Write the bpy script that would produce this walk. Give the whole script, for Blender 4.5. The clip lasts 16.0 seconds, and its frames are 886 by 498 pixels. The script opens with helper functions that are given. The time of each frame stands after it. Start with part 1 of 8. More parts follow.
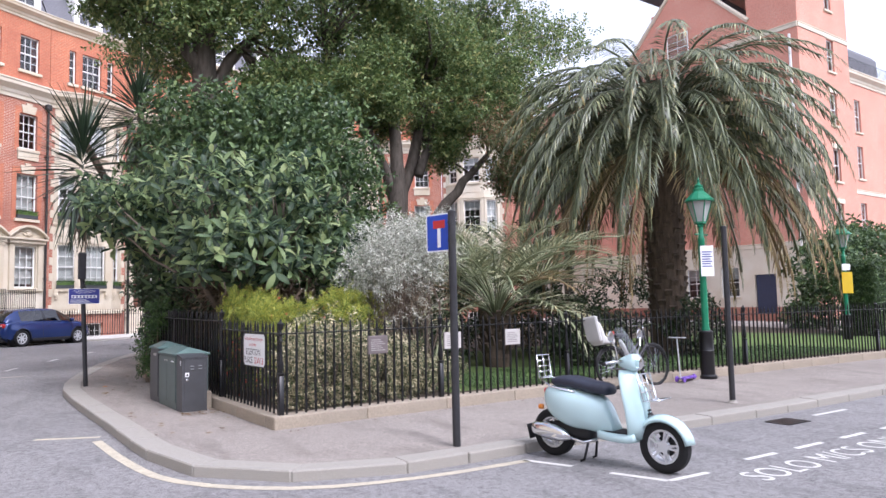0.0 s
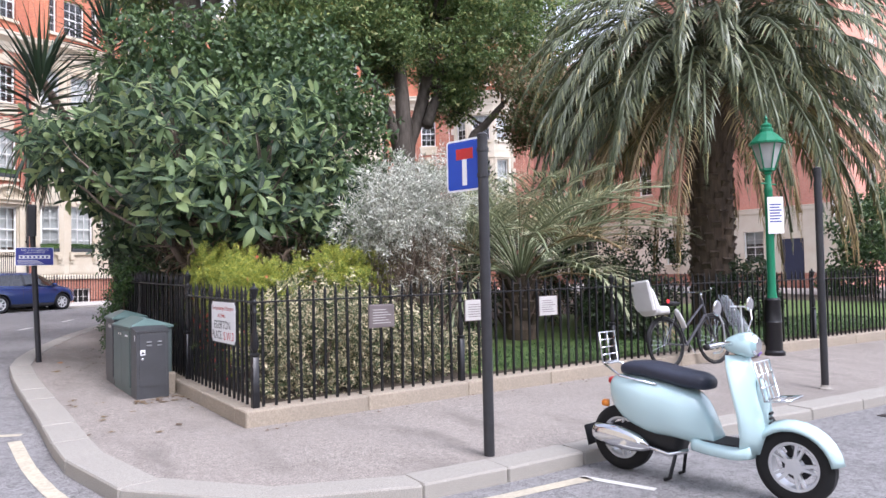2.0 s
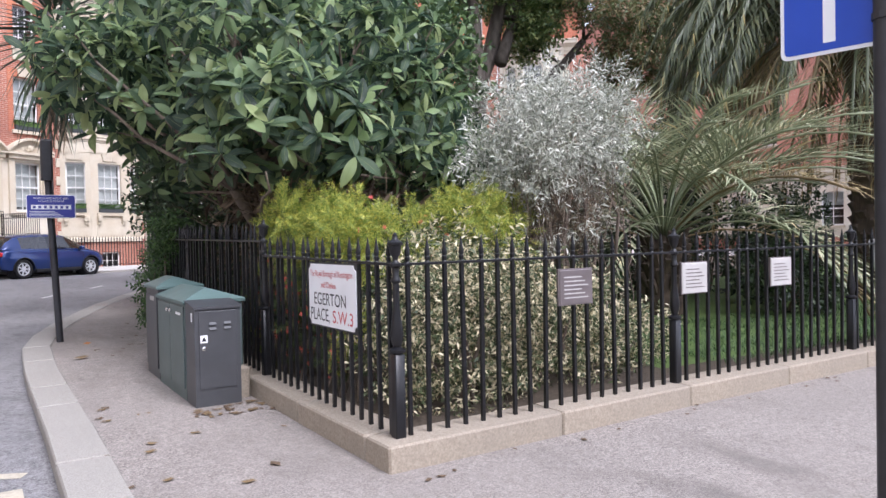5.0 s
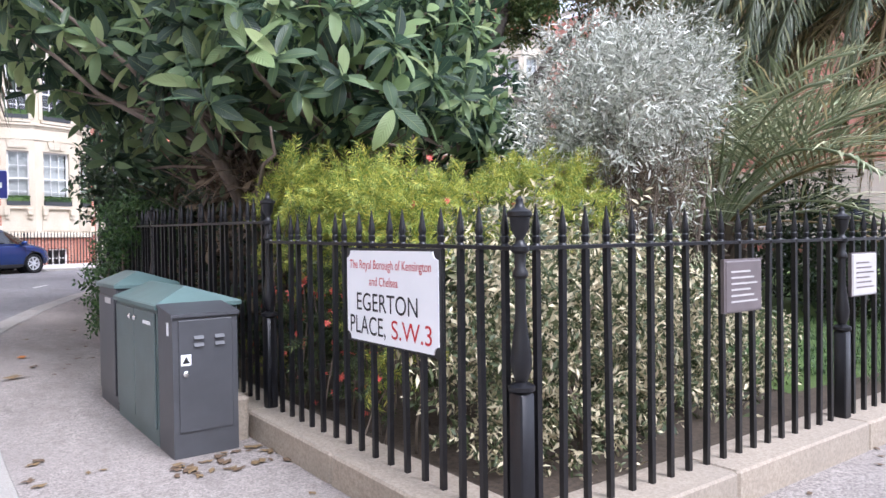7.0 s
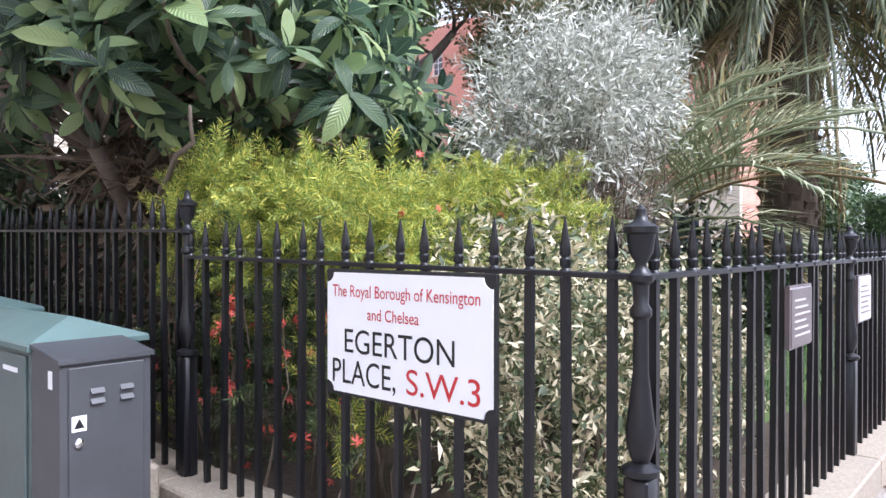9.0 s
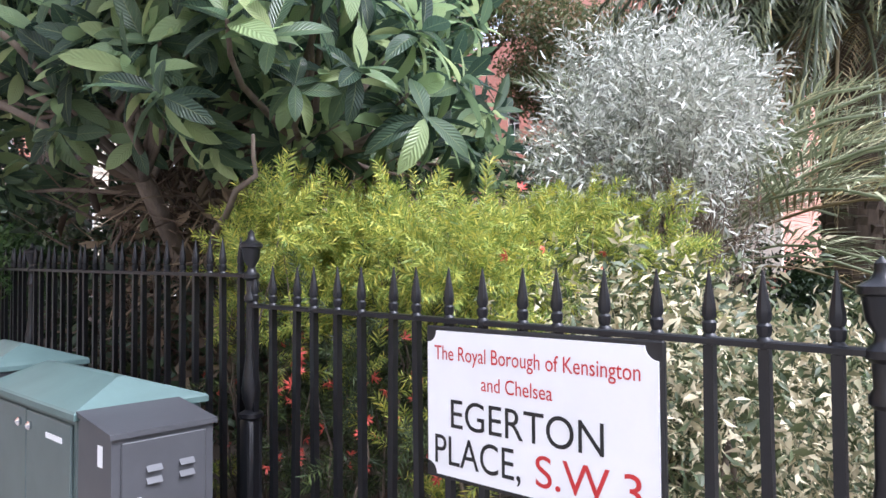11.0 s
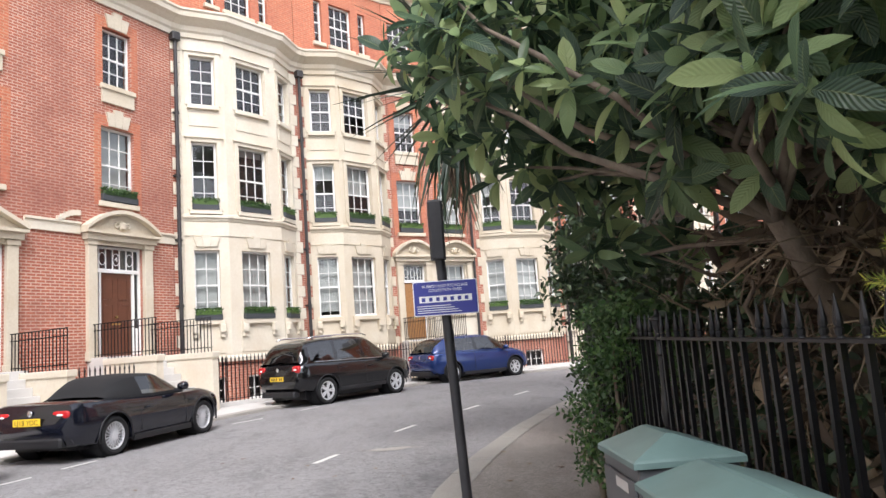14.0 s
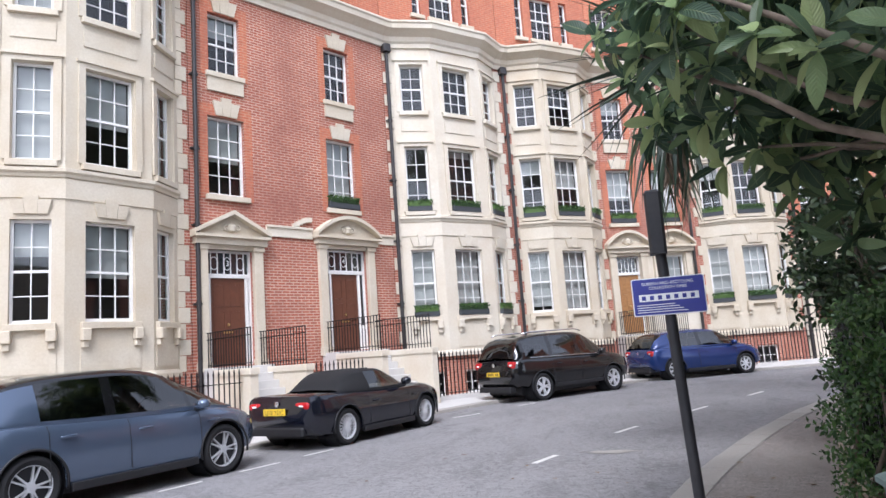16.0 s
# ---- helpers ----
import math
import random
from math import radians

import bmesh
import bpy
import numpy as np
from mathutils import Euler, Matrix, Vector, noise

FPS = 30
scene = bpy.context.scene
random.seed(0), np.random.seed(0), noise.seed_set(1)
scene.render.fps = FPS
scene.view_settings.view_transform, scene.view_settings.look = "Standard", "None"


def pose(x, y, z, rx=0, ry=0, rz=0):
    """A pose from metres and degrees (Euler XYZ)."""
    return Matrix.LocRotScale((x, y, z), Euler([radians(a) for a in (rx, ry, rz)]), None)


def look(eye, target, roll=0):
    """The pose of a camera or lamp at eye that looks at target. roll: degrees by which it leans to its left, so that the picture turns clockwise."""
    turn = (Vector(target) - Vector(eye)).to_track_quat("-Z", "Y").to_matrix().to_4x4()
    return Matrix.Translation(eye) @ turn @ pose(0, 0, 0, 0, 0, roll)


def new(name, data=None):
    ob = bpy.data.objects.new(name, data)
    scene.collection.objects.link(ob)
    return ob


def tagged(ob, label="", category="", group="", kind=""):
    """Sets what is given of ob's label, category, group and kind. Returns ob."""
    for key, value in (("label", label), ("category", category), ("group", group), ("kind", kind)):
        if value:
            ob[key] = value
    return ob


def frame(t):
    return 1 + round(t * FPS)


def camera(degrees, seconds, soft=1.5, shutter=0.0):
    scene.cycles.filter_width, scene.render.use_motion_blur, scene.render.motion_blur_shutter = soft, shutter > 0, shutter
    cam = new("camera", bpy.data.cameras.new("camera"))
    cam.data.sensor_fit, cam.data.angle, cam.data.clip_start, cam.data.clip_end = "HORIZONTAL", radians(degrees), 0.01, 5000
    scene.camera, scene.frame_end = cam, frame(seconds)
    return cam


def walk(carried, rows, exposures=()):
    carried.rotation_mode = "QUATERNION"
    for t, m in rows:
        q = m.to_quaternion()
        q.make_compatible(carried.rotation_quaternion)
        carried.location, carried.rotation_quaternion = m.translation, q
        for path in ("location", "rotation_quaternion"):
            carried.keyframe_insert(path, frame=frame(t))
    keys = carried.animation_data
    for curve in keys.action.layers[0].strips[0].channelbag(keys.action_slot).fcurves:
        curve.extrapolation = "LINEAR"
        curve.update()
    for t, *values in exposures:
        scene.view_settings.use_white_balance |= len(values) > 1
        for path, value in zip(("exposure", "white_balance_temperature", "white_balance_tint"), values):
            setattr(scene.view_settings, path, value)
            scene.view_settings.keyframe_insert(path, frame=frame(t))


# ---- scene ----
cam = camera(64.3, 16.0)
METRES, EYE, TILT, LEAN, TURN = 9.8, 1.6, 0.0, 0.0, -36.1
ROWS = [
    (0.0, 0.0, 0.0, 0.0, 0.1, 4.45, 1.28),
    (0.5, -0.0025, 0.0551, 0.0001, 0.22, 3.37, 1.25),
    (1.0, -0.0055, 0.1083, -0.0004, 0.35, 2.99, 1.24),
    (1.5, -0.0117, 0.1616, -0.0031, 0.43, 2.47, 1.19),
    (2.0, -0.0195, 0.2204, -0.0065, 0.48, 1.74, 1.19),
    (2.5, -0.0377, 0.2729, -0.0119, 0.55, 0.77, 1.14),
    (3.0, -0.0607, 0.3243, -0.013, 0.63, -0.48, 1.1),
    (3.5, -0.0844, 0.3681, -0.0131, 1.24, -0.92, 1.15),
    (4.0, -0.1134, 0.4107, -0.0138, 1.97, -1.0, 1.17),
    (4.5, -0.1409, 0.4559, -0.0164, 2.18, -1.05, 1.16),
    (5.0, -0.1662, 0.4967, -0.018, 2.33, -1.01, 1.15),
    (7.5, -0.2658, 0.6906, -0.0307, -4.24, -0.93, 0.43),
    (8.0, -0.289, 0.7175, -0.029, -10.01, -0.83, -0.12),
    (10.5, -0.3153, 0.7741, -0.0197, -14.73, -0.09, 0.07),
    (11.0, -0.3254, 0.7937, -0.0168, -11.46, 1.62, 0.4),
    (11.5, -0.3332, 0.8047, -0.0156, -6.5, 2.65, 0.88),
    (12.0, -0.3353, 0.8254, -0.0123, 1.91, 4.47, 1.76),
    (12.5, -0.3377, 0.8429, -0.0128, 11.38, 6.11, 2.66),
    (13.0, -0.3479, 0.8647, -0.0121, 19.42, 6.95, 3.35),
    (13.5, -0.3542, 0.8719, -0.0098, 27.61, 7.5, 3.91),
    (14.0, -0.3613, 0.8792, -0.0095, 34.9, 7.76, 4.26),
    (14.5, -0.3671, 0.8895, -0.0071, 39.63, 7.87, 4.29),
    (15.0, -0.3711, 0.8941, -0.0031, 44.01, 8.09, 4.36),
    (15.5, -0.3747, 0.8961, -0.0008, 48.57, 8.36, 4.3),
    (16.0, -0.3764, 0.8939, -0.0021, 52.03, 8.46, 4.11),
]
walk(cam, [(t, pose(0, 0, EYE, TILT, LEAN, TURN) @ pose(METRES * x, METRES * y, METRES * z, 90 + pitch, roll, yaw)) for t, x, y, z, yaw, pitch, roll in ROWS],
     [(0.0, 1.35, 5950, 20), (2.5, 1.5, 5950, 19), (5.0, 1.4, 5900, 19), (7.5, 1.82, 5700, 18), (10.5, 1.97, 5700, 18), (11.5, 1.97, 5950, 17), (12.5, 1.88, 6800, 14), (13.5, 1.58, 6700, 13), (14.5, 1.4, 5950, 14), (16.0, 1.3, 5800, 15)])

# ---- world and sun: a bright overcast afternoon ----
world = bpy.data.worlds.new("overcast_sky")
scene.world = world
world.use_nodes = True
wn, wl = world.node_tree.nodes, world.node_tree.links
sky = wn.new("ShaderNodeTexSky")
sky.sky_type, sky.sun_disc = "NISHITA", False
sky.sun_elevation, sky.sun_rotation = radians(51), radians(170)
sky.air_density, sky.dust_density, sky.ozone_density = 1.0, 1.6, 1.0
soft_sky = wn.new("ShaderNodeHueSaturation")
soft_sky.inputs["Saturation"].default_value = 0.3
wl.new(sky.outputs[0], soft_sky.inputs["Color"])
wl.new(soft_sky.outputs[0], wn["Background"].inputs["Color"])
wn["Background"].inputs["Strength"].default_value = 0.15
sun_data = bpy.data.lights.new("sun", "SUN")
sun_data.energy, sun_data.angle, sun_data.color = 1.15, radians(25), (1.0, 0.975, 0.95)
sun = new("sun", sun_data)
sun.matrix_world = look((4.2, -23.8, 30), (0, 0, 0))


# ---- materials ----
class Mat:
    """A node material: keeps the Principled node and makes texture nodes in a chosen space."""

    def __init__(self, name, rough=0.6, metal=0.0, space="Object"):
        self.m = bpy.data.materials.new(name)
        self.m.use_nodes = True
        self.n, self.l = self.m.node_tree.nodes, self.m.node_tree.links
        self.b = self.n["Principled BSDF"]
        self.b.inputs["Roughness"].default_value, self.b.inputs["Metallic"].default_value = rough, metal
        self.co = self.n.new("ShaderNodeTexCoord").outputs[space]

    def noise(self, scale, detail=4, stretch=None, rough=0.6):
        t = self.n.new("ShaderNodeTexNoise")
        t.inputs["Scale"].default_value, t.inputs["Detail"].default_value, t.inputs["Roughness"].default_value = scale, detail, rough
        src = self.co
        if stretch:
            mp = self.n.new("ShaderNodeMapping")
            mp.inputs["Scale"].default_value = stretch
            self.l.new(src, mp.inputs[0])
            src = mp.outputs[0]
        self.l.new(src, t.inputs["Vector"])
        return t.outputs["Fac"]

    def ramp(self, fac, stops):
        r = self.n.new("ShaderNodeValToRGB")
        e = r.color_ramp.elements
        while len(e) < len(stops):
            e.new(0.5)
        for k, (p, c) in zip(e, stops):
            k.position, k.color = p, (*c, 1) if len(c) == 3 else c
        self.l.new(fac, r.inputs[0])
        return r.outputs["Color"]

    def mix(self, fac, a, b, how="MIX"):
        m = self.n.new("ShaderNodeMix")
        m.data_type, m.blend_type = "RGBA", how
        for sock, v in ((m.inputs[0], fac), (m.inputs[6], a), (m.inputs[7], b)):
            if isinstance(v, (int, float)):
                sock.default_value = v
            elif isinstance(v, tuple):
                sock.default_value = (*v, 1)
            else:
                self.l.new(v, sock)
        return m.outputs[2]

    def color(self, c):
        if isinstance(c, tuple):
            self.b.inputs["Base Color"].default_value = (*c, 1)
        else:
            self.l.new(c, self.b.inputs["Base Color"])
        return self

    def bump(self, h, strength=0.3, distance=0.01):
        b = self.n.new("ShaderNodeBump")
        b.inputs["Strength"].default_value, b.inputs["Distance"].default_value = strength, distance
        self.l.new(h, b.inputs["Height"])
        self.l.new(b.outputs[0], self.b.inputs["Normal"])
        return self

    def set(self, **kw):
        for k, v in kw.items():
            self.b.inputs[k.replace("_", " ")].default_value = v
        return self

    def rand(self):
        return self.n.new("ShaderNodeObjectInfo").outputs["Random"]

    def island(self):
        return self.n.new("ShaderNodeNewGeometry").outputs["Random Per Island"]


def speckled(name, dark, light, rough, fine, coarse, bump=0.3, metal=0.0, third=None):
    """Two-scale noise between two colours, with relief."""
    m = Mat(name, rough, metal)
    f, c = m.noise(fine, 3), m.noise(coarse, 5)
    col = m.ramp(f, [(0.3, dark), (0.7, light)])
    col = m.mix(m.ramp(c, [(0.35, (0, 0, 0)), (0.7, (1, 1, 1))]), col, third or tuple(0.72 * v for v in light), "MIX")
    m.color(m.mix(0.45, m.ramp(f, [(0.3, dark), (0.7, light)]), col))
    return m.bump(f, bump, 0.004).m


def painted(name, c, rough=0.4, metal=0.0, wear=0.12, bump=0.08, scale=6, coat=0.0):
    """Paint with faint dirt and relief."""
    m = Mat(name, rough, metal)
    n = m.noise(scale, 6)
    m.color(m.ramp(n, [(0.3, tuple(v * (1 - wear) for v in c)), (0.65, c), (0.9, tuple(min(1, v * (1 + wear * 0.5)) for v in c))]))
    m.bump(m.noise(scale * 12, 2), bump, 0.002)
    if coat:
        m.set(Coat_Weight=coat, Coat_Roughness=0.04)
    return m.m


def brickwork(name, bricks, mortar):
    m = Mat(name, 0.85)
    sep, com = m.n.new("ShaderNodeSeparateXYZ"), m.n.new("ShaderNodeCombineXYZ")
    m.l.new(m.co, sep.inputs[0])
    add = m.n.new("ShaderNodeMath")
    m.l.new(sep.outputs[0], add.inputs[0]), m.l.new(sep.outputs[1], add.inputs[1])
    m.l.new(add.outputs[0], com.inputs[0]), m.l.new(sep.outputs[2], com.inputs[1])
    t = m.n.new("ShaderNodeTexBrick")
    m.l.new(com.outputs[0], t.inputs["Vector"])
    t.inputs["Scale"].default_value, t.inputs["Brick Width"].default_value, t.inputs["Row Height"].default_value = 1.0, 0.235, 0.0745
    t.inputs["Mortar Size"].default_value, t.inputs["Mortar Smooth"].default_value = 0.015, 0.3
    t.inputs["Color1"].default_value, t.inputs["Color2"].default_value, t.inputs["Mortar"].default_value = (*bricks[0], 1), (*bricks[1], 1), (*mortar, 1)
    stain = m.noise(0.45, 6)
    col = m.mix(m.ramp(stain, [(0.4, (0, 0, 0)), (0.66, (0.75, 0.75, 0.75))]), t.outputs["Color"], bricks[2])
    fine = m.noise(9, 4)
    col = m.mix(0.35, col, m.ramp(fine, [(0.2, (0.25, 0.2, 0.2)), (0.8, (0.9, 0.85, 0.8))]), "OVERLAY")
    m.color(col)
    inv = m.n.new("ShaderNodeMath")
    inv.operation = "SUBTRACT"
    inv.inputs[0].default_value = 1.0
    m.l.new(t.outputs["Fac"], inv.inputs[1])
    return m.bump(inv.outputs[0], 0.5, 0.008).m


def leafy(name, stops, rough=0.45, sheen=0.0, trans=0.12, detail=60, bump=0.2):
    """Leaves that vary one by one, with light coming through a little."""
    m = Mat(name, rough)
    base = m.ramp(m.island(), stops)
    m.color(m.mix(0.25, base, m.ramp(m.noise(detail, 3), [(0.3, (0.3, 0.35, 0.25)), (0.75, (0.75, 0.8, 0.6))]), "OVERLAY"))
    m.bump(m.noise(detail * 1.5, 2), bump, 0.003)
    m.set(Transmission_Weight=0.0, Subsurface_Weight=0.0)
    tr = m.n.new("ShaderNodeBsdfTranslucent")
    m.l.new(base, tr.inputs["Color"])
    mx = m.n.new("ShaderNodeMixShader")
    mx.inputs[0].default_value = trans
    m.l.new(m.b.outputs[0], mx.inputs[1]), m.l.new(tr.outputs[0], mx.inputs[2])
    m.l.new(mx.outputs[0], m.n["Material Output"].inputs["Surface"])
    return m.m


def window_glass():
    m = Mat("window_glass", 0.03)
    m.color((0.02, 0.024, 0.028)).set(Specular_IOR_Level=0.9, Alpha=1.0)
    m.bump(m.noise(1.3, 2), 0.03, 0.02)
    return m.m


def clear_glass(name="clear_glass", tint=(0.86, 0.9, 0.9), ior=1.7):
    """A thin clear pane: see-through with a mirror's share that grows at grazing views."""
    m = Mat(name, 0.02)
    tr, gl, mx = m.n.new("ShaderNodeBsdfTransparent"), m.n.new("ShaderNodeBsdfGlossy"), m.n.new("ShaderNodeMixShader")
    fr = m.n.new("ShaderNodeFresnel")
    fr.inputs["IOR"].default_value = ior
    tr.inputs[0].default_value = (*tint, 1)
    gl.inputs["Roughness"].default_value = 0.03
    m.l.new(fr.outputs[0], mx.inputs[0]), m.l.new(tr.outputs[0], mx.inputs[1]), m.l.new(gl.outputs[0], mx.inputs[2])
    m.l.new(mx.outputs[0], m.n["Material Output"].inputs["Surface"])
    return m.m


def asphalt(name, dark, light, gritty=0.85):
    m = Mat(name, 0.9)
    f, c = m.noise(75, 4), m.noise(0.8, 6)
    col = m.ramp(f, [(0.32, tuple(0.6 * v for v in dark)), (0.52, light), (0.68, tuple(1.7 * v for v in light))])
    mid = m.noise(22, 4, None, 0.85)
    col = m.mix(m.ramp(mid, [(0.52, (0, 0, 0)), (0.66, (0.8, 0.8, 0.8))]), col, tuple(1.65 * v for v in light))
    col = m.mix(m.ramp(mid, [(0.3, (0.7, 0.7, 0.7)), (0.42, (0, 0, 0))]), col, tuple(0.5 * v for v in dark))
    col = m.mix(m.ramp(c, [(0.3, (0, 0, 0)), (0.75, (0.6, 0.6, 0.6))]), col, tuple(1.22 * v for v in light))
    col = m.mix(m.ramp(m.noise(2.2, 7, (1, 0.4, 1)), [(0.5, (0, 0, 0)), (0.7, (0.75, 0.75, 0.75))]), col, tuple(0.62 * v for v in light))
    col = m.mix(m.ramp(m.noise(0.25, 4), [(0.45, (0, 0, 0)), (0.6, (0.5, 0.5, 0.5))]), col, tuple(0.78 * v for v in light))
    grit = m.noise(13, 9, None, 0.95)
    col = m.mix(m.ramp(grit, [(0.5, (0, 0, 0)), (0.62, (gritty,) * 3)]), col, tuple(1.55 * v for v in light))
    col = m.mix(m.ramp(grit, [(0.38, (gritty,) * 3), (0.47, (0, 0, 0))]), col, tuple(0.55 * v for v in dark))
    m.color(col)
    return m.bump(f, 0.9, 0.01).m


M_ROAD = asphalt("road_asphalt", (0.11, 0.107, 0.107), (0.215, 0.208, 0.207))
M_PAVE = asphalt("pavement_asphalt", (0.18, 0.158, 0.14), (0.27, 0.24, 0.214), 0.22)
M_SLAB = speckled("pale_paving", (0.5, 0.48, 0.45), (0.62, 0.6, 0.57), 0.85, 60, 1.5)
M_KERB = speckled("granite_kerb", (0.24, 0.225, 0.2), (0.42, 0.395, 0.35), 0.8, 120, 2.5, 0.35)
M_PLINTH = speckled("stone_plinth", (0.26, 0.215, 0.165), (0.42, 0.36, 0.28), 0.85, 70, 2.2, 0.35, third=(0.25, 0.22, 0.18))
M_SOIL = speckled("garden_soil", (0.04, 0.03, 0.022), (0.1, 0.075, 0.05), 0.95, 40, 3, 0.8)
M_GRASS = speckled("lawn", (0.06, 0.11, 0.02), (0.13, 0.2, 0.05), 0.9, 80, 2, 0.9)
M_IRON = painted("black_iron_paint", (0.007, 0.007, 0.009), 0.36, 0.0, 0.3, 0.15, 20)
M_POLE = painted("dark_grey_pole_paint", (0.03, 0.03, 0.034), 0.5, 0.0, 0.3, 0.1, 12)
M_WHITE = painted("white_paint", (0.78, 0.77, 0.74), 0.45, 0, 0.06, 0.05, 5)
M_SIGNW = painted("sign_enamel_white", (0.88, 0.89, 0.9), 0.3, 0, 0.04, 0.02, 5)
M_ROADPAINT = speckled("road_paint", (0.55, 0.54, 0.5), (0.78, 0.77, 0.73), 0.8, 45, 5, 0.3, third=(0.5, 0.49, 0.46))
M_CREAMLINE = speckled("worn_cream_line_paint", (0.42, 0.37, 0.28), (0.62, 0.56, 0.43), 0.85, 30, 4, 0.3, third=(0.3, 0.28, 0.24))
M_STONE = speckled("bath_stone", (0.55, 0.49, 0.385), (0.62, 0.56, 0.45), 0.85, 22, 0.8, 0.15, third=(0.42, 0.31, 0.18))
M_CREAM = speckled("cream_stucco", (0.62, 0.565, 0.46), (0.67, 0.62, 0.52), 0.8, 14, 0.7, 0.08, third=(0.5, 0.38, 0.24))
M_BRICK = brickwork("red_brick", ((0.37, 0.115, 0.065), (0.31, 0.095, 0.06), (0.24, 0.09, 0.065)), (0.52, 0.35, 0.27))
M_RUBBED = brickwork("orange_rubbed_brick", ((0.48, 0.15, 0.075), (0.42, 0.125, 0.065), (0.34, 0.11, 0.07)), (0.46, 0.24, 0.15))
M_PINKBRICK = brickwork("pale_red_brick", ((0.62, 0.26, 0.19), (0.57, 0.235, 0.175), (0.54, 0.24, 0.18)), (0.58, 0.36, 0.28))
M_SLATE = speckled("roof_slate", (0.09, 0.09, 0.1), (0.16, 0.16, 0.18), 0.6, 20, 2)
M_LEAD = painted("lead_flashing", (0.2, 0.21, 0.22), 0.5, 0.3)
M_GLASS = window_glass()
M_CLEAR = clear_glass()
# Near-black backing: the dimness of the rooms is put into this colour.
M_ROOM = painted("room_dimness", (0.1, 0.095, 0.09), 0.9)
M_BLIND = painted("pale_blind_fabric", (0.6, 0.6, 0.58), 0.9, 0, 0.1, 0.1, 3)
M_OAK = speckled("varnished_oak", (0.28, 0.13, 0.045), (0.4, 0.2, 0.07), 0.4, 14, 3, 0.1)
M_BROWN = painted("brown_door_paint", (0.13, 0.05, 0.028), 0.35, 0, 0.2)
M_BRASS = painted("brass", (0.65, 0.48, 0.2), 0.3, 1.0)
M_CHROME = painted("chrome", (0.75, 0.76, 0.78), 0.12, 1.0, 0.03, 0.01)
M_BOXHEDGE = leafy("box_leaves", [(0.0, (0.02, 0.05, 0.012)), (0.6, (0.045, 0.1, 0.02)), (1.0, (0.09, 0.16, 0.03))])
M_PLANTER = painted("dark_lead_planter", (0.045, 0.05, 0.055), 0.6)
M_PIPE = painted("black_downpipe", (0.03, 0.027, 0.027), 0.45)


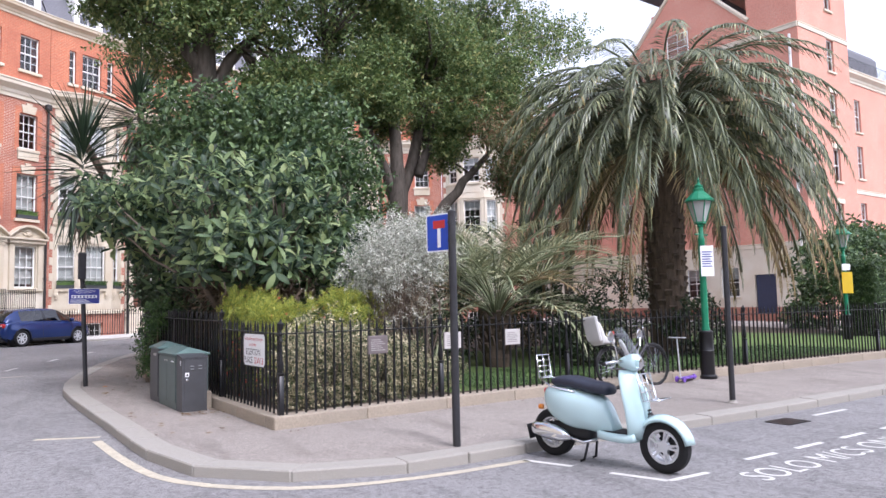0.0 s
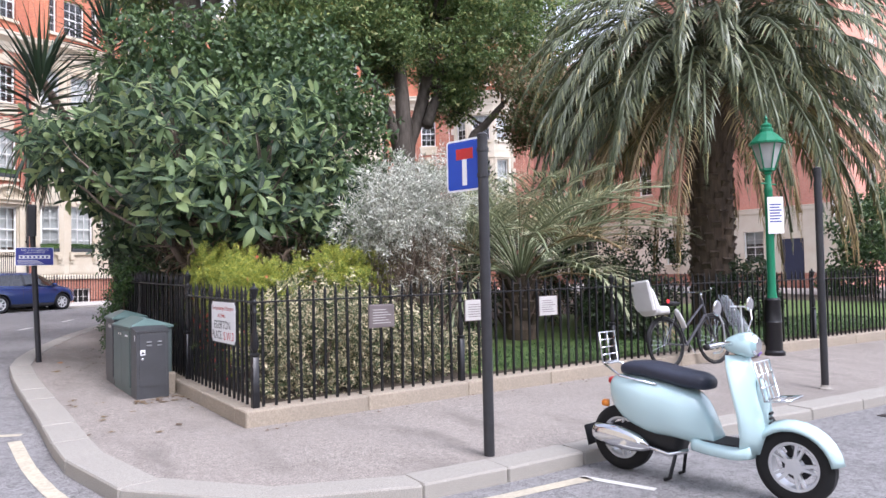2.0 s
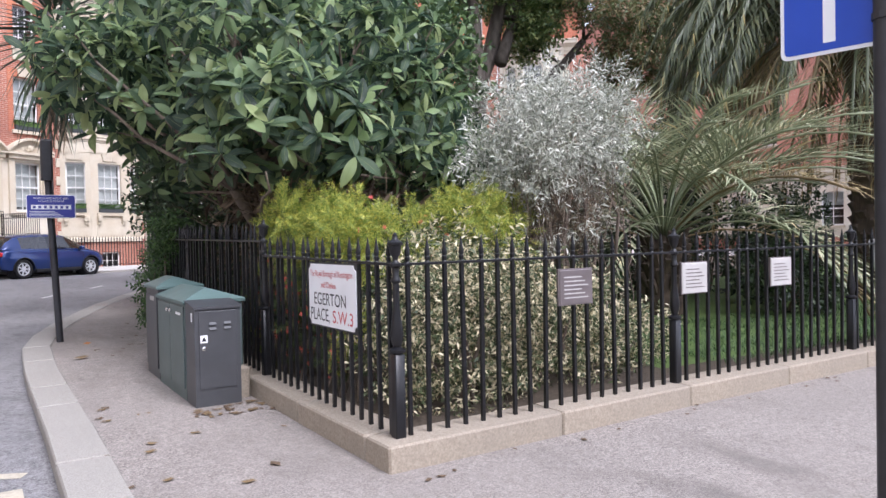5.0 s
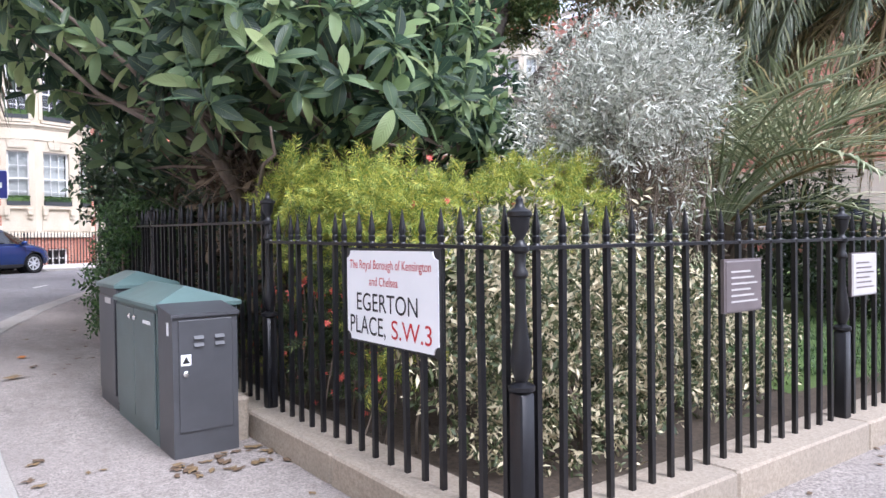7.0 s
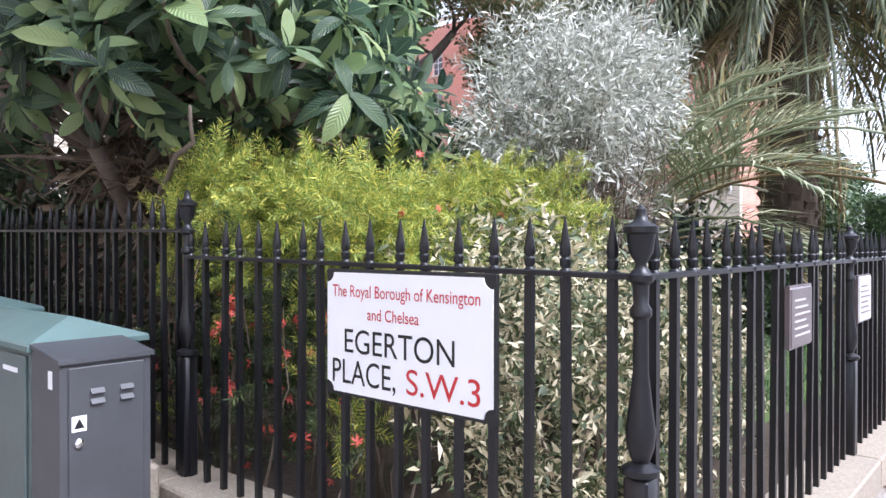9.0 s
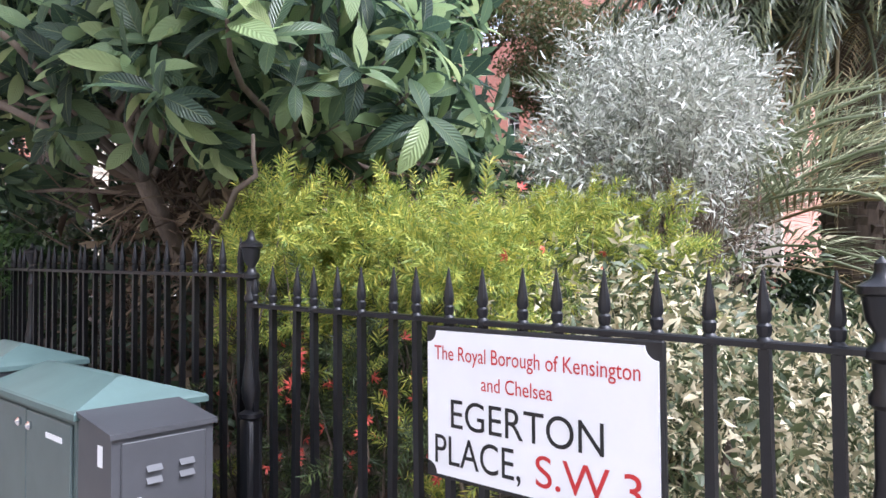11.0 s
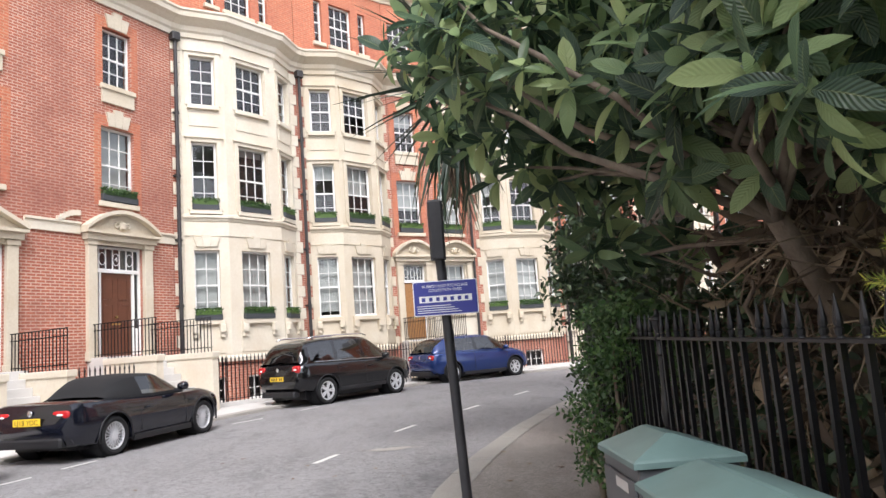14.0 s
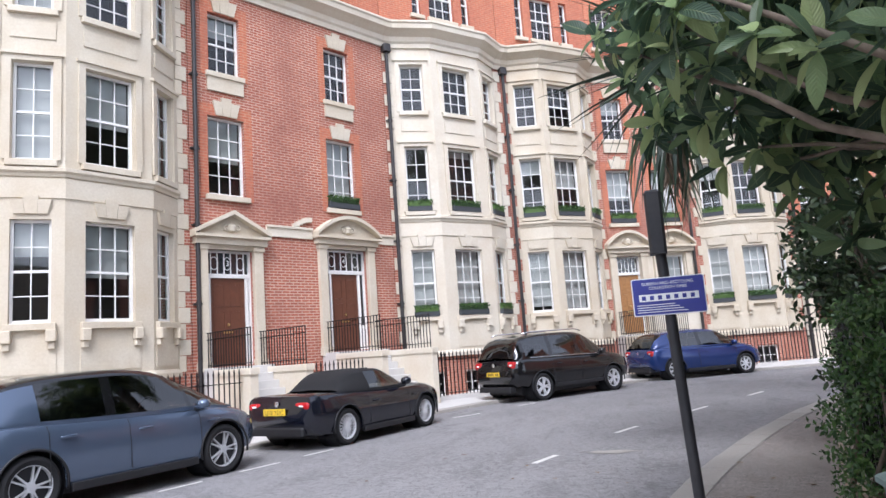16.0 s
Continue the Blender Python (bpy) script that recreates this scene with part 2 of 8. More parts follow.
# ---- mesh building ----
class B:
    """Gathers vertices and faces, then becomes one mesh object."""

    def __init__(self):
        self.v, self.f = [], []

    def add(self, verts, faces, m=None):
        k = len(self.v)
        self.v += [tuple(m @ Vector(p)) for p in verts] if m else [tuple(p) for p in verts]
        self.f += [tuple(k + i for i in f) for f in faces]
        return self

    def box(self, x0, x1, y0, y1, z0, z1, m=None):
        v = [(x, y, z) for z in (z0, z1) for y in (y0, y1) for x in (x0, x1)]
        return self.add(v, [(0, 2, 3, 1), (4, 5, 7, 6), (0, 1, 5, 4), (2, 6, 7, 3), (0, 4, 6, 2), (1, 3, 7, 5)], m)

    def bevel_box(self, x0, x1, y0, y1, z0, z1, b, m=None):
        """A box with chamfered upright and top edges."""
        def ring(i, z):
            return [(x0 + i + b, y0 + i, z), (x1 - i - b, y0 + i, z), (x1 - i, y0 + i + b, z), (x1 - i, y1 - i - b, z),
                    (x1 - i - b, y1 - i, z), (x0 + i + b, y1 - i, z), (x0 + i, y1 - i - b, z), (x0 + i, y0 + i + b, z)]
        v = ring(0, z0) + ring(0, z1 - b) + ring(b * 0.7, z1)
        f = [tuple(range(7, -1, -1)), tuple(range(16, 24))]
        for r in (0, 8):
            f += [(r + i, r + (i + 1) % 8, r + 8 + (i + 1) % 8, r + 8 + i) for i in range(8)]
        return self.add(v, f, m)

    def lathe(self, prof, seg=12, m=None, caps=True):
        v = [(r * math.cos(6.2832 * i / seg), r * math.sin(6.2832 * i / seg), z) for r, z in prof for i in range(seg)]
        f = [(j * seg + i, j * seg + (i + 1) % seg, (j + 1) * seg + (i + 1) % seg, (j + 1) * seg + i) for j in range(len(prof) - 1) for i in range(seg)]
        if caps:
            f += [tuple(range(seg - 1, -1, -1)), tuple((len(prof) - 1) * seg + i for i in range(seg))]
        return self.add(v, f, m)

    def tube(self, pts, r, seg=8, m=None, close=False):
        """A round bar along points; r may be a list."""
        pts = [Vector(p) for p in pts]
        n = len(pts)
        rs = r if isinstance(r, (list, tuple)) else [r] * n
        v, up = [], None
        for i, p in enumerate(pts):
            if close:
                d = pts[(i + 1) % n] - pts[i - 1]
            else:
                d = pts[min(i + 1, n - 1)] - pts[max(i - 1, 0)]
            d.normalize()
            if up is None:
                up = d.orthogonal().normalized()
            up = (up - d * up.dot(d)).normalized()
            s = d.cross(up)
            v += [tuple(p + (up * math.cos(6.2832 * k / seg) + s * math.sin(6.2832 * k / seg)) * rs[i]) for k in range(seg)]
        m_ = n if close else n - 1
        f = [(j * seg + k, j * seg + (k + 1) % seg, ((j + 1) % n) * seg + (k + 1) % seg, ((j + 1) % n) * seg + k) for j in range(m_) for k in range(seg)]
        if not close:
            f += [tuple(range(seg - 1, -1, -1)), tuple((n - 1) * seg + k for k in range(seg))]
        return self.add(v, f, m)

    def prism(self, poly, z0, z1, m=None):
        """An upright block on a plan polygon (counter-clockwise)."""
        n = len(poly)
        v = [(x, y, z0) for x, y in poly] + [(x, y, z1) for x, y in poly]
        return self.add(v, [tuple(range(n - 1, -1, -1)), tuple(range(n, 2 * n))] + [(i, (i + 1) % n, n + (i + 1) % n, n + i) for i in range(n)], m)

    def extrude(self, prof, path, close=False, m=None):
        """A profile (out, z) run along a plan path; out is to the right of the way."""
        n, k = len(path), len(prof)
        v = []
        for i, p in enumerate(path):
            a = Vector(path[i - 1] if i or close else path[0])
            b = Vector(path[(i + 1) % n] if i < n - 1 or close else path[-1])
            p = Vector(p)
            d0, d1 = (p - a), (b - p)
            d0 = d0.normalized() if d0.length > 1e-6 else d1.normalized()
            d1 = d1.normalized() if d1.length > 1e-6 else d0
            n0, n1 = Vector((d0.y, -d0.x)), Vector((d1.y, -d1.x))
            nn = (n0 + n1) / max(0.3, 1 + n0.dot(n1))
            v += [(p.x + nn.x * o, p.y + nn.y * o, z) for o, z in prof]
        last = n if close else n - 1
        f = [(i * k + j, ((i + 1) % n) * k + j, ((i + 1) % n) * k + (j + 1) % k, i * k + (j + 1) % k) for i in range(last) for j in range(k)]
        if not close:
            f += [tuple(range(k)), tuple((n - 1) * k + j for j in range(k - 1, -1, -1))]
        return self.add(v, f, m)

    def mesh(self, name, mat, smooth=False):
        me = bpy.data.meshes.new(name)
        me.from_pydata(self.v, [], self.f)
        me.materials.append(mat)
        if smooth:
            me.polygons.foreach_set("use_smooth", [True] * len(me.polygons))
            if smooth != "all":
                me.set_sharp_from_angle(angle=radians(40))
        me.update()
        return me


def part(name, bm, material, parent, label="", smooth=False, m=None):
    """One mesh object under a thing or a part."""
    me = bm.mesh(name, material, smooth) if isinstance(bm, B) else bm
    ob = new(name, me)
    ob.parent = parent
    if m is not None:
        ob.matrix_basis = m
    return tagged(ob, label) if label else ob


def thing(name, label, category, m=None, group="", kind=""):
    ob = new(name)
    ob.empty_display_size = 0.1
    if m is not None:
        ob.matrix_basis = m
    return tagged(ob, label, category, group, kind)


def single(name, bm, material, label, category, m=None, group="", kind="", smooth=False):
    ob = new(name, bm.mesh(name, material, smooth) if isinstance(bm, B) else bm)
    if m is not None:
        ob.matrix_basis = m
    return tagged(ob, label, category, group, kind)


def sheet(x0, x1, z0, z1, holes, thick, b=None, m=None):
    """A wall in its own plane (x along, z up, face at y = 0 looking to -y) with openings through it."""
    b = b or B()
    xs = sorted({x0, x1, *[h[0] for h in holes], *[h[1] for h in holes]})
    zs = sorted({z0, z1, *[h[2] for h in holes], *[h[3] for h in holes]})

    def solid(i, j):
        if not (0 <= i < len(xs) - 1 and 0 <= j < len(zs) - 1):
            return False
        cx, cz = (xs[i] + xs[i + 1]) / 2, (zs[j] + zs[j + 1]) / 2
        return not any(h[0] < cx < h[1] and h[2] < cz < h[3] for h in holes)
    for i in range(len(xs) - 1):
        for j in range(len(zs) - 1):
            if not solid(i, j):
                continue
            a, c, p, q = xs[i], xs[i + 1], zs[j], zs[j + 1]
            b.add([(a, 0, p), (c, 0, p), (c, 0, q), (a, 0, q)], [(0, 1, 2, 3)], m)
            b.add([(a, thick, p), (c, thick, p), (c, thick, q), (a, thick, q)], [(3, 2, 1, 0)], m)
            if not solid(i - 1, j):
                b.add([(a, 0, p), (a, 0, q), (a, thick, q), (a, thick, p)], [(0, 1, 2, 3)], m)
            if not solid(i + 1, j):
                b.add([(c, 0, p), (c, 0, q), (c, thick, q), (c, thick, p)], [(3, 2, 1, 0)], m)
            if not solid(i, j - 1):
                b.add([(a, 0, p), (c, 0, p), (c, thick, p), (a, thick, p)], [(3, 2, 1, 0)], m)
            if not solid(i, j + 1):
                b.add([(a, 0, q), (c, 0, q), (c, thick, q), (a, thick, q)], [(0, 1, 2, 3)], m)
    return b


def rise(x, y):
    """Height of the carriageway: climbing gently up the side street, falling from the railings to the near street."""
    fall = min(max((8.3 - y) / 2.3, 0.0), 1.0) * min(max((y + 7.0) / 4.0, 0.0), 1.0)
    return 0.3 * min(max((y - 8.0) / 24.0, 0.0), 1.0) - 0.07 * fall


def smooth_line(pts, step=0.6):
    """A Catmull-Rom curve through plan points."""
    out = []
    p = [Vector(q) for q in pts]
    p = [2 * p[0] - p[1], *p, 2 * p[-1] - p[-2]]
    for i in range(1, len(p) - 2):
        n = max(1, int((p[i + 1] - p[i]).length / step))
        for k in range(n):
            t = k / n
            out.append(0.5 * (2 * p[i] + (p[i + 1] - p[i - 1]) * t + (2 * p[i - 1] - 5 * p[i] + 4 * p[i + 1] - p[i + 2]) * t * t
                              + (3 * p[i] - p[i - 1] - 3 * p[i + 1] + p[i + 2]) * t ** 3))
    return [*[(q.x, q.y) for q in out], (p[-2].x, p[-2].y)]


def shifted(line, d):
    """The plan line moved d to the right of its way."""
    out = []
    for i, p in enumerate(line):
        a, b = Vector(line[max(i - 1, 0)]), Vector(line[min(i + 1, len(line) - 1)])
        w = (b - a).normalized()
        out.append((p[0] + w.y * d, p[1] - w.x * d))
    return out

# ---- ground, road, pavements ----
def ground_sheet():
    xs = [-600, -200, -80, -40, *range(-24, 50, 2), 60, 90, 200, 600]
    ys = [-600, -200, -80, -40, -20, -10, -8, -7, -5, -3, 0, 2, 4, 6, 6.6, 7.2, 7.8, 8.3, *range(10, 46, 2), 60, 90, 200, 600]
    b = B()
    b.v = [(x, y, rise(x, y)) for y in ys for x in xs]
    n = len(xs)
    b.f = [(j * n + i, j * n + i + 1, (j + 1) * n + i + 1, (j + 1) * n + i) for j in range(len(ys) - 1) for i in range(n - 1)]
    return single("road", b, M_ROAD, "grey asphalt road with worn speckled surface", "road", kind="structure")


ground_sheet()

# outer kerb of the garden's pavement, clockwise seen from above from the near street round the corner and up the side street
KERB = smooth_line([(46, 3.35), (30, 4.2), (18.6, 4.96), (12.8, 5.3), (9.3, 5.48), (6.9, 5.76), (5.4, 5.91), (3.88, 6.0), (2.82, 6.4), (2.13, 7.17), (1.93, 8.15),
                    (1.94, 10.5), (1.97, 13.6), (2.2, 15.8), (3.32, 19.4), (4.85, 22.9), (6.9, 26.4), (9.8, 29.3), (13.5, 31.0), (18, 31.2), (23, 29.6), (28, 26.5)], 0.75)
FENCE_X = [(3.6, 8.46), (6.05, 8.43), (8.6, 8.36), (13.4, 8.05), (18.5, 7.68), (24.0, 7.25)]
FENCE_Y = [(3.6, 8.46), (3.6, 10.68), (3.66, 13.4), (3.86, 16.3), (4.35, 18.6), (5.3, 21.0), (6.6, 23.4), (8.4, 25.7), (11.0, 27.8), (14.2, 29.0), (18.0, 29.2)]
PAVE_UP = 0.1


def strip(inner, outer, up_in, up_out, b=None):
    """A surface between two plan lines of the same count, with a skirt."""
    b = b or B()
    n = len(inner)
    v = [(x, y, rise(x, y) + up_in) for x, y in inner] + [(x, y, rise(x, y) + up_out) for x, y in outer]
    f = [(i, i + 1, n + i + 1, n + i) for i in range(n - 1)]
    return b.add(v, f)


def garden_pavement():
    b = B()
    inner = shifted(KERB, 0.28)
    poly = [*inner, (30, 25), (40, 18), (46, 8)]
    b.v = [(x, y, rise(x, y) + PAVE_UP) for x, y in poly]
    bm = bmesh.new()
    face = bm.faces.new([bm.verts.new(p) for p in b.v])
    bmesh.ops.triangulate(bm, faces=[face])
    for y in (6.0, 6.6, 7.2, 7.8, 8.3, 9.2, 10.4, 12.0, 14.0, 17.0, 20.0):
        bmesh.ops.bisect_plane(bm, geom=[*bm.verts, *bm.edges, *bm.faces], plane_co=(0, y, 0), plane_no=(0, 1, 0))
    for v in bm.verts:
        v.co.z = rise(v.co.x, v.co.y) + PAVE_UP
    bmesh.ops.recalc_face_normals(bm, faces=bm.faces)
    if sum(f.normal.z for f in bm.faces) < 0:
        bmesh.ops.reverse_faces(bm, faces=bm.faces)
    me = bpy.data.meshes.new("pavement")
    bm.to_mesh(me)
    bm.free()
    me.materials.append(M_PAVE)
    return single("pavement", me, M_PAVE, "worn pale grey asphalt pavement round the railed garden", "pavement", kind="structure")


pavement = garden_pavement()


def kerbstones(line, parent, stone, out=0.0, width=0.3, n_max=200, side=1):
    """Granite kerbstones end to end along a plan line."""
    k = 0
    pts = [Vector(p) for p in line]
    for a, c in zip(pts, pts[1:]):
        if k >= n_max:
            break
        mid, d = (a + c) / 2, (c - a)
        ob = new("kerbstone", stone)
        ob.parent = parent
        z = rise(mid.x, mid.y)
        pitch = math.atan2(rise(c.x, c.y) - rise(a.x, a.y), d.length)
        ob.matrix_basis = Matrix.LocRotScale((mid.x, mid.y, z + 0.004 * (k % 3 - 1)), Euler((0, -pitch, math.atan2(d.y, d.x))), (d.length - 0.008, 1, 1))
        k += 1


stone = B().bevel_box(-0.5, 0.5, -0.30, 0.0, -0.1, 0.112, 0.014).mesh("kerbstone", M_KERB)
kerb_garden = thing("kerb", "rounded granite kerb of the corner pavement", "kerb", kind="structure")
kerbstones(KERB, kerb_garden, stone)

# the side street's far pavement in front of the terrace
FAR_KERB = smooth_line([(-16, -2), (-10.6, 7.5), (-7.3, 14.2), (-4.8, 20.2), (-2.65, 25.2), (-0.5, 28.9), (2.2, 32.1), (5.9, 34.6), (10.5, 36.0), (16, 36.3), (22, 35.0), (28, 32.0), (34, 28)], 0.9)
kerb_terrace = thing("kerb", "granite kerb along the terrace pavement", "kerb", kind="structure")
stone_far = B().bevel_box(-0.5, 0.5, 0.0, 0.30, -0.1, 0.075, 0.014).mesh("kerbstone", M_KERB)
kerbstones(FAR_KERB, kerb_terrace, stone_far)
far_pave = B()
strip(shifted(FAR_KERB, -0.29), shifted(FAR_KERB, -9.0), 0.07, 0.12, far_pave)
far_pave.f = [f[::-1] for f in far_pave.f]
single("pavement", far_pave, M_SLAB, "pale paved footway in front of the terrace", "pavement", kind="structure")

# garden bed and lawn inside the railings
bed = B()
inside = [*shifted(smooth_line(FENCE_Y, 0.8), 0.05), (24, 27), (30, 21), (27, 9), *reversed(shifted(smooth_line(FENCE_X[1:], 0.8), -0.05))]
bm = bmesh.new()
face = bm.faces.new([bm.verts.new((x, y, rise(x, y) + 0.2)) for x, y in inside])
bmesh.ops.triangulate(bm, faces=[face])
if sum(f.normal.z for f in bm.faces) < 0:
    bmesh.ops.reverse_faces(bm, faces=bm.faces)
me = bpy.data.meshes.new("garden_bed")
bm.to_mesh(me)
bm.free()
me.materials.append(M_SOIL)
single("garden_bed", me, M_SOIL, "dark leaf-littered soil of the garden", "soil", kind="structure")


# ---- railings on their stone plinth ----
def upright_at(line, step, start=0.0):
    """Places every step metres along a polyline: (x, y, heading, distance)."""
    out, s, want = [], 0.0, start
    for a, c in zip(line, line[1:]):
        a, c = Vector(a), Vector(c)
        L = (c - a).length
        while want <= s + L:
            p = a + (c - a) * ((want - s) / L)
            out.append((p.x, p.y, math.atan2(c.y - a.y, c.x - a.x), want))
            want += step
        s += L
    return out


def bar_mesh(h, name="bar"):
    """A square bar with a collared spearhead above the rail."""
    b = B()
    s = 0.0115
    b.box(-s, s, -s, s, 0, h)
    b.lathe([(0.012, h), (0.019, h + 0.008), (0.019, h + 0.018), (0.012, h + 0.026), (0.016, h + 0.034), (0.017, h + 0.05), (0.012, h + 0.056),
             (0.017, h + 0.066), (0.016, h + 0.085), (0.002, h + 0.17)], 8)
    return b.mesh(name, M_IRON, True)


def urn_post(h):
    """A cast post: square foot, baluster, collars and a capped urn."""
    b = B()
    b.bevel_box(-0.034, 0.034, -0.034, 0.034, 0, h * 0.5, 0.006)
    z = h * 0.5
    b.lathe([(0.036, z), (0.05, z + 0.01), (0.05, z + 0.025), (0.022, z + 0.04), (0.036, z + 0.08), (0.04, z + 0.12), (0.032, z + 0.18), (0.021, z + 0.27),
             (0.02, h - 0.1), (0.029, h - 0.09), (0.029, h - 0.075), (0.02, h - 0.06), (0.022, h - 0.01), (0.034, h), (0.034, h + 0.015), (0.018, h + 0.03),
             (0.015, h + 0.045), (0.032, h + 0.075), (0.038, h + 0.12), (0.046, h + 0.125), (0.046, h + 0.14), (0.02, h + 0.155), (0.014, h + 0.17), (0.014, h + 0.185), (0.0, h + 0.2)], 14)
    return b.mesh("post", M_IRON, True)


def railings(name, label, line, post_at, z_rail, plinth_h, bar_until, spacing=0.132):
    """Iron railings: bars, posts, a flat top rail and a lower rail, on a plinth of stone blocks."""
    t = thing(name, label, "railings")
    ht = z_rail - plinth_h
    bar, post = bar_mesh(ht), urn_post(ht + 0.0)
    n, rest = 0, B()
    for x, y, a, s in upright_at(line, spacing, 0.08):
        if any(abs(s - p) < 0.05 for p in post_at):
            continue
        z = rise(x, y) + PAVE_UP + plinth_h - 0.01
        if n < bar_until:
            part("bar", bar, None, t, m=pose(x + 0.003 * math.sin(n * 5.1), y, z, 0.4 * math.sin(n * 3.3), 0.5 * math.sin(n * 1.7), math.degrees(a)))
        else:
            m = pose(x, y, z, 0, 0, math.degrees(a))
            rest.box(-0.0115, 0.0115, -0.0115, 0.0115, 0, ht + 0.03, m)
            rest.lathe([(0.017, ht + 0.03), (0.017, ht + 0.07), (0.002, ht + 0.17)], 5, m)
        n += 1
    if rest.v:
        tagged(part("bar", rest, M_IRON, t), kind="stuff")
    for x, y, a, s in upright_at(line, 0.02):
        for p in post_at:
            if abs(s - p) < 0.01:
                part("post", post, None, t, m=pose(x, y, rise(x, y) + PAVE_UP + plinth_h - 0.01, 0, 0, math.degrees(a)))
    fine = smooth_line(line, 1.0) if len(line) > 3 else line
    hw, hh, rings = 0.021, 0.008, []
    side = shifted(fine, hw)
    for p, q in zip(fine, side):
        w, z = Vector((q[0] - p[0], q[1] - p[1])), rise(*p) + PAVE_UP + z_rail
        rings.append([(p[0] + k * w.x, p[1] + k * w.y, z + g) for k, g in ((-1, -hh), (1, -hh), (1, hh * 0.6), (0.8, hh), (-0.8, hh), (-1, hh * 0.6))])
    n = len(rings[0])
    b = B()
    b.v = [p for r in rings for p in r]
    b.f = [(i * n + j, i * n + (j + 1) % n, (i + 1) * n + (j + 1) % n, (i + 1) * n + j) for i in range(len(rings) - 1) for j in range(n)]
    b.f += [tuple(range(n - 1, -1, -1)), tuple((len(rings) - 1) * n + j for j in range(n))]
    part("top_rail", b, M_IRON, t)
    return t


def plinth(line, label, length=1.1, h=0.15, w=0.3, off=0.0):
    t = thing("plinth", label, "plinth", kind="structure")
    k = 0
    for p, q in zip(line, line[1:]):
        p, q = Vector(p), Vector(q)
        n = max(1, round((q - p).length / length))
        for i in range(n):
            a, c = p + (q - p) * (i / n), p + (q - p) * ((i + 1) / n)
            d, mid = c - a, (a + c) / 2
            b = B().bevel_box(-d.length / 2 + 0.002, d.length / 2 - 0.002, -w / 2, w / 2, -0.06, h + 0.003 * math.sin(k * 7), 0.012)
            pitch = math.atan2(rise(c.x, c.y) - rise(a.x, a.y), d.length)
            part("stone_block", b, M_PLINTH, t, m=Matrix.LocRotScale((mid.x, mid.y, rise(mid.x, mid.y) + PAVE_UP), Euler((0, -pitch, math.atan2(d.y, d.x))), None))
            k += 1
    return t


plinth([(3.45, 8.46), *FENCE_X[1:]], "pale stone plinth under the garden railings")
plinth([(3.6, 8.61), *FENCE_Y[1:]], "pale stone plinth along the side street")
railings("railings", "black-painted iron railings with spearheads on a stone plinth", FENCE_X, (0.0, 2.46, 5.0, 9.8, 14.9, 20.2), 1.16, 0.14, 120)
railings("railings", "black-painted iron railings hung with the street name plate", FENCE_Y[:2], (), 1.16, 0.14, 40)
railings("railings", "taller black-painted iron railings along the side street", FENCE_Y[1:], (0.0, 2.8, 5.7, 8.1, 10.7), 1.28, 0.14, 70)

# ---- the curved terrace ----
def sash_window(parent, m, x0, x1, z0, z1, cols=3, rows=4, blind=0.0, curtain=False, recess=0.12, sill=True, mat=None):
    """A white sash window in an opening of the plane m: frame and bars in one mesh, two panes, a sill, sometimes a blind."""
    w, f = x1 - x0, 0.055
    b = B()
    y0, y1 = recess, recess + 0.07
    sheet(x0, x1, z0, z1, [(x0 + f, x1 - f, z0 + f * 1.4, z1 - f)], 0.07, b, pose(0, y0, 0))
    zm = (z0 + z1) / 2
    bars = [B().box(x0 + f, x1 - f, y0 + 0.012, y1, zm - 0.025, zm + 0.025)]
    g = 0.011
    for i in range(1, cols):
        x = x0 + f + (w - 2 * f) * i / cols
        bars.append(B().box(x - g, x + g, y0 + 0.02, y1 - 0.01, z0 + f, z1 - f))
    for j in range(1, rows):
        z = z0 + f + (z1 - z0 - 2 * f) * j / rows
        if abs(z - zm) > 0.06:
            bars.append(B().box(x0 + f, x1 - f, y0 + 0.022, y1 - 0.012, z - g, z + g))
    win = part("window", b, M_WHITE, parent, m=m)
    for q in bars:
        part("glazing_bar", q, M_WHITE, win)
    for a, c, dy in ((z0 + f, zm, 0.0), (zm, z1 - f, 0.012)):
        p = part("pane", B().add([(x0 + f, y0 + 0.04 + dy, a), (x1 - f, y0 + 0.04 + dy, a), (x1 - f, y0 + 0.04 + dy, c), (x0 + f, y0 + 0.04 + dy, c)], [(0, 1, 2, 3)]), M_CLEAR, win)
        p.visible_shadow = False
    if sill:
        s = B().bevel_box(x0 - 0.1, x1 + 0.1, -0.1, recess + 0.02, z0 - 0.13, z0 - 0.002, 0.012)
        part("window_sill", s, mat or M_STONE, win)
    if blind:
        zb = z1 - (z1 - z0) * blind
        bl = B()
        n = 14
        for i in range(n):
            a, c = x0 + f + (w - 2 * f) * i / n, x0 + f + (w - 2 * f) * (i + 1) / n
            d = 0.012 * (i % 2) if curtain else 0
            e = 0.012 * ((i + 1) % 2) if curtain else 0
            bl.add([(a, y1 + 0.07 + d, zb), (c, y1 + 0.07 + e, zb), (c, y1 + 0.07 + e, z1), (a, y1 + 0.07 + d, z1)], [(0, 1, 2, 3)])
        part("curtain" if curtain else "blind", bl, M_BLIND, win)
    return win


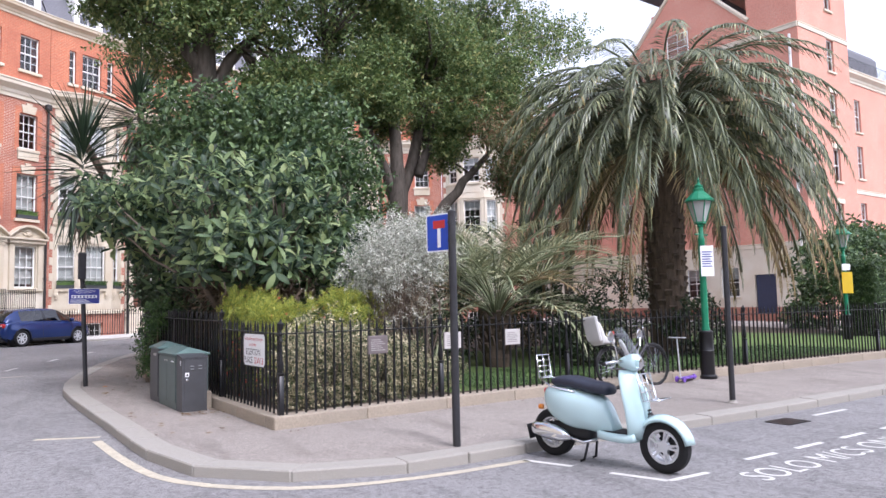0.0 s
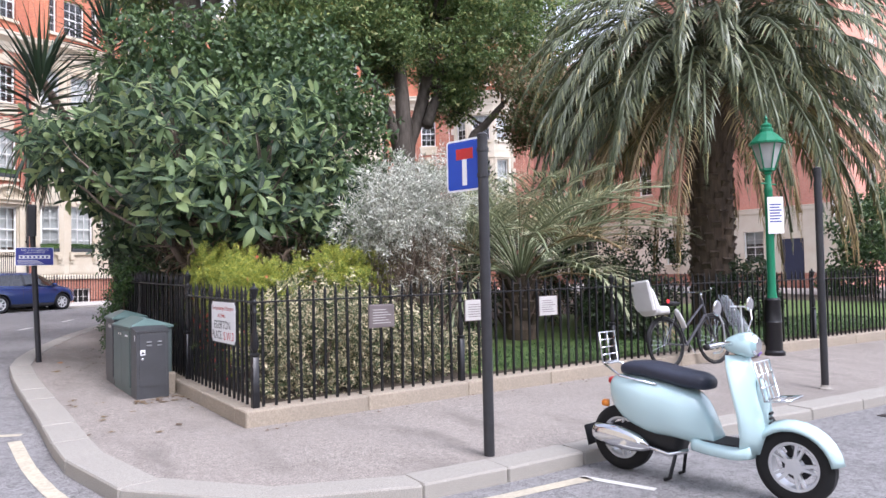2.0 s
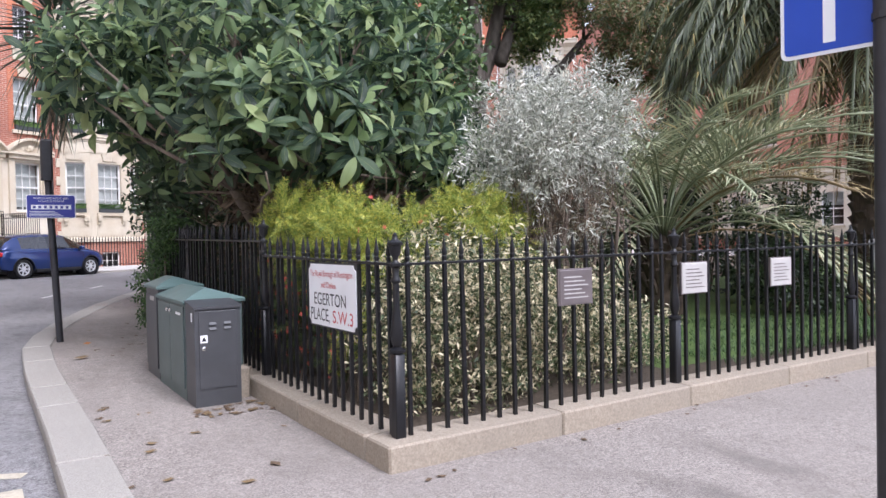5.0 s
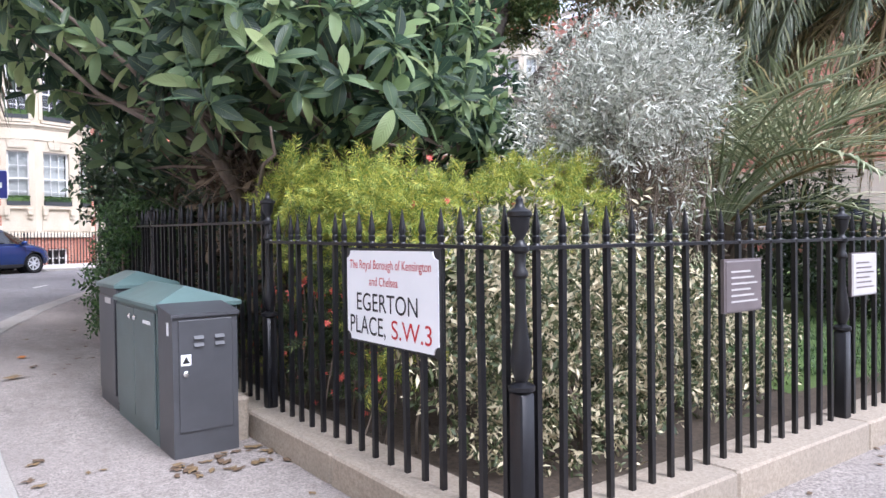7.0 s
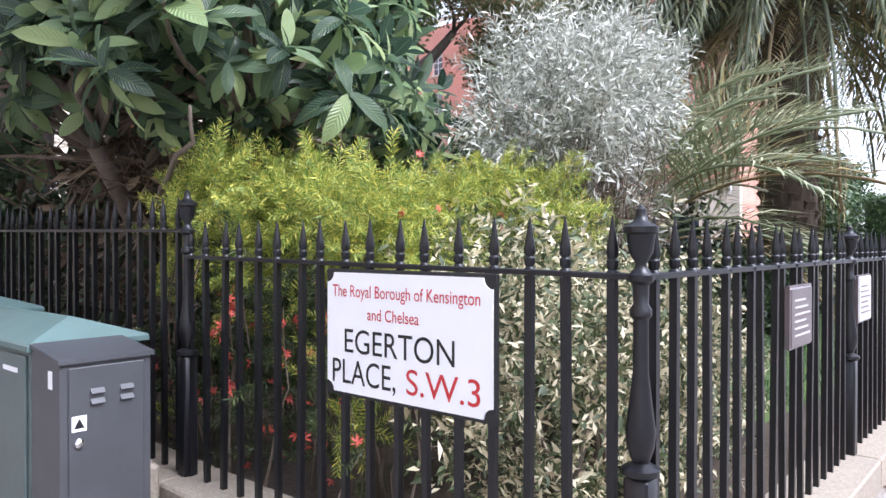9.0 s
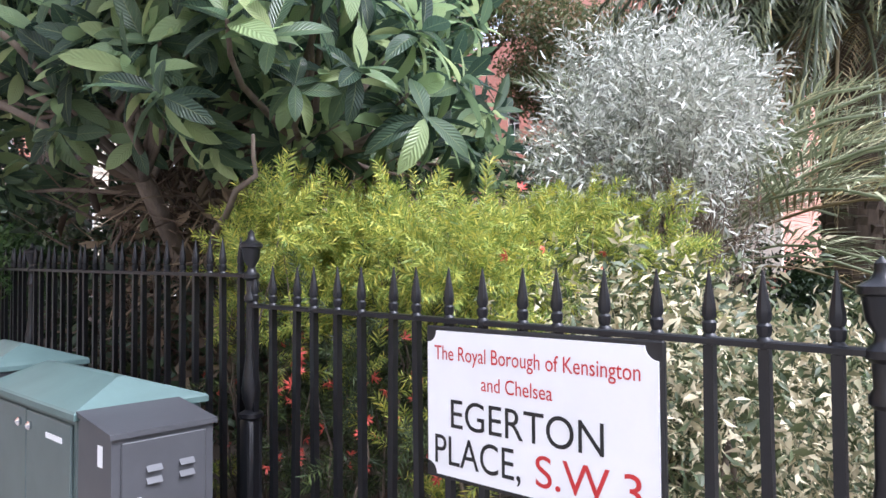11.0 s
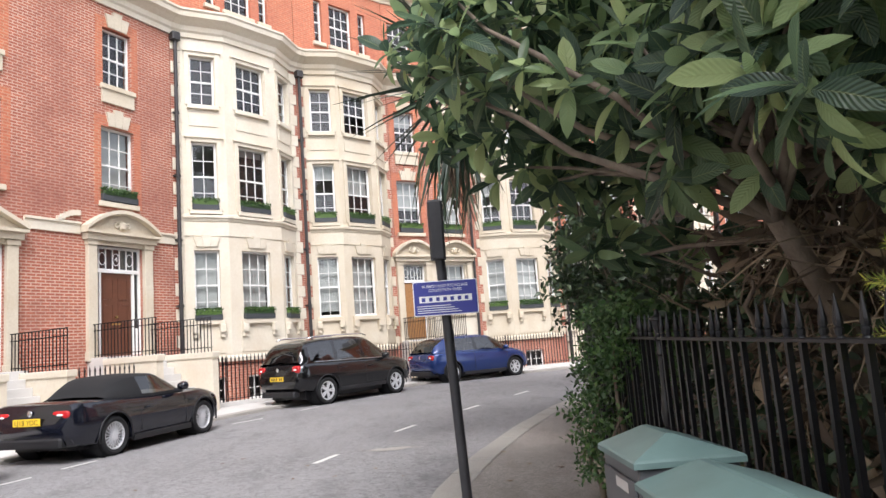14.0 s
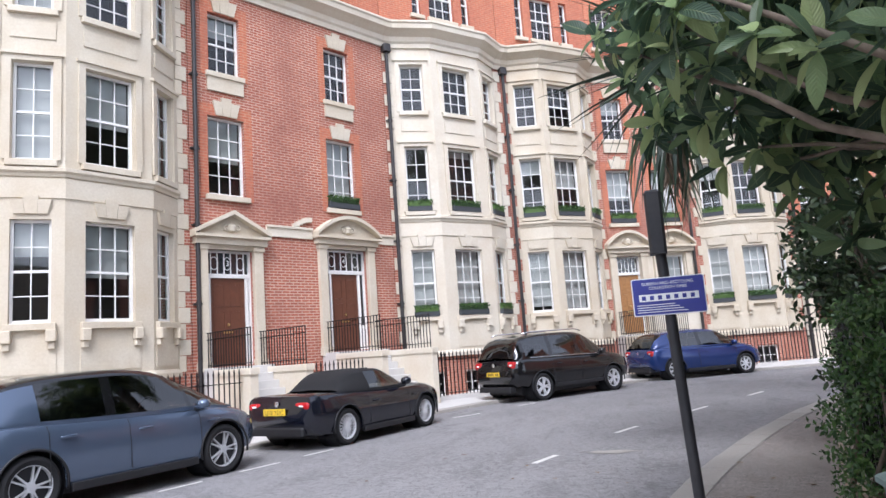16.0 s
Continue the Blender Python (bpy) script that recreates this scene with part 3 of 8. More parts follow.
def keystone(t, mat, x, z, m, s=1.0):
    """A tapered three-stone keystone above an opening."""
    b = B()
    for dx, wl, wh, h in ((0, 0.1, 0.14, 0.5), (-0.2, 0.09, 0.12, 0.38), (0.2, 0.09, 0.12, 0.38)):
        h *= s
        lean = dx * 0.25
        v = [(x + dx - wl, -0.05, z), (x + dx + wl, -0.05, z), (x + dx + lean + wh, -0.07, z + h), (x + dx + lean - wh, -0.07, z + h)]
        v += [(p[0], 0.02, p[2]) for p in v]
        b.add(v, [(0, 1, 2, 3), (4, 7, 6, 5), (0, 4, 5, 1), (1, 5, 6, 2), (2, 6, 7, 3), (3, 7, 4, 0)], m)
    part("keystone", b, mat, t)


def moulding(path, z, prof):
    """A moulding swept along a plan path at height z; prof is (out, up) pairs."""
    return B().extrude([(o, z + u) for o, u in prof], path)


CORNICE = [(-0.05, 0.0), (0.06, 0.0), (0.07, 0.14), (0.12, 0.2), (0.14, 0.34), (0.3, 0.46), (0.4, 0.52), (0.42, 0.66), (0.46, 0.7), (0.46, 0.76), (-0.05, 0.86)]
LIP = [(-0.05, 0.0), (0.03, 0.0), (0.05, 0.06), (0.1, 0.1), (0.1, 0.17), (-0.05, 0.22)]
BAND = [(-0.03, 0.0), (0.05, 0.0), (0.06, 0.04), (0.06, 0.22), (0.09, 0.25), (0.09, 0.29), (-0.03, 0.31)]


def pediment(parent, x, z, half, kind):
    """A stone doorcase head: entablature, triangular or segmental pediment with a scrolled cartouche."""
    b = B()
    b.box(x - half, x + half, -0.2, 0.02, z, z + 0.16)
    b.box(x - half - 0.06, x + half + 0.06, -0.3, 0.02, z + 0.16, z + 0.23)
    n, top = 12, 0.52
    pts = []
    for i in range(n + 1):
        u = -1 + 2 * i / n
        h = top * (1 - abs(u)) if kind == "tri" else top * (1 - u * u) * 0.95
        pts.append((x + u * (half + 0.06), z + 0.23 + h))
    for a, c in zip(pts, pts[1:]):
        b.add([(a[0], -0.32, a[1]), (c[0], -0.32, c[1]), (c[0], -0.32, c[1] + 0.1), (a[0], -0.32, a[1] + 0.1),
               (a[0], 0.02, a[1]), (c[0], 0.02, c[1]), (c[0], 0.02, c[1] + 0.1), (a[0], 0.02, a[1] + 0.1)],
              [(0, 1, 2, 3), (3, 2, 6, 7), (0, 4, 5, 1), (0, 3, 7, 4), (1, 5, 6, 2)])
        b.add([(a[0], -0.12, z + 0.23), (c[0], -0.12, z + 0.23), (c[0], -0.12, c[1]), (a[0], -0.12, a[1])], [(0, 1, 2, 3)])
    p = part("pediment", b, M_STONE, parent)
    s = B()
    for k in (-1, 1):
        s.tube([(x + k * (0.05 + 0.11 * t / 14 * math.cos(t * 0.75)) + k * 0.1, -0.16, z + 0.42 + 0.11 * t / 14 * math.sin(t * 0.75)) for t in range(15)], 0.024, 6)
    s.lathe([(0.02, 0), (0.1, 0.05), (0.11, 0.16), (0.05, 0.24), (0.0, 0.26)], 10, pose(x, -0.13, z + 0.3))
    part("cartouche", s, M_STONE, p, smooth=True)
    return p


def front_door(parent, x, z0, half, m_leaf, kind, number="", leaf_h=2.15, lift=0.0):
    """A doorcase: pilasters, white frame with sidelights and a leaded fanlight, a panelled leaf, and its pediment."""
    zt, zf = z0 + leaf_h, z0 + leaf_h + 0.68
    b = B()
    for k in (-1, 1):
        x0, x1 = sorted((x + k * half, x + k * (half + 0.26)))
        b.bevel_box(x0, x1, -0.12, 0.02, z0 - 0.1, zf + 0.1, 0.01)
        b.bevel_box(x0 - 0.03, x1 + 0.03, -0.15, 0.02, z0 - 0.1, z0 + 0.12, 0.01)
        b.bevel_box(x0 - 0.03, x1 + 0.03, -0.15, 0.02, zf - 0.02, zf + 0.1, 0.01)
    b.box(x - half, x + half, -0.08, 0.3, zf, zf + 0.11)
    part("doorcase", b, M_STONE, parent)
    pediment(parent, x, zf + 0.11, half + 0.34, kind)
    lw = 0.47
    f = B()
    for a in ((x - half, x - half + 0.06, z0, zf), (x + half - 0.06, x + half, z0, zf), (x - lw - 0.06, x - lw, z0, zt), (x + lw, x + lw + 0.06, z0, zt),
              (x - half + 0.06, x + half - 0.06, zt, zt + 0.1), (x - half + 0.06, x + half - 0.06, zf - 0.06, zf)):
        f.box(a[0], a[1], 0.1, 0.2, a[2], a[3])
    for k in (-1, 1):
        a, c = sorted((x + k * (lw + 0.06), x + k * (half - 0.06)))
        if c - a > 0.05:
            f.box(a, c, 0.12, 0.18, z0, z0 + 0.7)
    for i in range(1, 7):
        xx = x - half + 2 * half * i / 7
        f.box(xx - 0.01, xx + 0.01, 0.12, 0.16, zt + 0.1, zf - 0.06)
    for i in (1, 3, 5):
        xx = x - half + 2 * half * (i + 0.5) / 7
        f.tube([(xx + 0.1 * math.cos(t * 0.5236), 0.13, (zt + zf) / 2 + 0.02 + 0.16 * math.sin(t * 0.5236)) for t in range(12)], 0.01, 5, close=True)
    door = part("door", f, M_WHITE, parent, "white-painted door frame with leaded fanlight")
    leaf = B().box(x - lw, x + lw, 0.16, 0.21, z0 + 0.02, zt)
    for a, c in ((0.12, 0.75), (0.85, 1.35), (1.45, 2.02)):
        for k in (-1, 1):
            p0, p1 = sorted((x + k * 0.06, x + k * 0.38))
            for q in ((p0, p1, a, a + 0.04), (p0, p1, c - 0.04, c), (p0, p0 + 0.04, a + 0.04, c - 0.04), (p1 - 0.04, p1, a + 0.04, c - 0.04)):
                leaf.box(q[0], q[1], 0.145, 0.161, z0 + q[2], z0 + q[3])
    part("leaf", leaf, m_leaf, door, "panelled wooden door leaf")
    k = B().lathe([(0.012, 0), (0.035, 0.02), (0.03, 0.05), (0.0, 0.06)], 10, pose(x, 0.16, z0 + 1.0, 90))
    part("knob", k, M_BRASS, door, "brass knob")
    part("letter_plate", B().box(x - 0.13, x + 0.13, 0.148, 0.16, z0 + 0.79, z0 + 0.84), M_BRASS, door, "brass letter plate")
    g = B()
    g.add([(x - half, 0.15, zt + 0.1), (x + half, 0.15, zt + 0.1), (x + half, 0.15, zf - 0.05), (x - half, 0.15, zf - 0.05)], [(0, 1, 2, 3)])
    for kk in (-1, 1):
        a, c = sorted((x + kk * (lw + 0.06), x + kk * (half - 0.06)))
        g.add([(a, 0.15, z0 + 0.7), (c, 0.15, z0 + 0.7), (c, 0.15, zt), (a, 0.15, zt)], [(0, 1, 2, 3)])
    part("pane", g, M_GLASS, door)
    if number:
        txt = bpy.data.curves.new("door_number", "FONT")
        txt.body, txt.size, txt.extrude, txt.align_x = number, 0.2, 0.003, "CENTER"
        txt.materials.append(M_WHITE)
        me = bpy.data.meshes.new_from_object(new("number_text", txt))
        bpy.data.objects.remove(bpy.data.objects["number_text"])
        part("door_number", me, None, door, m=pose(x, 0.12, zt + 0.3, 90))
    return door


def window_box(m, x0, x1, z, lush=1.0):
    """A dark planter with a clipped box hedge, standing on a sill."""
    t = thing("window_box", "dark planter with clipped box hedge on a sill", "window box", m, "window boxes on the terrace")
    part("planter", B().bevel_box(x0, x1, -0.12, 0.1, z, z + 0.17, 0.01), M_PLANTER, t)
    b = B()
    rnd = random.Random(int(x0 * 977 + z * 31))
    for i in range(int((x1 - x0) * 520)):
        p = Vector((rnd.uniform(x0 - 0.01, x1 + 0.01), rnd.uniform(-0.16, 0.12), z + 0.16 + 0.19 * lush * rnd.random() ** 0.5))
        s = 0.032
        q = Euler((rnd.uniform(0, 6.3), rnd.uniform(0, 6.3), rnd.uniform(0, 6.3))).to_matrix()
        b.add([p + q @ Vector(c) for c in ((-s, 0, 0), (0, -s * 0.7, 0.008), (s, 0, 0), (0, s * 0.7, 0.008))], [(0, 1, 2, 3)])
    b.bevel_box(x0 + 0.02, x1 - 0.02, -0.12, 0.09, z + 0.14, z + 0.29, 0.03)
    part("hedge", b, M_BOXHEDGE, t)
    return t


def downpipe(parent, x, z0, z1, out=0.12):
    b = B().tube([(x, -out, z0), (x, -out, z1)], 0.055, 10)
    for i in range(int((z1 - z0) / 1.9)):
        b.lathe([(0.068, 0), (0.068, 0.1)], 10, pose(x, -out, z0 + 1 + i * 1.9))
        b.box(x - 0.1, x + 0.1, -out, 0.01, z0 + 1.03 + i * 1.9, z0 + 1.07 + i * 1.9)
    part("downpipe", b, M_PIPE, parent, "black cast-iron downpipe", smooth=True)
    part("hopper", B().bevel_box(x - 0.13, x + 0.13, -out - 0.12, 0.0, z1, z1 + 0.25, 0.03), M_PIPE, parent)


def section_pose(p, q):
    d = Vector(q) - Vector(p)
    return pose(p[0], p[1], 0, 0, 0, math.degrees(math.atan2(d.y, d.x))), d.length


def upper_storeys(t, L, wide, z0=11.9):
    """The top brick storey with its sashes, a crowning cornice, slate mansard and white dormers."""
    holes = []
    for x, w in wide:
        holes.append((x - w / 2, x + w / 2, 12.7, 14.35))
    part("upper_wall", sheet(0.01, L - 0.01, z0, 15.2, holes, 0.3), M_RUBBED, t)
    for h in holes:
        sash_window(t, None, h[0], h[1], h[2], h[3], 3 if h[1] - h[0] > 0.7 else 1, 4, 0.0)
    part("upper_cornice", moulding([(0, 0), (L, 0)], 15.1, [(o * 0.8, u * 0.7) for o, u in CORNICE]), M_STONE, t)
    part("mansard", B().add([(0, 0.2, 15.6), (L, 0.2, 15.6), (L, 1.5, 18.0), (0, 1.5, 18.0), (0, 8, 18.6), (L, 8, 18.6)], [(0, 1, 2, 3), (3, 2, 5, 4)]), M_SLATE, t)
    d = B()
    for x, w in wide[:3]:
        if w > 0.7:
            d = sheet(x - 0.75, x + 0.75, 15.7, 17.4, [(x - 0.5, x + 0.5, 15.95, 17.15)], 0.1, B(), pose(0, 0.35, 0))
            d.box(x - 0.85, x + 0.85, 0.25, 1.6, 17.4, 17.5)
            d.box(x - 0.75, x - 0.65, 0.45, 1.5, 15.7, 17.4).box(x + 0.65, x + 0.75, 0.45, 1.5, 15.7, 17.4)
            part("dormer", d, M_WHITE, t, "white-painted dormer")
            sash_window(t, pose(0, 0.35, 0), x - 0.5, x + 0.5, 15.95, 17.15, 2, 2, sill=False, recess=0.04)
    # dark sheet behind the panes, standing for unlit rooms
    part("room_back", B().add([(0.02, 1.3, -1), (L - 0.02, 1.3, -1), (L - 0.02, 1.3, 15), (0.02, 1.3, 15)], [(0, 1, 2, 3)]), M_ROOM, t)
    part("party_wall", B().box(0.012, 0.06, 0.31, 8, -1, 15.2).box(L - 0.06, L - 0.012, 0.31, 8, -1, 15.2).box(0.02, L - 0.02, 7.9, 8.0, -1, 18.5), M_BRICK, t)


def bay_house(p, q, a0, a1, a2, a3, out, blinds, boxes=True, pipe=None, stone=None, uppers=None, label="", base=0.2):
    """A terrace house with a full-height canted stone bay."""
    stone = stone or M_CREAM
    m, L = section_pose(p, q)
    t = thing("terrace_house", label or "terrace house with canted cream stone bay and sash windows", "house", m, "houses of the curved terrace")
    path = [(a0, 0.0), (a1, -out), (a2, -out), (a3, 0.0)]
    front = M_BRICK
    part("wall", sheet(0.01, L - 0.01, -0.8, 11.9, [(a0 + 0.05, a3 - 0.05, -0.5, 11.3)], 0.3), front, t)
    for k in range(26):
        for x, s in ((a0, -1), (a3, 1)):
            w = 0.28 if k % 2 else 0.16
            x0, x1 = sorted((x - s * 0.02, x + s * w))
            if 0 < x0 and x1 < L:
                part("quoin", B().bevel_box(x0, x1, -0.035, 0.01, 1.6 + k * 0.37, 1.6 + k * 0.37 + 0.355, 0.008), stone, t)
    storeys = ((2.72, 4.78), (5.98, 8.05), (9.2, 10.75))
    basement = []
    for i, (A, C) in enumerate(zip(path, path[1:])):
        d = Vector(C) - Vector(A)
        W = d.length
        mm = pose(A[0], A[1], 0, 0, 0, math.degrees(math.atan2(d.y, d.x)))
        ww = 1.04 if i == 1 else min(0.72, W - 0.36)
        holes = [(W / 2 - ww / 2, W / 2 + ww / 2, z0, z1) for z0, z1 in storeys]
        part("bay_wall", sheet(0, W, 1.55, 11.4, holes, 0.22), stone, t, m=mm)
        low = [(W / 2 - 0.42, W / 2 + 0.42, -0.3, 1.05)] if i != 2 else []
        part("basement_wall", sheet(0, W, -0.8, 1.55, low, 0.22), M_BRICK, t, m=mm @ pose(0, 0.03, 0))
        for h in low:
            sash_window(t, mm @ pose(0, 0.03, 0), *h, 3, 4, 0, sill=False)
        for n, h in enumerate(holes):
            bl = blinds[(n * 3 + i) % len(blinds)]
            sash_window(t, mm, *h, 3 if i == 1 else 2, 4, abs(bl), bl < 0, mat=stone)
            if n == 0:
                keystone(t, stone, W / 2, h[3] + 0.1, mm, 0.75)
            if n > 0:
                a = B().box(h[0] - 0.16, h[0] - 0.02, -0.045, 0.01, h[2], h[3] + 0.12).box(h[1] + 0.02, h[1] + 0.16, -0.045, 0.01, h[2], h[3] + 0.12)
                a.box(h[0] - 0.02, h[1] + 0.02, -0.045, 0.01, h[3] + 0.005, h[3] + 0.12)
                a.box(h[0] - 0.2, h[1] + 0.2, -0.09, 0.01, h[3] + 0.12, h[3] + 0.18)
                part("architrave", a, stone, t, m=mm)
            else:
                for x in (h[0] - 0.02, h[1] + 0.02):
                    a = B().bevel_box(x - 0.09, x + 0.09, -0.16, 0.01, h[2] - 0.36, h[2] - 0.13, 0.02)
                    a.bevel_box(x - 0.07, x + 0.07, -0.1, 0.01, h[2] - 0.5, h[2] - 0.36, 0.02)
                    part("bracket", a, stone, t, m=mm)
                part("apron", B().box(h[0] - 0.1, h[1] + 0.1, -0.02, 0.01, 1.75, h[2] - 0.5), stone, t, m=mm)
        if n == 2:
            part("apron", B().box(W / 2 - ww / 2 - 0.05, W / 2 + ww / 2 + 0.05, -0.025, 0.01, 8.55, 8.9), stone, t, m=mm)
        if boxes:
            for z in ((storeys[1][0], storeys[0][0]) if boxes == 2 else (storeys[1][0],)):
                window_box(m @ mm, W / 2 - ww / 2 - 0.02, W / 2 + ww / 2 + 0.02, z)
    part("lip", moulding(path, 5.64, LIP), stone, t)
    part("band", moulding(path, 5.2, [(-0.03, 0.0), (0.03, 0.0), (0.03, 0.4), (-0.03, 0.42)]), stone, t)
    part("base_band", moulding(path, 1.5, [(-0.03, 0.0), (0.07, 0.0), (0.07, 0.1), (0.03, 0.16), (-0.03, 0.18)]), stone, t)
    part("bay_cornice", moulding([(0, 0), *path, (L, 0)] if a0 > 0.02 else [*path, (L, 0)], 11.3, CORNICE), stone, t)
    part("bay_roof", B().add([(a0, 0.0, 12.12), (a1, -out, 12.1), (a2, -out, 12.1), (a3, 0.0, 12.12), (a3, 0.3, 12.2), (a0, 0.3, 12.2)], [(0, 1, 2, 3, 4, 5)]), M_LEAD, t)
    if pipe is not None:
        downpipe(t, pipe, 0.2, 11.1)
    upper_storeys(t, L, uppers or [((a1 + a2) / 2, 1.0), ((a1 + a2) / 2 - 1.0, 0.34), ((a1 + a2) / 2 + 1.0, 0.34)])
    return t, m, L


def flat_house(p, q, doors, pipe=None, stone_ground=False, label="", gwin=()):
    """A flat-fronted brick house between bays; doors are (x, threshold, half, leaf, pediment, number)."""
    m, L = section_pose(p, q)
    t = thing("terrace_house", label or "flat red brick terrace house front with pedimented doors", "house", m, "houses of the curved terrace")
    xs = [d[0] for d in doors] + [g[0] for g in gwin]
    holes = [(d[0] - d[2], d[0] + d[2], d[1], d[1] + 2.15 + 0.68) for d in doors] + [(x - 0.52, x + 0.52, 2.72, 4.62) for x, *_ in gwin]
    ups = [(x - 0.5, x + 0.5, 5.86, 7.9) for x in xs] + [(x - 0.44, x + 0.44, 9.06, 10.68) for x in xs]
    part("wall", sheet(0.01, L - 0.01, -0.8 if not stone_ground else 5.0, 11.9, [h for h in holes + ups if not stone_ground or h[2] > 5], 0.3), M_BRICK, t)
    if stone_ground:
        part("stone_ground_floor", sheet(0.01, L - 0.01, -0.8, 5.0, holes, 0.3), M_CREAM, t)
    for h in ups:
        dressing = B()
        for x0, x1 in ((h[0] - 0.22, h[0] - 0.01), (h[1] + 0.01, h[1] + 0.22)):
            dressing.box(x0, x1, -0.012, 0.01, h[2] - 0.1, h[3] + 0.3)
        dressing.box(h[0] - 0.01, h[1] + 0.01, -0.012, 0.01, h[3], h[3] + 0.3)
        part("window_surround", dressing, M_RUBBED, t, "orange rubbed-brick surround")
    for k, h in enumerate(ups):
        sash_window(t, None, *h, 3, 4, (0.55, 0.95, 0.35, 0.0, 0.6, 0.2)[k % 6])
        keystone(t, M_STONE, (h[0] + h[1]) / 2, h[3] + 0.03, None, 0.95)
        if h[2] > 8:
            part("apron", B().box(h[0] - 0.06, h[1] + 0.06, -0.06, 0.01, h[2] - 0.5, h[2] - 0.13), M_STONE, t)
    for x, z0, half, leaf, kind, number in doors:
        front_door(t, x, z0, half, leaf, kind, number)
    for x, *rest in gwin:
        sash_window(t, None, x - 0.52, x + 0.52, 2.72, 4.62, 3, 4, 0.9)
        b = B()
        for k in (-1, 1):
            b.bevel_box(x + k * 0.68 - 0.12, x + k * 0.68 + 0.12, -0.1, 0.01, 2.6, 4.7, 0.01)
        part("window_case", b, M_STONE, t)
        pediment(t, x, 4.74, 0.86, "seg")
    if not stone_ground:
        pts = [(0, 4.92)]
        cut_ = sorted((d[0] - d[2] - 0.42, d[0] + d[2] + 0.42) for d in doors)
        s, x = B(), 0.0
        for a, c in [*cut_, (L, L)]:
            if a - x > 0.15:
                s.box(x, a, -0.05, 0.01, 4.92, 5.16).box(x, a, -0.09, 0.01, 5.16, 5.22)
            x = c
        part("string_course", s, M_SIGNW if False else M_CREAM, t)
        ramp_ = B()
        for a, c in cut_[1:]:
            for i in range(6):
                u0, u1 = a - 0.62 + i * 0.1, a - 0.62 + (i + 1) * 0.1
                z = 5.18 + 0.2 * math.sin(i / 5 * 1.57)
                ramp_.box(u0, u1, -0.09, 0.01, z, z + 0.13)
        if ramp_.v:
            part("string_ramp", ramp_, M_CREAM, t)
    part("cornice", moulding([(0, 0), (L, 0)], 11.3, CORNICE), M_CREAM, t)
    if pipe is not None:
        downpipe(t, pipe, 0.2, 11.1)
    upper_storeys(t, L, [(x, 0.95) for x in xs])
    return t, m, L


def steps_and_landing(m, x, z_top, z_low, half=0.85, depth=0.6, label=""):
    """Stone steps from the footway up to a front door, between low walls carrying iron railings."""
    t = thing("door_steps", label or "pale stone entrance steps with low side walls and iron railings", "steps", m, "entrance steps of the terrace")
    n = max(3, round((z_top - z_low) / 0.175))
    h, g = (z_top - z_low) / n, 0.25
    part("landing", B().bevel_box(x - half, x + half, -depth, 0.0, z_low - 0.5, z_top - 0.03, 0.015), M_SLAB, t)
    for i in range(1, n):
        part("step", B().bevel_box(x - half + 0.2, x + half - 0.2, -depth - g * i, -depth - g * (i - 1) - 0.002, z_low - 0.2, z_top - 0.03 - h * i, 0.012), M_SLAB, t)
    end = -depth - g * (n - 1)
    for k in (-1, 1):
        x0, x1 = sorted((x + k * half, x + k * (half - 0.19)))
        b = B()
        b.box(x0, x1, end - 0.1, -depth - 0.002, z_low - 0.3, z_top - 0.22)
        b.bevel_box(x0 - 0.03, x1 + 0.03, end - 0.14, -depth - 0.001, z_top - 0.22, z_top - 0.08, 0.015)
        part("side_wall", b, M_CREAM, t)
        r = B()
        xx = x + k * (half - 0.1)
        for i in range(int((depth - end) / 0.12)):
            y = -0.05 - i * 0.12
            if y < end:
                break
            r.box(xx - 0.009, xx + 0.009, y - 0.009, y + 0.009, z_top - 0.1, z_top + 0.78)
        for z in (z_top + 0.02, z_top + 0.62, z_top + 0.78):
            r.box(xx - 0.014, xx + 0.014, end, -0.02, z, z + 0.02)
        tagged(part("railing", r, M_IRON, t, "black iron railing"), kind="stuff")
    return t


J = [(-10.6, 17.6), (-7.95, 23.6), (-4.85, 29.2), (-1.75, 32.75), (1.25, 35.5), (4.35, 37.3), (8.1, 38.9), (11.7, 39.95), (15.6, 40.3), (19.3, 39.9), (23.1, 38.5), (26.4, 36.2), (29.4, 32.9)]
hA, mA, LA = bay_house(J[0], J[1], 2.42, 3.48, 5.32, 6.22, 0.55, (0.35, 0.55, 0.5, 0.95, 0.55, 0.9, 0.9, 0.0, 0.8), boxes=False, stone=M_STONE, label="terrace house with weathered bath stone bay and white sashes")
hB, mB, LB = flat_house(J[1], J[2], [(1.0, 1.66, 0.62, M_BROWN, "tri", "3"), (4.6, 1.86, 0.72, M_BROWN, "seg", "4")], pipe=0.12, label="red brick terrace house front with two pedimented brown doors")
hC, mC, LC = bay_house(J[2], J[3], 0.3, 1.5, 3.4, 4.4, 0.5, (0.95, -1.0, 0.95, 0.0, 0.12, 0.0, 0.0, 0.0, 0.0), boxes=2, pipe=0.12)
hD, mD, LD = bay_house(J[3], J[4], 0.28, 1.25, 2.9, 3.8, 0.58, (-0.9, -0.95, -0.9, 0.25, -0.5, 0.0, 0.0, 0.0, 0.0), boxes=1, pipe=0.06, stone=M_STONE)
hE, mE, LE = flat_house(J[4], J[5], [(0.72, 1.8, 0.5, M_OAK, "seg", "")], pipe=3.45, stone_ground=True, gwin=((2.55,),), label="terrace house front with stone ground floor, oak door and brick above")
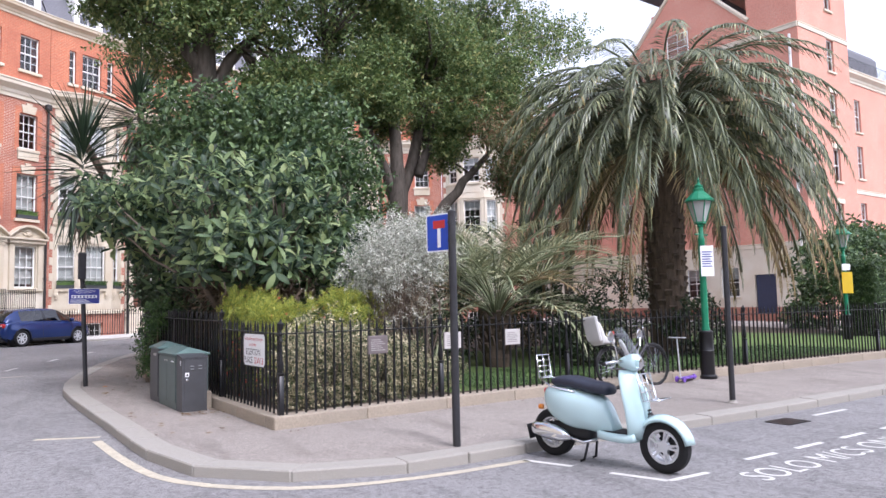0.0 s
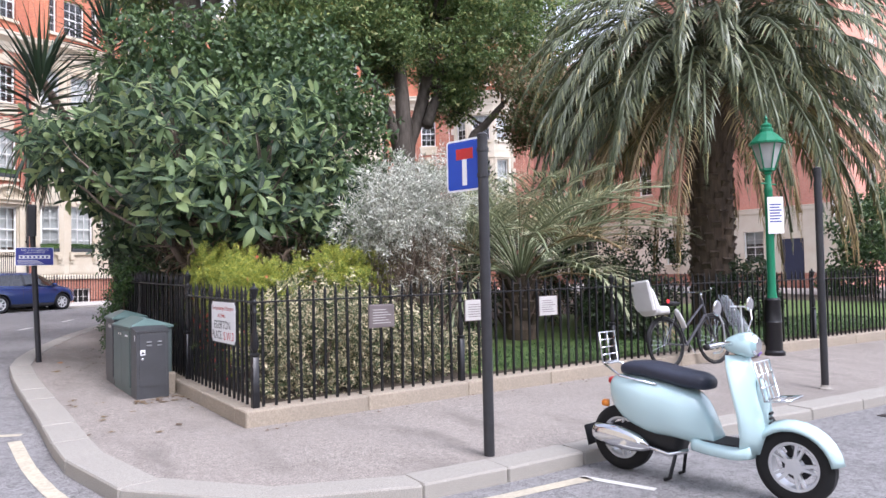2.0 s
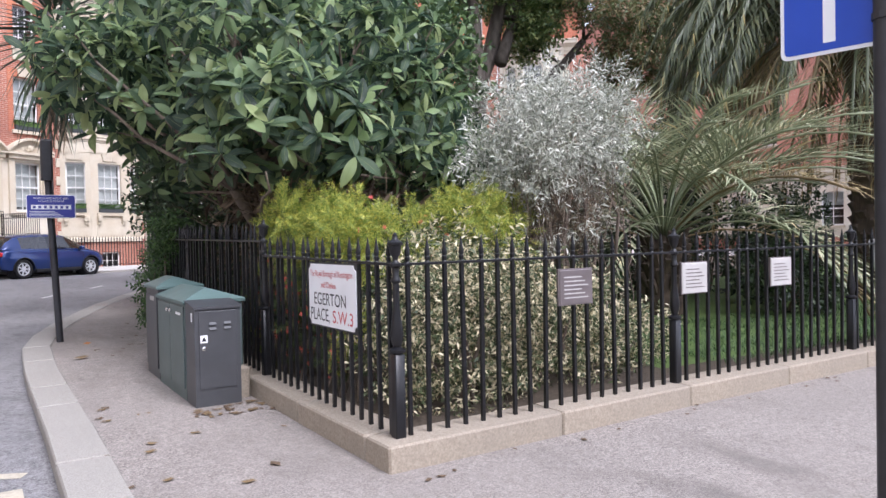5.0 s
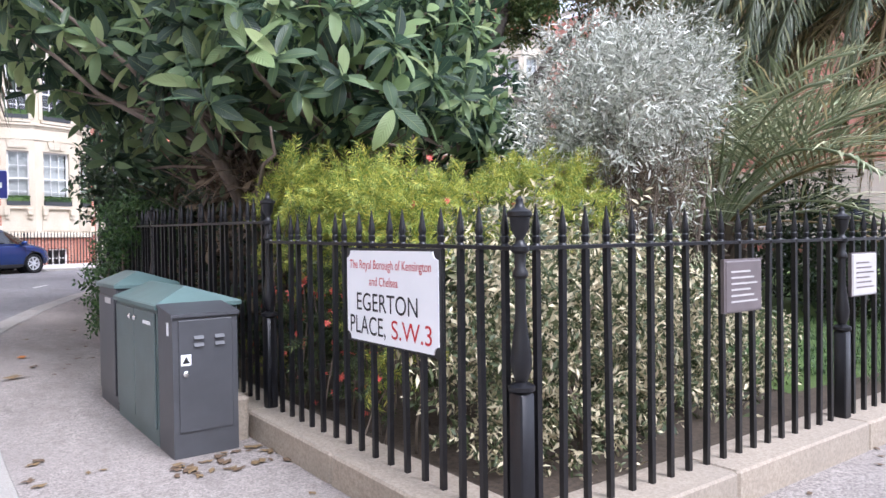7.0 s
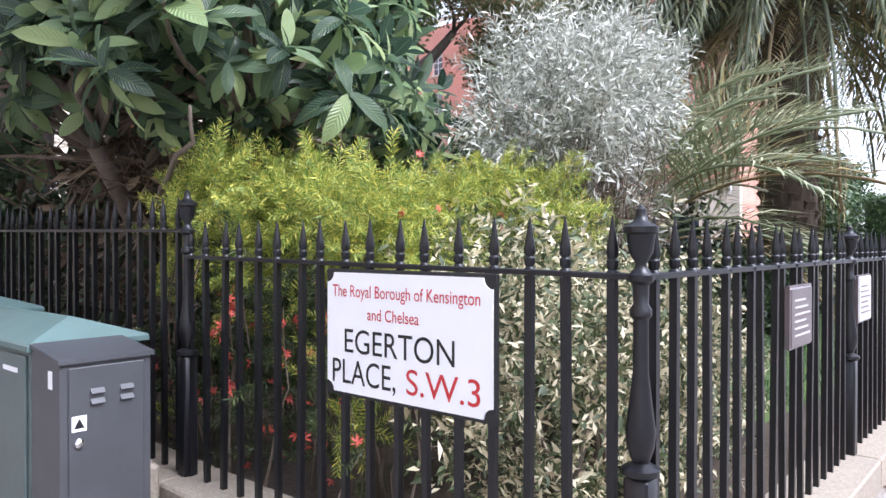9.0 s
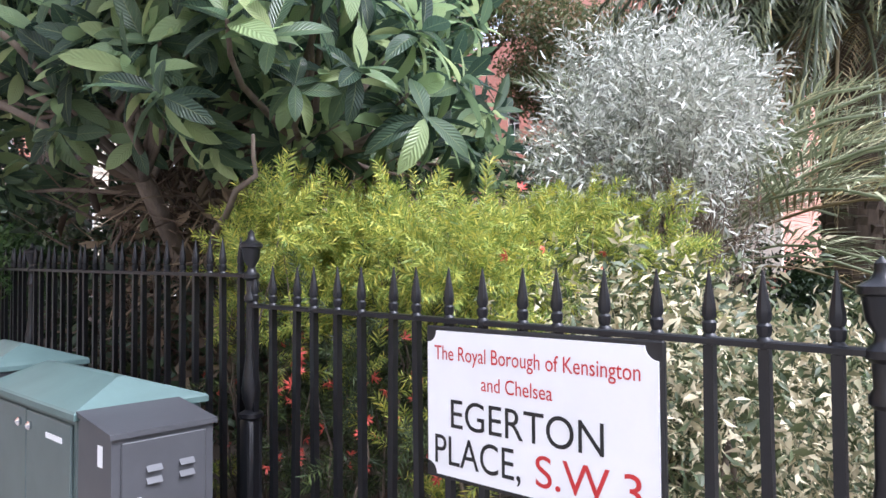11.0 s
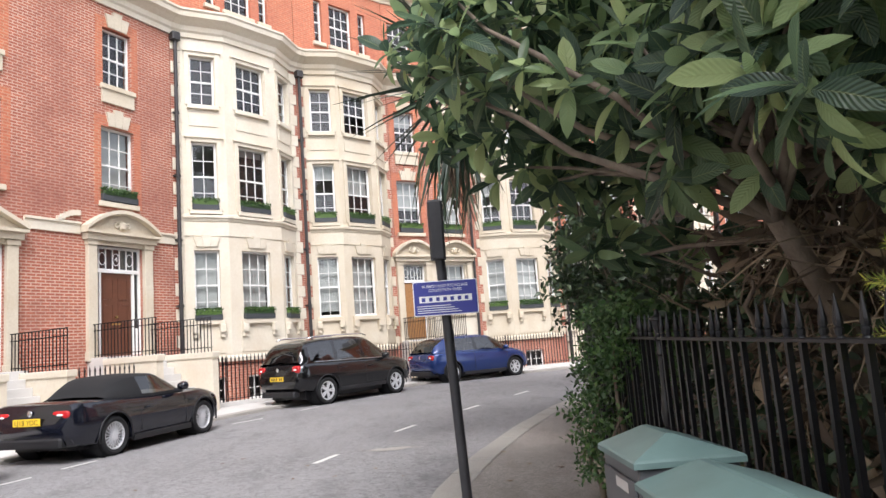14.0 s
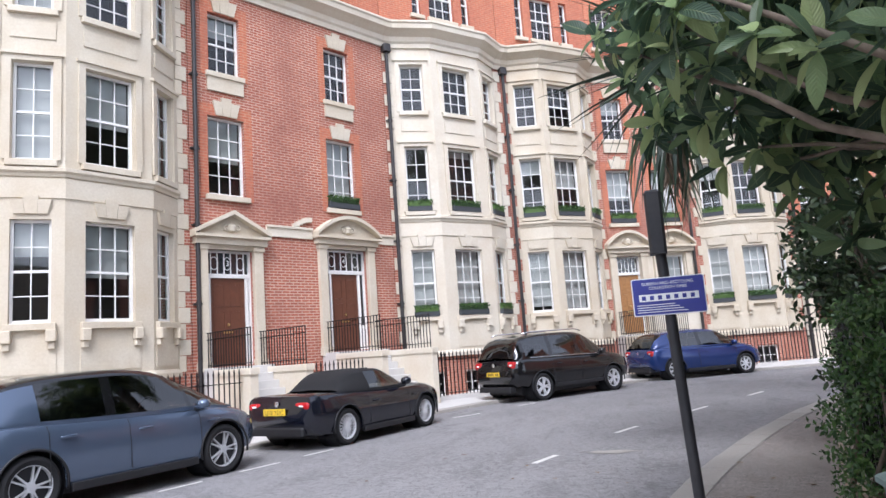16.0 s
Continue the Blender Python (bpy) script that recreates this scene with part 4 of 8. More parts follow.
hF, mF, LF = bay_house(J[5], J[6], 0.28, 1.25, 2.95, 3.85, 0.55, (0.9, 0.85, 0.9, 0.3, 0.0, 0.3), boxes=2, stone=M_STONE)
flat_house(J[6], J[7], [(0.95, 1.8, 0.55, M_BROWN, "seg", "")], stone_ground=True, gwin=((2.75,),), pipe=0.1)
bay_house(J[7], J[8], 0.28, 1.25, 2.8, 3.7, 0.55, (0.9, 0.3, 0.0), boxes=False)
flat_house(J[8], J[9], [(0.95, 1.8, 0.55, M_BROWN, "tri", "")], stone_ground=True, gwin=((2.75,),), pipe=0.1)
bay_house(J[9], J[10], 0.28, 1.25, 2.8, 3.7, 0.55, (0.5, 0.3, 0.9), boxes=False, stone=M_STONE)
flat_house(J[10], J[11], [(0.95, 1.8, 0.55, M_BROWN, "seg", "")], stone_ground=True, gwin=((2.75,),), pipe=0.1)
bay_house(J[11], J[12], 0.28, 1.25, 2.8, 3.7, 0.55, (0.5, 0.3, 0.9), boxes=False)
# plain unseen end wall added to close the street behind the walker
closing, Lc = section_pose((-20, -6), (-10.6, 17.6))
# its pale stone keeps red out of the car reflections
single("wall_end", sheet(0, Lc - 0.02, -0.8, 15, [], 0.4), M_STONE, "unseen pale wall added to close the street", "wall", closing, kind="structure")
window_box(mB, 4.06, 5.14, 5.88)
for x in (0.72, 2.55):
    window_box(mE, x - 0.5, x + 0.5, 5.88)
steps_and_landing(mB, 1.0, 1.66, 0.38, 0.8)
steps_and_landing(mB, 4.6, 1.86, 0.42, 0.95, label="pale stone entrance steps with handrail and iron railings")
steps_and_landing(mE, 0.72, 1.8, 0.45, 0.75)


def area_railings(line, z, gap=(), label="black iron area railings in front of the terrace"):
    t = thing("area_railings", label, "railings", group="area railings of the terrace")
    b = B()
    for x, y, a, s in upright_at(line, 0.125):
        if any(g0 < s < g1 for g0, g1 in gap):
            continue
        zz = rise(x, y) + z
        m = pose(x, y, zz, 0, 0, math.degrees(a))
        b.box(-0.011, 0.011, -0.011, 0.011, 0, 1.15, m)
        b.add([(-0.018, -0.018, 1.15), (0.018, -0.018, 1.15), (0.018, 0.018, 1.15), (-0.018, 0.018, 1.15), (0, 0, 1.28)], [(0, 1, 4), (1, 2, 4), (2, 3, 4), (3, 0, 4)], m)
    tagged(part("bar", b, M_IRON, t), kind="stuff")
    s = 0.0
    for p, q in zip(line, line[1:]):
        p, q = Vector(p), Vector(q)
        L = (q - p).length
        if not any(g0 < s + L / 2 < g1 for g0, g1 in gap):
            m = Matrix.LocRotScale((p.x, p.y, rise(p.x, p.y) + z), Euler((0, 0, math.atan2(q.y - p.y, q.x - p.x))), None)
            part("rail", B().box(0, L, -0.02, 0.02, 1.02, 1.04).box(0, L, -0.02, 0.02, 0.12, 0.14), M_IRON, t, m=m)
            part("kerb_block", B().bevel_box(0, L, -0.1, 0.1, -0.3, 0.05, 0.01), M_SLAB, t, m=m)
        s += L
    return t


def along(m, L, out, gaps):
    """Pieces of an area railing parallel to a house front."""
    x = 0.0
    for a, c in [*gaps, (L, L)]:
        if a - x > 0.2:
            p, q = m @ Vector((x, -out, 0)), m @ Vector((a, -out, 0))
            area_railings([(p.x, p.y), (q.x, q.y)], 0.14)
        x = c


along(mA, LA, 1.9, [])
along(mB, LB, 1.9, [(0.15, 1.85), (3.6, 5.6)])
along(mC, LC, 1.9, [])
along(mD, LD, 1.9, [])
along(mE, LE, 1.9, [(0, 1.5)])
along(mF, LF, 1.9, [])

# plain unseen fronts added to close the near street and cut sky reflections
# Pale stone is chosen so that glossy cars reflect a neutral tone.
single("wall_behind", sheet(0, 80, -0.5, 9.5, [], 0.4), M_STONE, "unseen pale wall added across the near street for car reflections", "wall", pose(60, -13, 0, 0, 0, 180), kind="structure")

# ---- street furniture ----
M_BLUE = painted("sign_blue", (0.012, 0.07, 0.48), 0.35, 0, 0.05, 0.02)
M_RED = painted("sign_red", (0.55, 0.03, 0.03), 0.4, 0, 0.05, 0.02)
M_BLACK = painted("sign_black", (0.012, 0.012, 0.012), 0.45)
M_NOTICE = painted("notice_violet_blue", (0.05, 0.06, 0.3), 0.4, 0, 0.05, 0.02)
M_YELLOW = painted("plate_yellow", (0.75, 0.5, 0.03), 0.4, 0, 0.05, 0.02)
M_CABGREEN = painted("cabinet_green", (0.105, 0.165, 0.155), 0.42, 0, 0.22, 0.1, 4)
M_CABSIDE = painted("cabinet_grey_green", (0.105, 0.14, 0.135), 0.45, 0, 0.22, 0.1, 4)
M_CABGREY = painted("cabinet_dark_grey", (0.068, 0.07, 0.076), 0.42, 0, 0.2, 0.1, 4)
M_LAMPGREEN = painted("lamp_green", (0.012, 0.2, 0.1), 0.32, 0, 0.15, 0.05, 8)
M_BRONZE = painted("aged_bronze_plate", (0.2, 0.17, 0.17), 0.4, 0.4, 0.2)
M_PALEPLATE = painted("worn_pale_plate", (0.5, 0.48, 0.46), 0.5, 0, 0.15)
M_RUBBER = painted("tyre_rubber", (0.009, 0.009, 0.01), 0.8, 0, 0.25, 0.1, 30)
M_ALLOY = painted("wheel_alloy", (0.7, 0.71, 0.73), 0.3, 0.45, 0.06, 0.02)
M_DARKPLASTIC = painted("dark_plastic", (0.009, 0.009, 0.011), 0.6, 0, 0.2)
M_FROST = painted("lantern_glass", (0.42, 0.43, 0.41), 0.2, 0, 0.2, 0.05, 5)


def lettering(body, width, height, mat, name="lettering"):
    """Raised letters from the built-in font, scaled to a width and cap height; their left foot is at the origin, facing -y."""
    cu = bpy.data.curves.new(name, "FONT")
    cu.body, cu.size, cu.extrude = body, 1.0, 0.0
    ob = new(name + "_curve", cu)
    dg = bpy.context.evaluated_depsgraph_get()
    me = bpy.data.meshes.new_from_object(ob.evaluated_get(dg))
    bpy.data.objects.remove(ob)
    co = np.empty(len(me.vertices) * 3, np.float32)
    me.vertices.foreach_get("co", co)
    co = co.reshape(-1, 3)
    lo, hi = co.min(0), co.max(0)
    s = (width / (hi[0] - lo[0]), height / 0.73)
    out = np.stack([(co[:, 0] - lo[0]) * s[0], co[:, 2] * 0, co[:, 1] * s[1]], 1)
    me.vertices.foreach_set("co", out.astype(np.float32).ravel())
    me.materials.clear()
    me.materials.append(mat)
    me.update()
    return me


def rounded_plate(w, h, r, t, notch=False, n=5):
    """A flat plate in the xz plane from (0,0), facing -y, with round or notched corners."""
    pts = []
    for cx, cz, a0 in ((w - r, r, -90), (w - r, h - r, 0), (r, h - r, 90), (r, r, 180)):
        for i in range(n + 1):
            a = radians(a0 + 90 * i / n)
            if notch:
                ox, oz = (w if cx > w / 2 else 0), (h if cz > h / 2 else 0)
                a = radians(a0 + 180 + 90 * (1 - i / n) - 90 + 90)
                pts.append((ox + r * math.cos(a), oz + r * math.sin(a)))
            else:
                pts.append((cx + r * math.cos(a), cz + r * math.sin(a)))
    if notch:
        pts = []
        for ox, oz, a0 in ((w, 0, 180), (w, h, 270), (0, h, 0), (0, 0, 90)):
            for i in range(n + 1):
                a = radians(a0 - 90 * i / n)
                pts.append((ox + r * math.cos(a), oz + r * math.sin(a)))
    k = len(pts)
    b = B()
    b.v = [(x, -t, z) for x, z in pts] + [(x, 0, z) for x, z in pts]
    b.f = [tuple(range(k)), tuple(range(2 * k - 1, k - 1, -1))] + [(i, k + i, k + (i + 1) % k, (i + 1) % k) for i in range(k)]
    return b


def street_name_plate():
    t = thing("street_name_plate", "white enamel street name plate in a black frame on railings", "street sign", pose(3.572, 9.655, 0.823, 0, 0, -90))
    part("backing_frame", B().bevel_box(-0.012, 0.757, 0.0, 0.016, -0.012, 0.44, 0.004), M_BLACK, t)
    part("plate", rounded_plate(0.745, 0.427, 0.035, 0.006, True), M_SIGNW, t)
    for body, x, z, w, h, mat in (("The Royal Borough of Kensington", 0.03, 0.342, 0.67, 0.044, M_RED), ("and Chelsea", 0.21, 0.265, 0.24, 0.042, M_RED),
                                  ("EGERTON", 0.094, 0.145, 0.506, 0.088, M_BLACK), ("PLACE,", 0.03, 0.034, 0.315, 0.09, M_BLACK), ("S.W.3", 0.395, 0.034, 0.305, 0.088, M_RED)):
        part("lettering", lettering(body, w, h, mat), None, t, m=pose(x, -0.0075, z))
    return t


street_name_plate()


def railing_plaque(x, y, mat, label):
    t = thing("railing_plaque", label, "plaque", pose(x, y, 0.945, 0, 0, -1), "plaques hung on the railings")
    part("plate", B().bevel_box(0, 0.3, -0.02, 0.0, 0, 0.235, 0.006), mat, t)
    part("rim", B().box(-0.008, 0.308, -0.014, 0.004, -0.008, 0.0).box(-0.008, 0.308, -0.014, 0.004, 0.235, 0.243).box(-0.008, 0.0, -0.014, 0.004, 0, 0.235).box(0.3, 0.308, -0.014, 0.004, 0, 0.235), M_BRONZE, t)
    for k in range(6):
        part("text_line", B().box(0.04, 0.26 - 0.03 * (k % 3), -0.0215, -0.0195, 0.04 + 0.028 * k, 0.048 + 0.028 * k), M_BRONZE if mat is not M_BRONZE else M_PALEPLATE, t)


railing_plaque(4.84, 8.425, M_BRONZE, "small bronze notice plaque fixed to the railings")
railing_plaque(6.11, 8.41, M_PALEPLATE, "small pale weathered notice fixed to the railings")
railing_plaque(7.26, 8.38, M_PALEPLATE, "small pale notice plate fixed to the railings")


def round_post(parent, x, y, z0, z1, r, mat, lean=(0, 0), name="post"):
    b = B().tube([(x, y, z0), (x + lean[0] * 0.5, y + lean[1] * 0.5, (z0 + z1) / 2), (x + lean[0], y + lean[1], z1)], r, 14)
    return part(name, b, mat, parent, smooth=True)


def no_through_road():
    t = thing("road_sign", "blue no through road sign on a dark grey pole", "road sign", pose(4.73, 6.31, rise(4.73, 6.31) + PAVE_UP - 0.01))
    round_post(t, 0, 0, 0, 2.6, 0.044, M_POLE)
    part("cap", B().lathe([(0.047, 2.59), (0.047, 2.61), (0.02, 2.625)], 14), M_POLE, t)
    s = pose(-0.055, 0.42, 2.165, 0, 0, -79)
    plate = part("plate", rounded_plate(0.41, 0.44, 0.03, 0.004), M_SIGNW, t, "white-edged blue sign plate", m=s)
    part("blue_field", rounded_plate(0.376, 0.406, 0.02, 0.002), M_BLUE, plate, m=pose(0.017, -0.0045, 0.017))
    part("white_stem", B().box(0.18, 0.23, -0.0085, -0.0068, 0.05, 0.29), M_SIGNW, plate)
    part("red_bar", B().box(0.115, 0.3, -0.0095, -0.0069, 0.27, 0.36), M_RED, plate)
    part("back_channel", B().box(0.0, 0.41, 0.001, 0.03, 0.1, 0.13).box(0.0, 0.41, 0.001, 0.03, 0.31, 0.34), M_POLE, plate)
    part("clip", B().lathe([(0.05, 0), (0.05, 0.03)], 12, pose(0, 0, 2.26)).lathe([(0.05, 0), (0.05, 0.03)], 12, pose(0, 0, 2.47)), M_POLE, t)


no_through_road()


def collection_notice():
    t = thing("notice_post", "dark post with blue rubbish and recycling collection notice", "notice post", pose(2.45, 15.0, rise(2.45, 15) + PAVE_UP - 0.01))
    round_post(t, 0, 0, 0, 2.55, 0.042, M_POLE, (-0.1, 0.02))
    part("old_bracket", B().bevel_box(-0.16, -0.03, -0.07, 0.07, 2.05, 2.56, 0.02), M_POLE, t)
    p = part("board", rounded_plate(0.54, 0.29, 0.015, 0.006), M_SIGNW, t, m=pose(-0.33, -0.06, 1.575))
    part("blue_field", rounded_plate(0.525, 0.275, 0.012, 0.002), M_NOTICE, p, m=pose(0.0075, -0.0065, 0.0075))
    part("lettering", lettering("RUBBISH AND RECYCLING", 0.38, 0.024, M_SIGNW), None, p, m=pose(0.08, -0.0095, 0.235))
    part("lettering", lettering("COLLECTION TIMES", 0.28, 0.024, M_SIGNW), None, p, m=pose(0.13, -0.0095, 0.2))
    part("white_panel", B().box(0.05, 0.49, -0.0098, -0.0088, 0.11, 0.165), M_SIGNW, p)
    for k in range(7):
        part("symbol", B().box(0.07 + k * 0.06, 0.1 + k * 0.06, -0.0108, -0.0099, 0.12, 0.152), M_NOTICE, p)
    for k in range(4):
        part("text_line", B().box(0.03, 0.4 - 0.03 * k, -0.0098, -0.0088, 0.025 + 0.018 * k, 0.031 + 0.018 * k), M_SIGNW, p)
    part("clip", B().lathe([(0.048, 0), (0.048, 0.03)], 12, pose(-0.065, 0, 1.7)), M_POLE, t)


collection_notice()


def plain_pole():
    t = thing("bare_pole", "bare dark grey pole at the pavement edge", "pole", pose(9.7, 6.08, rise(9.7, 6.08) + PAVE_UP))
    round_post(t, 0, 0, 0, 2.62, 0.042, M_POLE)
    part("cap", B().lathe([(0.045, 2.61), (0.045, 2.64), (0.0, 2.66)], 12), M_POLE, t)
    part("foot_collar", B().lathe([(0.075, 0), (0.075, 0.01), (0.05, 0.03), (0.045, 0.05)], 12), M_KERB, t)


plain_pole()


def street_lamp(m):
    t = thing("street_lamp", "green Victorian lantern on a green column with black base", "street lamp", m)
    part("base", B().lathe([(0.17, 0), (0.17, 0.05), (0.135, 0.08), (0.13, 0.5), (0.14, 0.52), (0.13, 0.54), (0.12, 0.85), (0.13, 0.87), (0.1, 0.9)], 20), M_IRON, t, smooth=True)
    part("column", B().lathe([(0.08, 0.9), (0.065, 1.0), (0.062, 2.6), (0.07, 2.62), (0.05, 2.68), (0.045, 2.86), (0.07, 2.88), (0.04, 2.92)], 16), M_LAMPGREEN, t, smooth=True)
    part("ladder_bar", B().tube([(-0.2, 0, 2.72), (0.2, 0, 2.72)], 0.014, 8).lathe([(0.02, 0), (0.02, 0.02)], 8, pose(0.2, 0, 2.71)), M_LAMPGREEN, t)
    glass, frame_ = B(), B()
    n = 6
    lo, hi = [(0.1, 2.96)] , [(0.225, 3.36)]
    for i in range(n):
        a0, a1 = i * 6.2832 / n, (i + 1) * 6.2832 / n
        glass.add([(0.1 * math.cos(a0), 0.1 * math.sin(a0), 2.96), (0.1 * math.cos(a1), 0.1 * math.sin(a1), 2.96), (0.225 * math.cos(a1), 0.225 * math.sin(a1), 3.36), (0.225 * math.cos(a0), 0.225 * math.sin(a0), 3.36)], [(0, 1, 2, 3)])
        frame_.tube([(0.103 * math.cos(a0), 0.103 * math.sin(a0), 2.94), (0.23 * math.cos(a0), 0.23 * math.sin(a0), 3.37)], 0.012, 6)
    frame_.lathe([(0.04, 2.9), (0.11, 2.93), (0.11, 2.965), (0.04, 2.97)], n)
    part("lantern_frame", frame_, M_LAMPGREEN, t)
    part("lantern_glass", glass, M_FROST, t, "clouded lantern glass")
    part("roof", B().lathe([(0.27, 3.35), (0.275, 3.38), (0.16, 3.5), (0.1, 3.55), (0.1, 3.6), (0.075, 3.62), (0.085, 3.66), (0.03, 3.7), (0.018, 3.74), (0.03, 3.77), (0.0, 3.83)], 12), M_LAMPGREEN, t)
    return t


lamp = street_lamp(pose(11.9, 7.94, 0.09))
part("parking_plate", B().bevel_box(-0.05, 0.19, -0.085, -0.077, 1.92, 2.5, 0.003), M_SIGNW, lamp, "white parking notice plate", m=pose(0, 0, 0, 0, 0, -42))
for k in range(7):
    part("text_line", B().box(-0.02, 0.16 - 0.03 * (k % 2), -0.0875, -0.0855, 2.1 + 0.045 * k, 2.12 + 0.045 * k), M_NOTICE, lamp, m=pose(0, 0, 0, 0, 0, -42))
lamp_far = street_lamp(pose(22.8, 10.3, 0.1))
part("parking_plate", B().bevel_box(-0.09, 0.15, -0.085, -0.077, 2.25, 2.45, 0.003), M_SIGNW, lamp_far, m=pose(0, 0, 0, 0, 0, -42))
part("suspension_plate", B().bevel_box(-0.11, 0.2, -0.085, -0.077, 1.55, 2.2, 0.003), M_YELLOW, lamp_far, "yellow notice plate", m=pose(0, 0, 0, 0, 0, -42))


def hipped_cabinet(b, x0, x1, y0, y1, z0, z1, over=0.02):
    """A cabinet lid: a rolled eave and a roof hipped at both ends with a narrow flat ridge."""
    rx = x0 + (x1 - x0) * 0.42
    cx0, cx1, cy0, cy1 = rx - 0.012, rx + 0.012, y0 + 0.11, y1 - 0.11
    x0, x1, y0, y1 = x0 - over, x1 + over, y0 - over, y1 + over
    e = 0.008
    v = [(x0, y0, z0), (x1, y0, z0), (x1, y1, z0), (x0, y1, z0), (x0, y0, z0 + 0.022), (x1, y0, z0 + 0.022), (x1, y1, z0 + 0.022), (x0, y1, z0 + 0.022),
         (x0 + e, y0 + e, z0 + 0.03), (x1 - e, y0 + e, z0 + 0.03), (x1 - e, y1 - e, z0 + 0.03), (x0 + e, y1 - e, z0 + 0.03), (cx0, cy0, z1), (cx1, cy0, z1), (cx1, cy1, z1), (cx0, cy1, z1)]
    f = [(3, 2, 1, 0), (12, 13, 14, 15)]
    for r in (0, 4, 8):
        f += [(r + i, r + (i + 1) % 4, r + 4 + (i + 1) % 4, r + 4 + i) for i in range(4)]
    return b.add(v, f)


def meter_cabinet():
    z = rise(3, 11) + PAVE_UP - 0.005
    t = thing("feeder_pillar", "dark grey metal meter cabinet with louvred door and stickers", "cabinet", pose(0, 0, z))
    b = B()
    x0, x1, y0, y1 = 2.965, 3.32, 10.485, 10.755
    b.add([(x0, y0, 0), (x1, y0, 0), (x1, y1, 0), (x0, y1, 0), (x0, y0, 0.76), (x1, y0, 0.76), (x1, y1, 0.8), (x0, y1, 0.8)], [(3, 2, 1, 0), (4, 5, 6, 7), (0, 1, 5, 4), (1, 2, 6, 5), (2, 3, 7, 6), (3, 0, 4, 7)])
    part("body", b, M_CABGREY, t)
    part("lid", B().add([(x0 - 0.01, y0 - 0.015, 0.762), (x1 + 0.01, y0 - 0.015, 0.762), (x1 + 0.01, y1, 0.803), (x0 - 0.01, y1, 0.803), (x0 - 0.01, y0 - 0.015, 0.78), (x1 + 0.01, y0 - 0.015, 0.78), (x1 + 0.01, y1, 0.82), (x0 - 0.01, y1, 0.82)], [(3, 2, 1, 0), (4, 5, 6, 7), (0, 1, 5, 4), (1, 2, 6, 5), (2, 3, 7, 6), (3, 0, 4, 7)]), M_CABGREY, t)
    d = part("door", B().bevel_box(x0 + 0.03, x1 - 0.03, y0 - 0.008, y0, 0.14, 0.745, 0.003), M_CABGREY, t)
    for k in range(2):
        for j in range(2):
            part("louvre", B().add([(3.075 + k * 0.115, y0 - 0.022, 0.6 + j * 0.04), (3.128 + k * 0.115, y0 - 0.022, 0.6 + j * 0.04), (3.128 + k * 0.115, y0 - 0.008, 0.618 + j * 0.04), (3.075 + k * 0.115, y0 - 0.008, 0.618 + j * 0.04), (3.075 + k * 0.115, y0 - 0.008, 0.6 + j * 0.04), (3.128 + k * 0.115, y0 - 0.008, 0.6 + j * 0.04)], [(0, 1, 2, 3), (0, 4, 5, 1), (0, 3, 4), (1, 5, 2)]), M_CABGREY, d)
    part("sticker", B().box(3.005, 3.06, y0 - 0.0095, y0 - 0.0085, 0.5, 0.56), M_SIGNW, d, "white warning sticker")
    part("warning_triangle", B().add([(3.012, y0 - 0.0105, 0.512), (3.053, y0 - 0.0105, 0.512), (3.0325, y0 - 0.0105, 0.55)], [(0, 1, 2)]), M_BLACK, d)
    part("lock", B().lathe([(0.016, 0), (0.018, 0.008), (0.008, 0.016)], 12, pose(3.032, y0 - 0.008, 0.455, 90)), M_CHROME, d)
    part("sticker", B().box(x0 - 0.0015, x0 - 0.0005, 10.55, 10.59, 0.66, 0.73), M_SIGNW, t)
    g = thing("telecom_cabinet", "green-grey double-door telecom cabinet with hipped lid", "cabinet", pose(0, 0, z), "roadside cabinets")
    x0, x1, y0, y1 = 2.965, 3.43, 10.765, 11.735
    part("body", B().bevel_box(x0, x1, y0, y1, 0, 0.785, 0.008), M_CABSIDE, g)
    part("lid", hipped_cabinet(B(), x0, x1, y0, y1, 0.787, 0.905), M_CABGREEN, g)
    for k in range(2):
        a = y0 + 0.03 + k * 0.46
        dd = part("door", B().bevel_box(x0 - 0.012, x0, a, a + 0.45, 0.1, 0.765, 0.004), M_CABSIDE, g)
        part("handle", B().lathe([(0.016, 0), (0.018, 0.01), (0.006, 0.02)], 10, pose(x0 - 0.012, a + (0.4 if k == 0 else 0.06), 0.71, 0, -90)), M_CHROME, dd)
    part("label_plate", B().box(x0 - 0.0145, x0 - 0.0125, 10.87, 11.03, 0.69, 0.71), M_SIGNW, g)
    h = thing("telecom_cabinet", "slimmer green-grey roadside cabinet with hipped lid", "cabinet", pose(0, 0, rise(3, 12) + PAVE_UP - 0.005), "roadside cabinets")
    x0, x1, y0, y1 = 2.975, 3.37, 11.79, 12.32
    part("body", B().bevel_box(x0, x1, y0, y1, 0, 0.84, 0.008), M_CABGREY, h)
    part("lid", hipped_cabinet(B(), x0, x1, y0, y1, 0.842, 0.95), M_CABGREEN, h)
    dd = part("door", B().bevel_box(x0 - 0.012, x0, y0 + 0.03, y1 - 0.03, 0.1, 0.785, 0.004), M_CABGREY, h)
    part("scratched_label", B().box(x0 - 0.0135, x0 - 0.0125, y0 + 0.12, y0 + 0.3, 0.73, 0.77), M_PALEPLATE, dd)


meter_cabinet()
single("concrete_block", B().bevel_box(3.34, 3.44, 10.62, 10.74, 0.0, 0.26, 0.02), M_PLINTH, "small weathered concrete block beside the cabinet", "block", pose(0, 0, rise(3, 11) + PAVE_UP - 0.01))


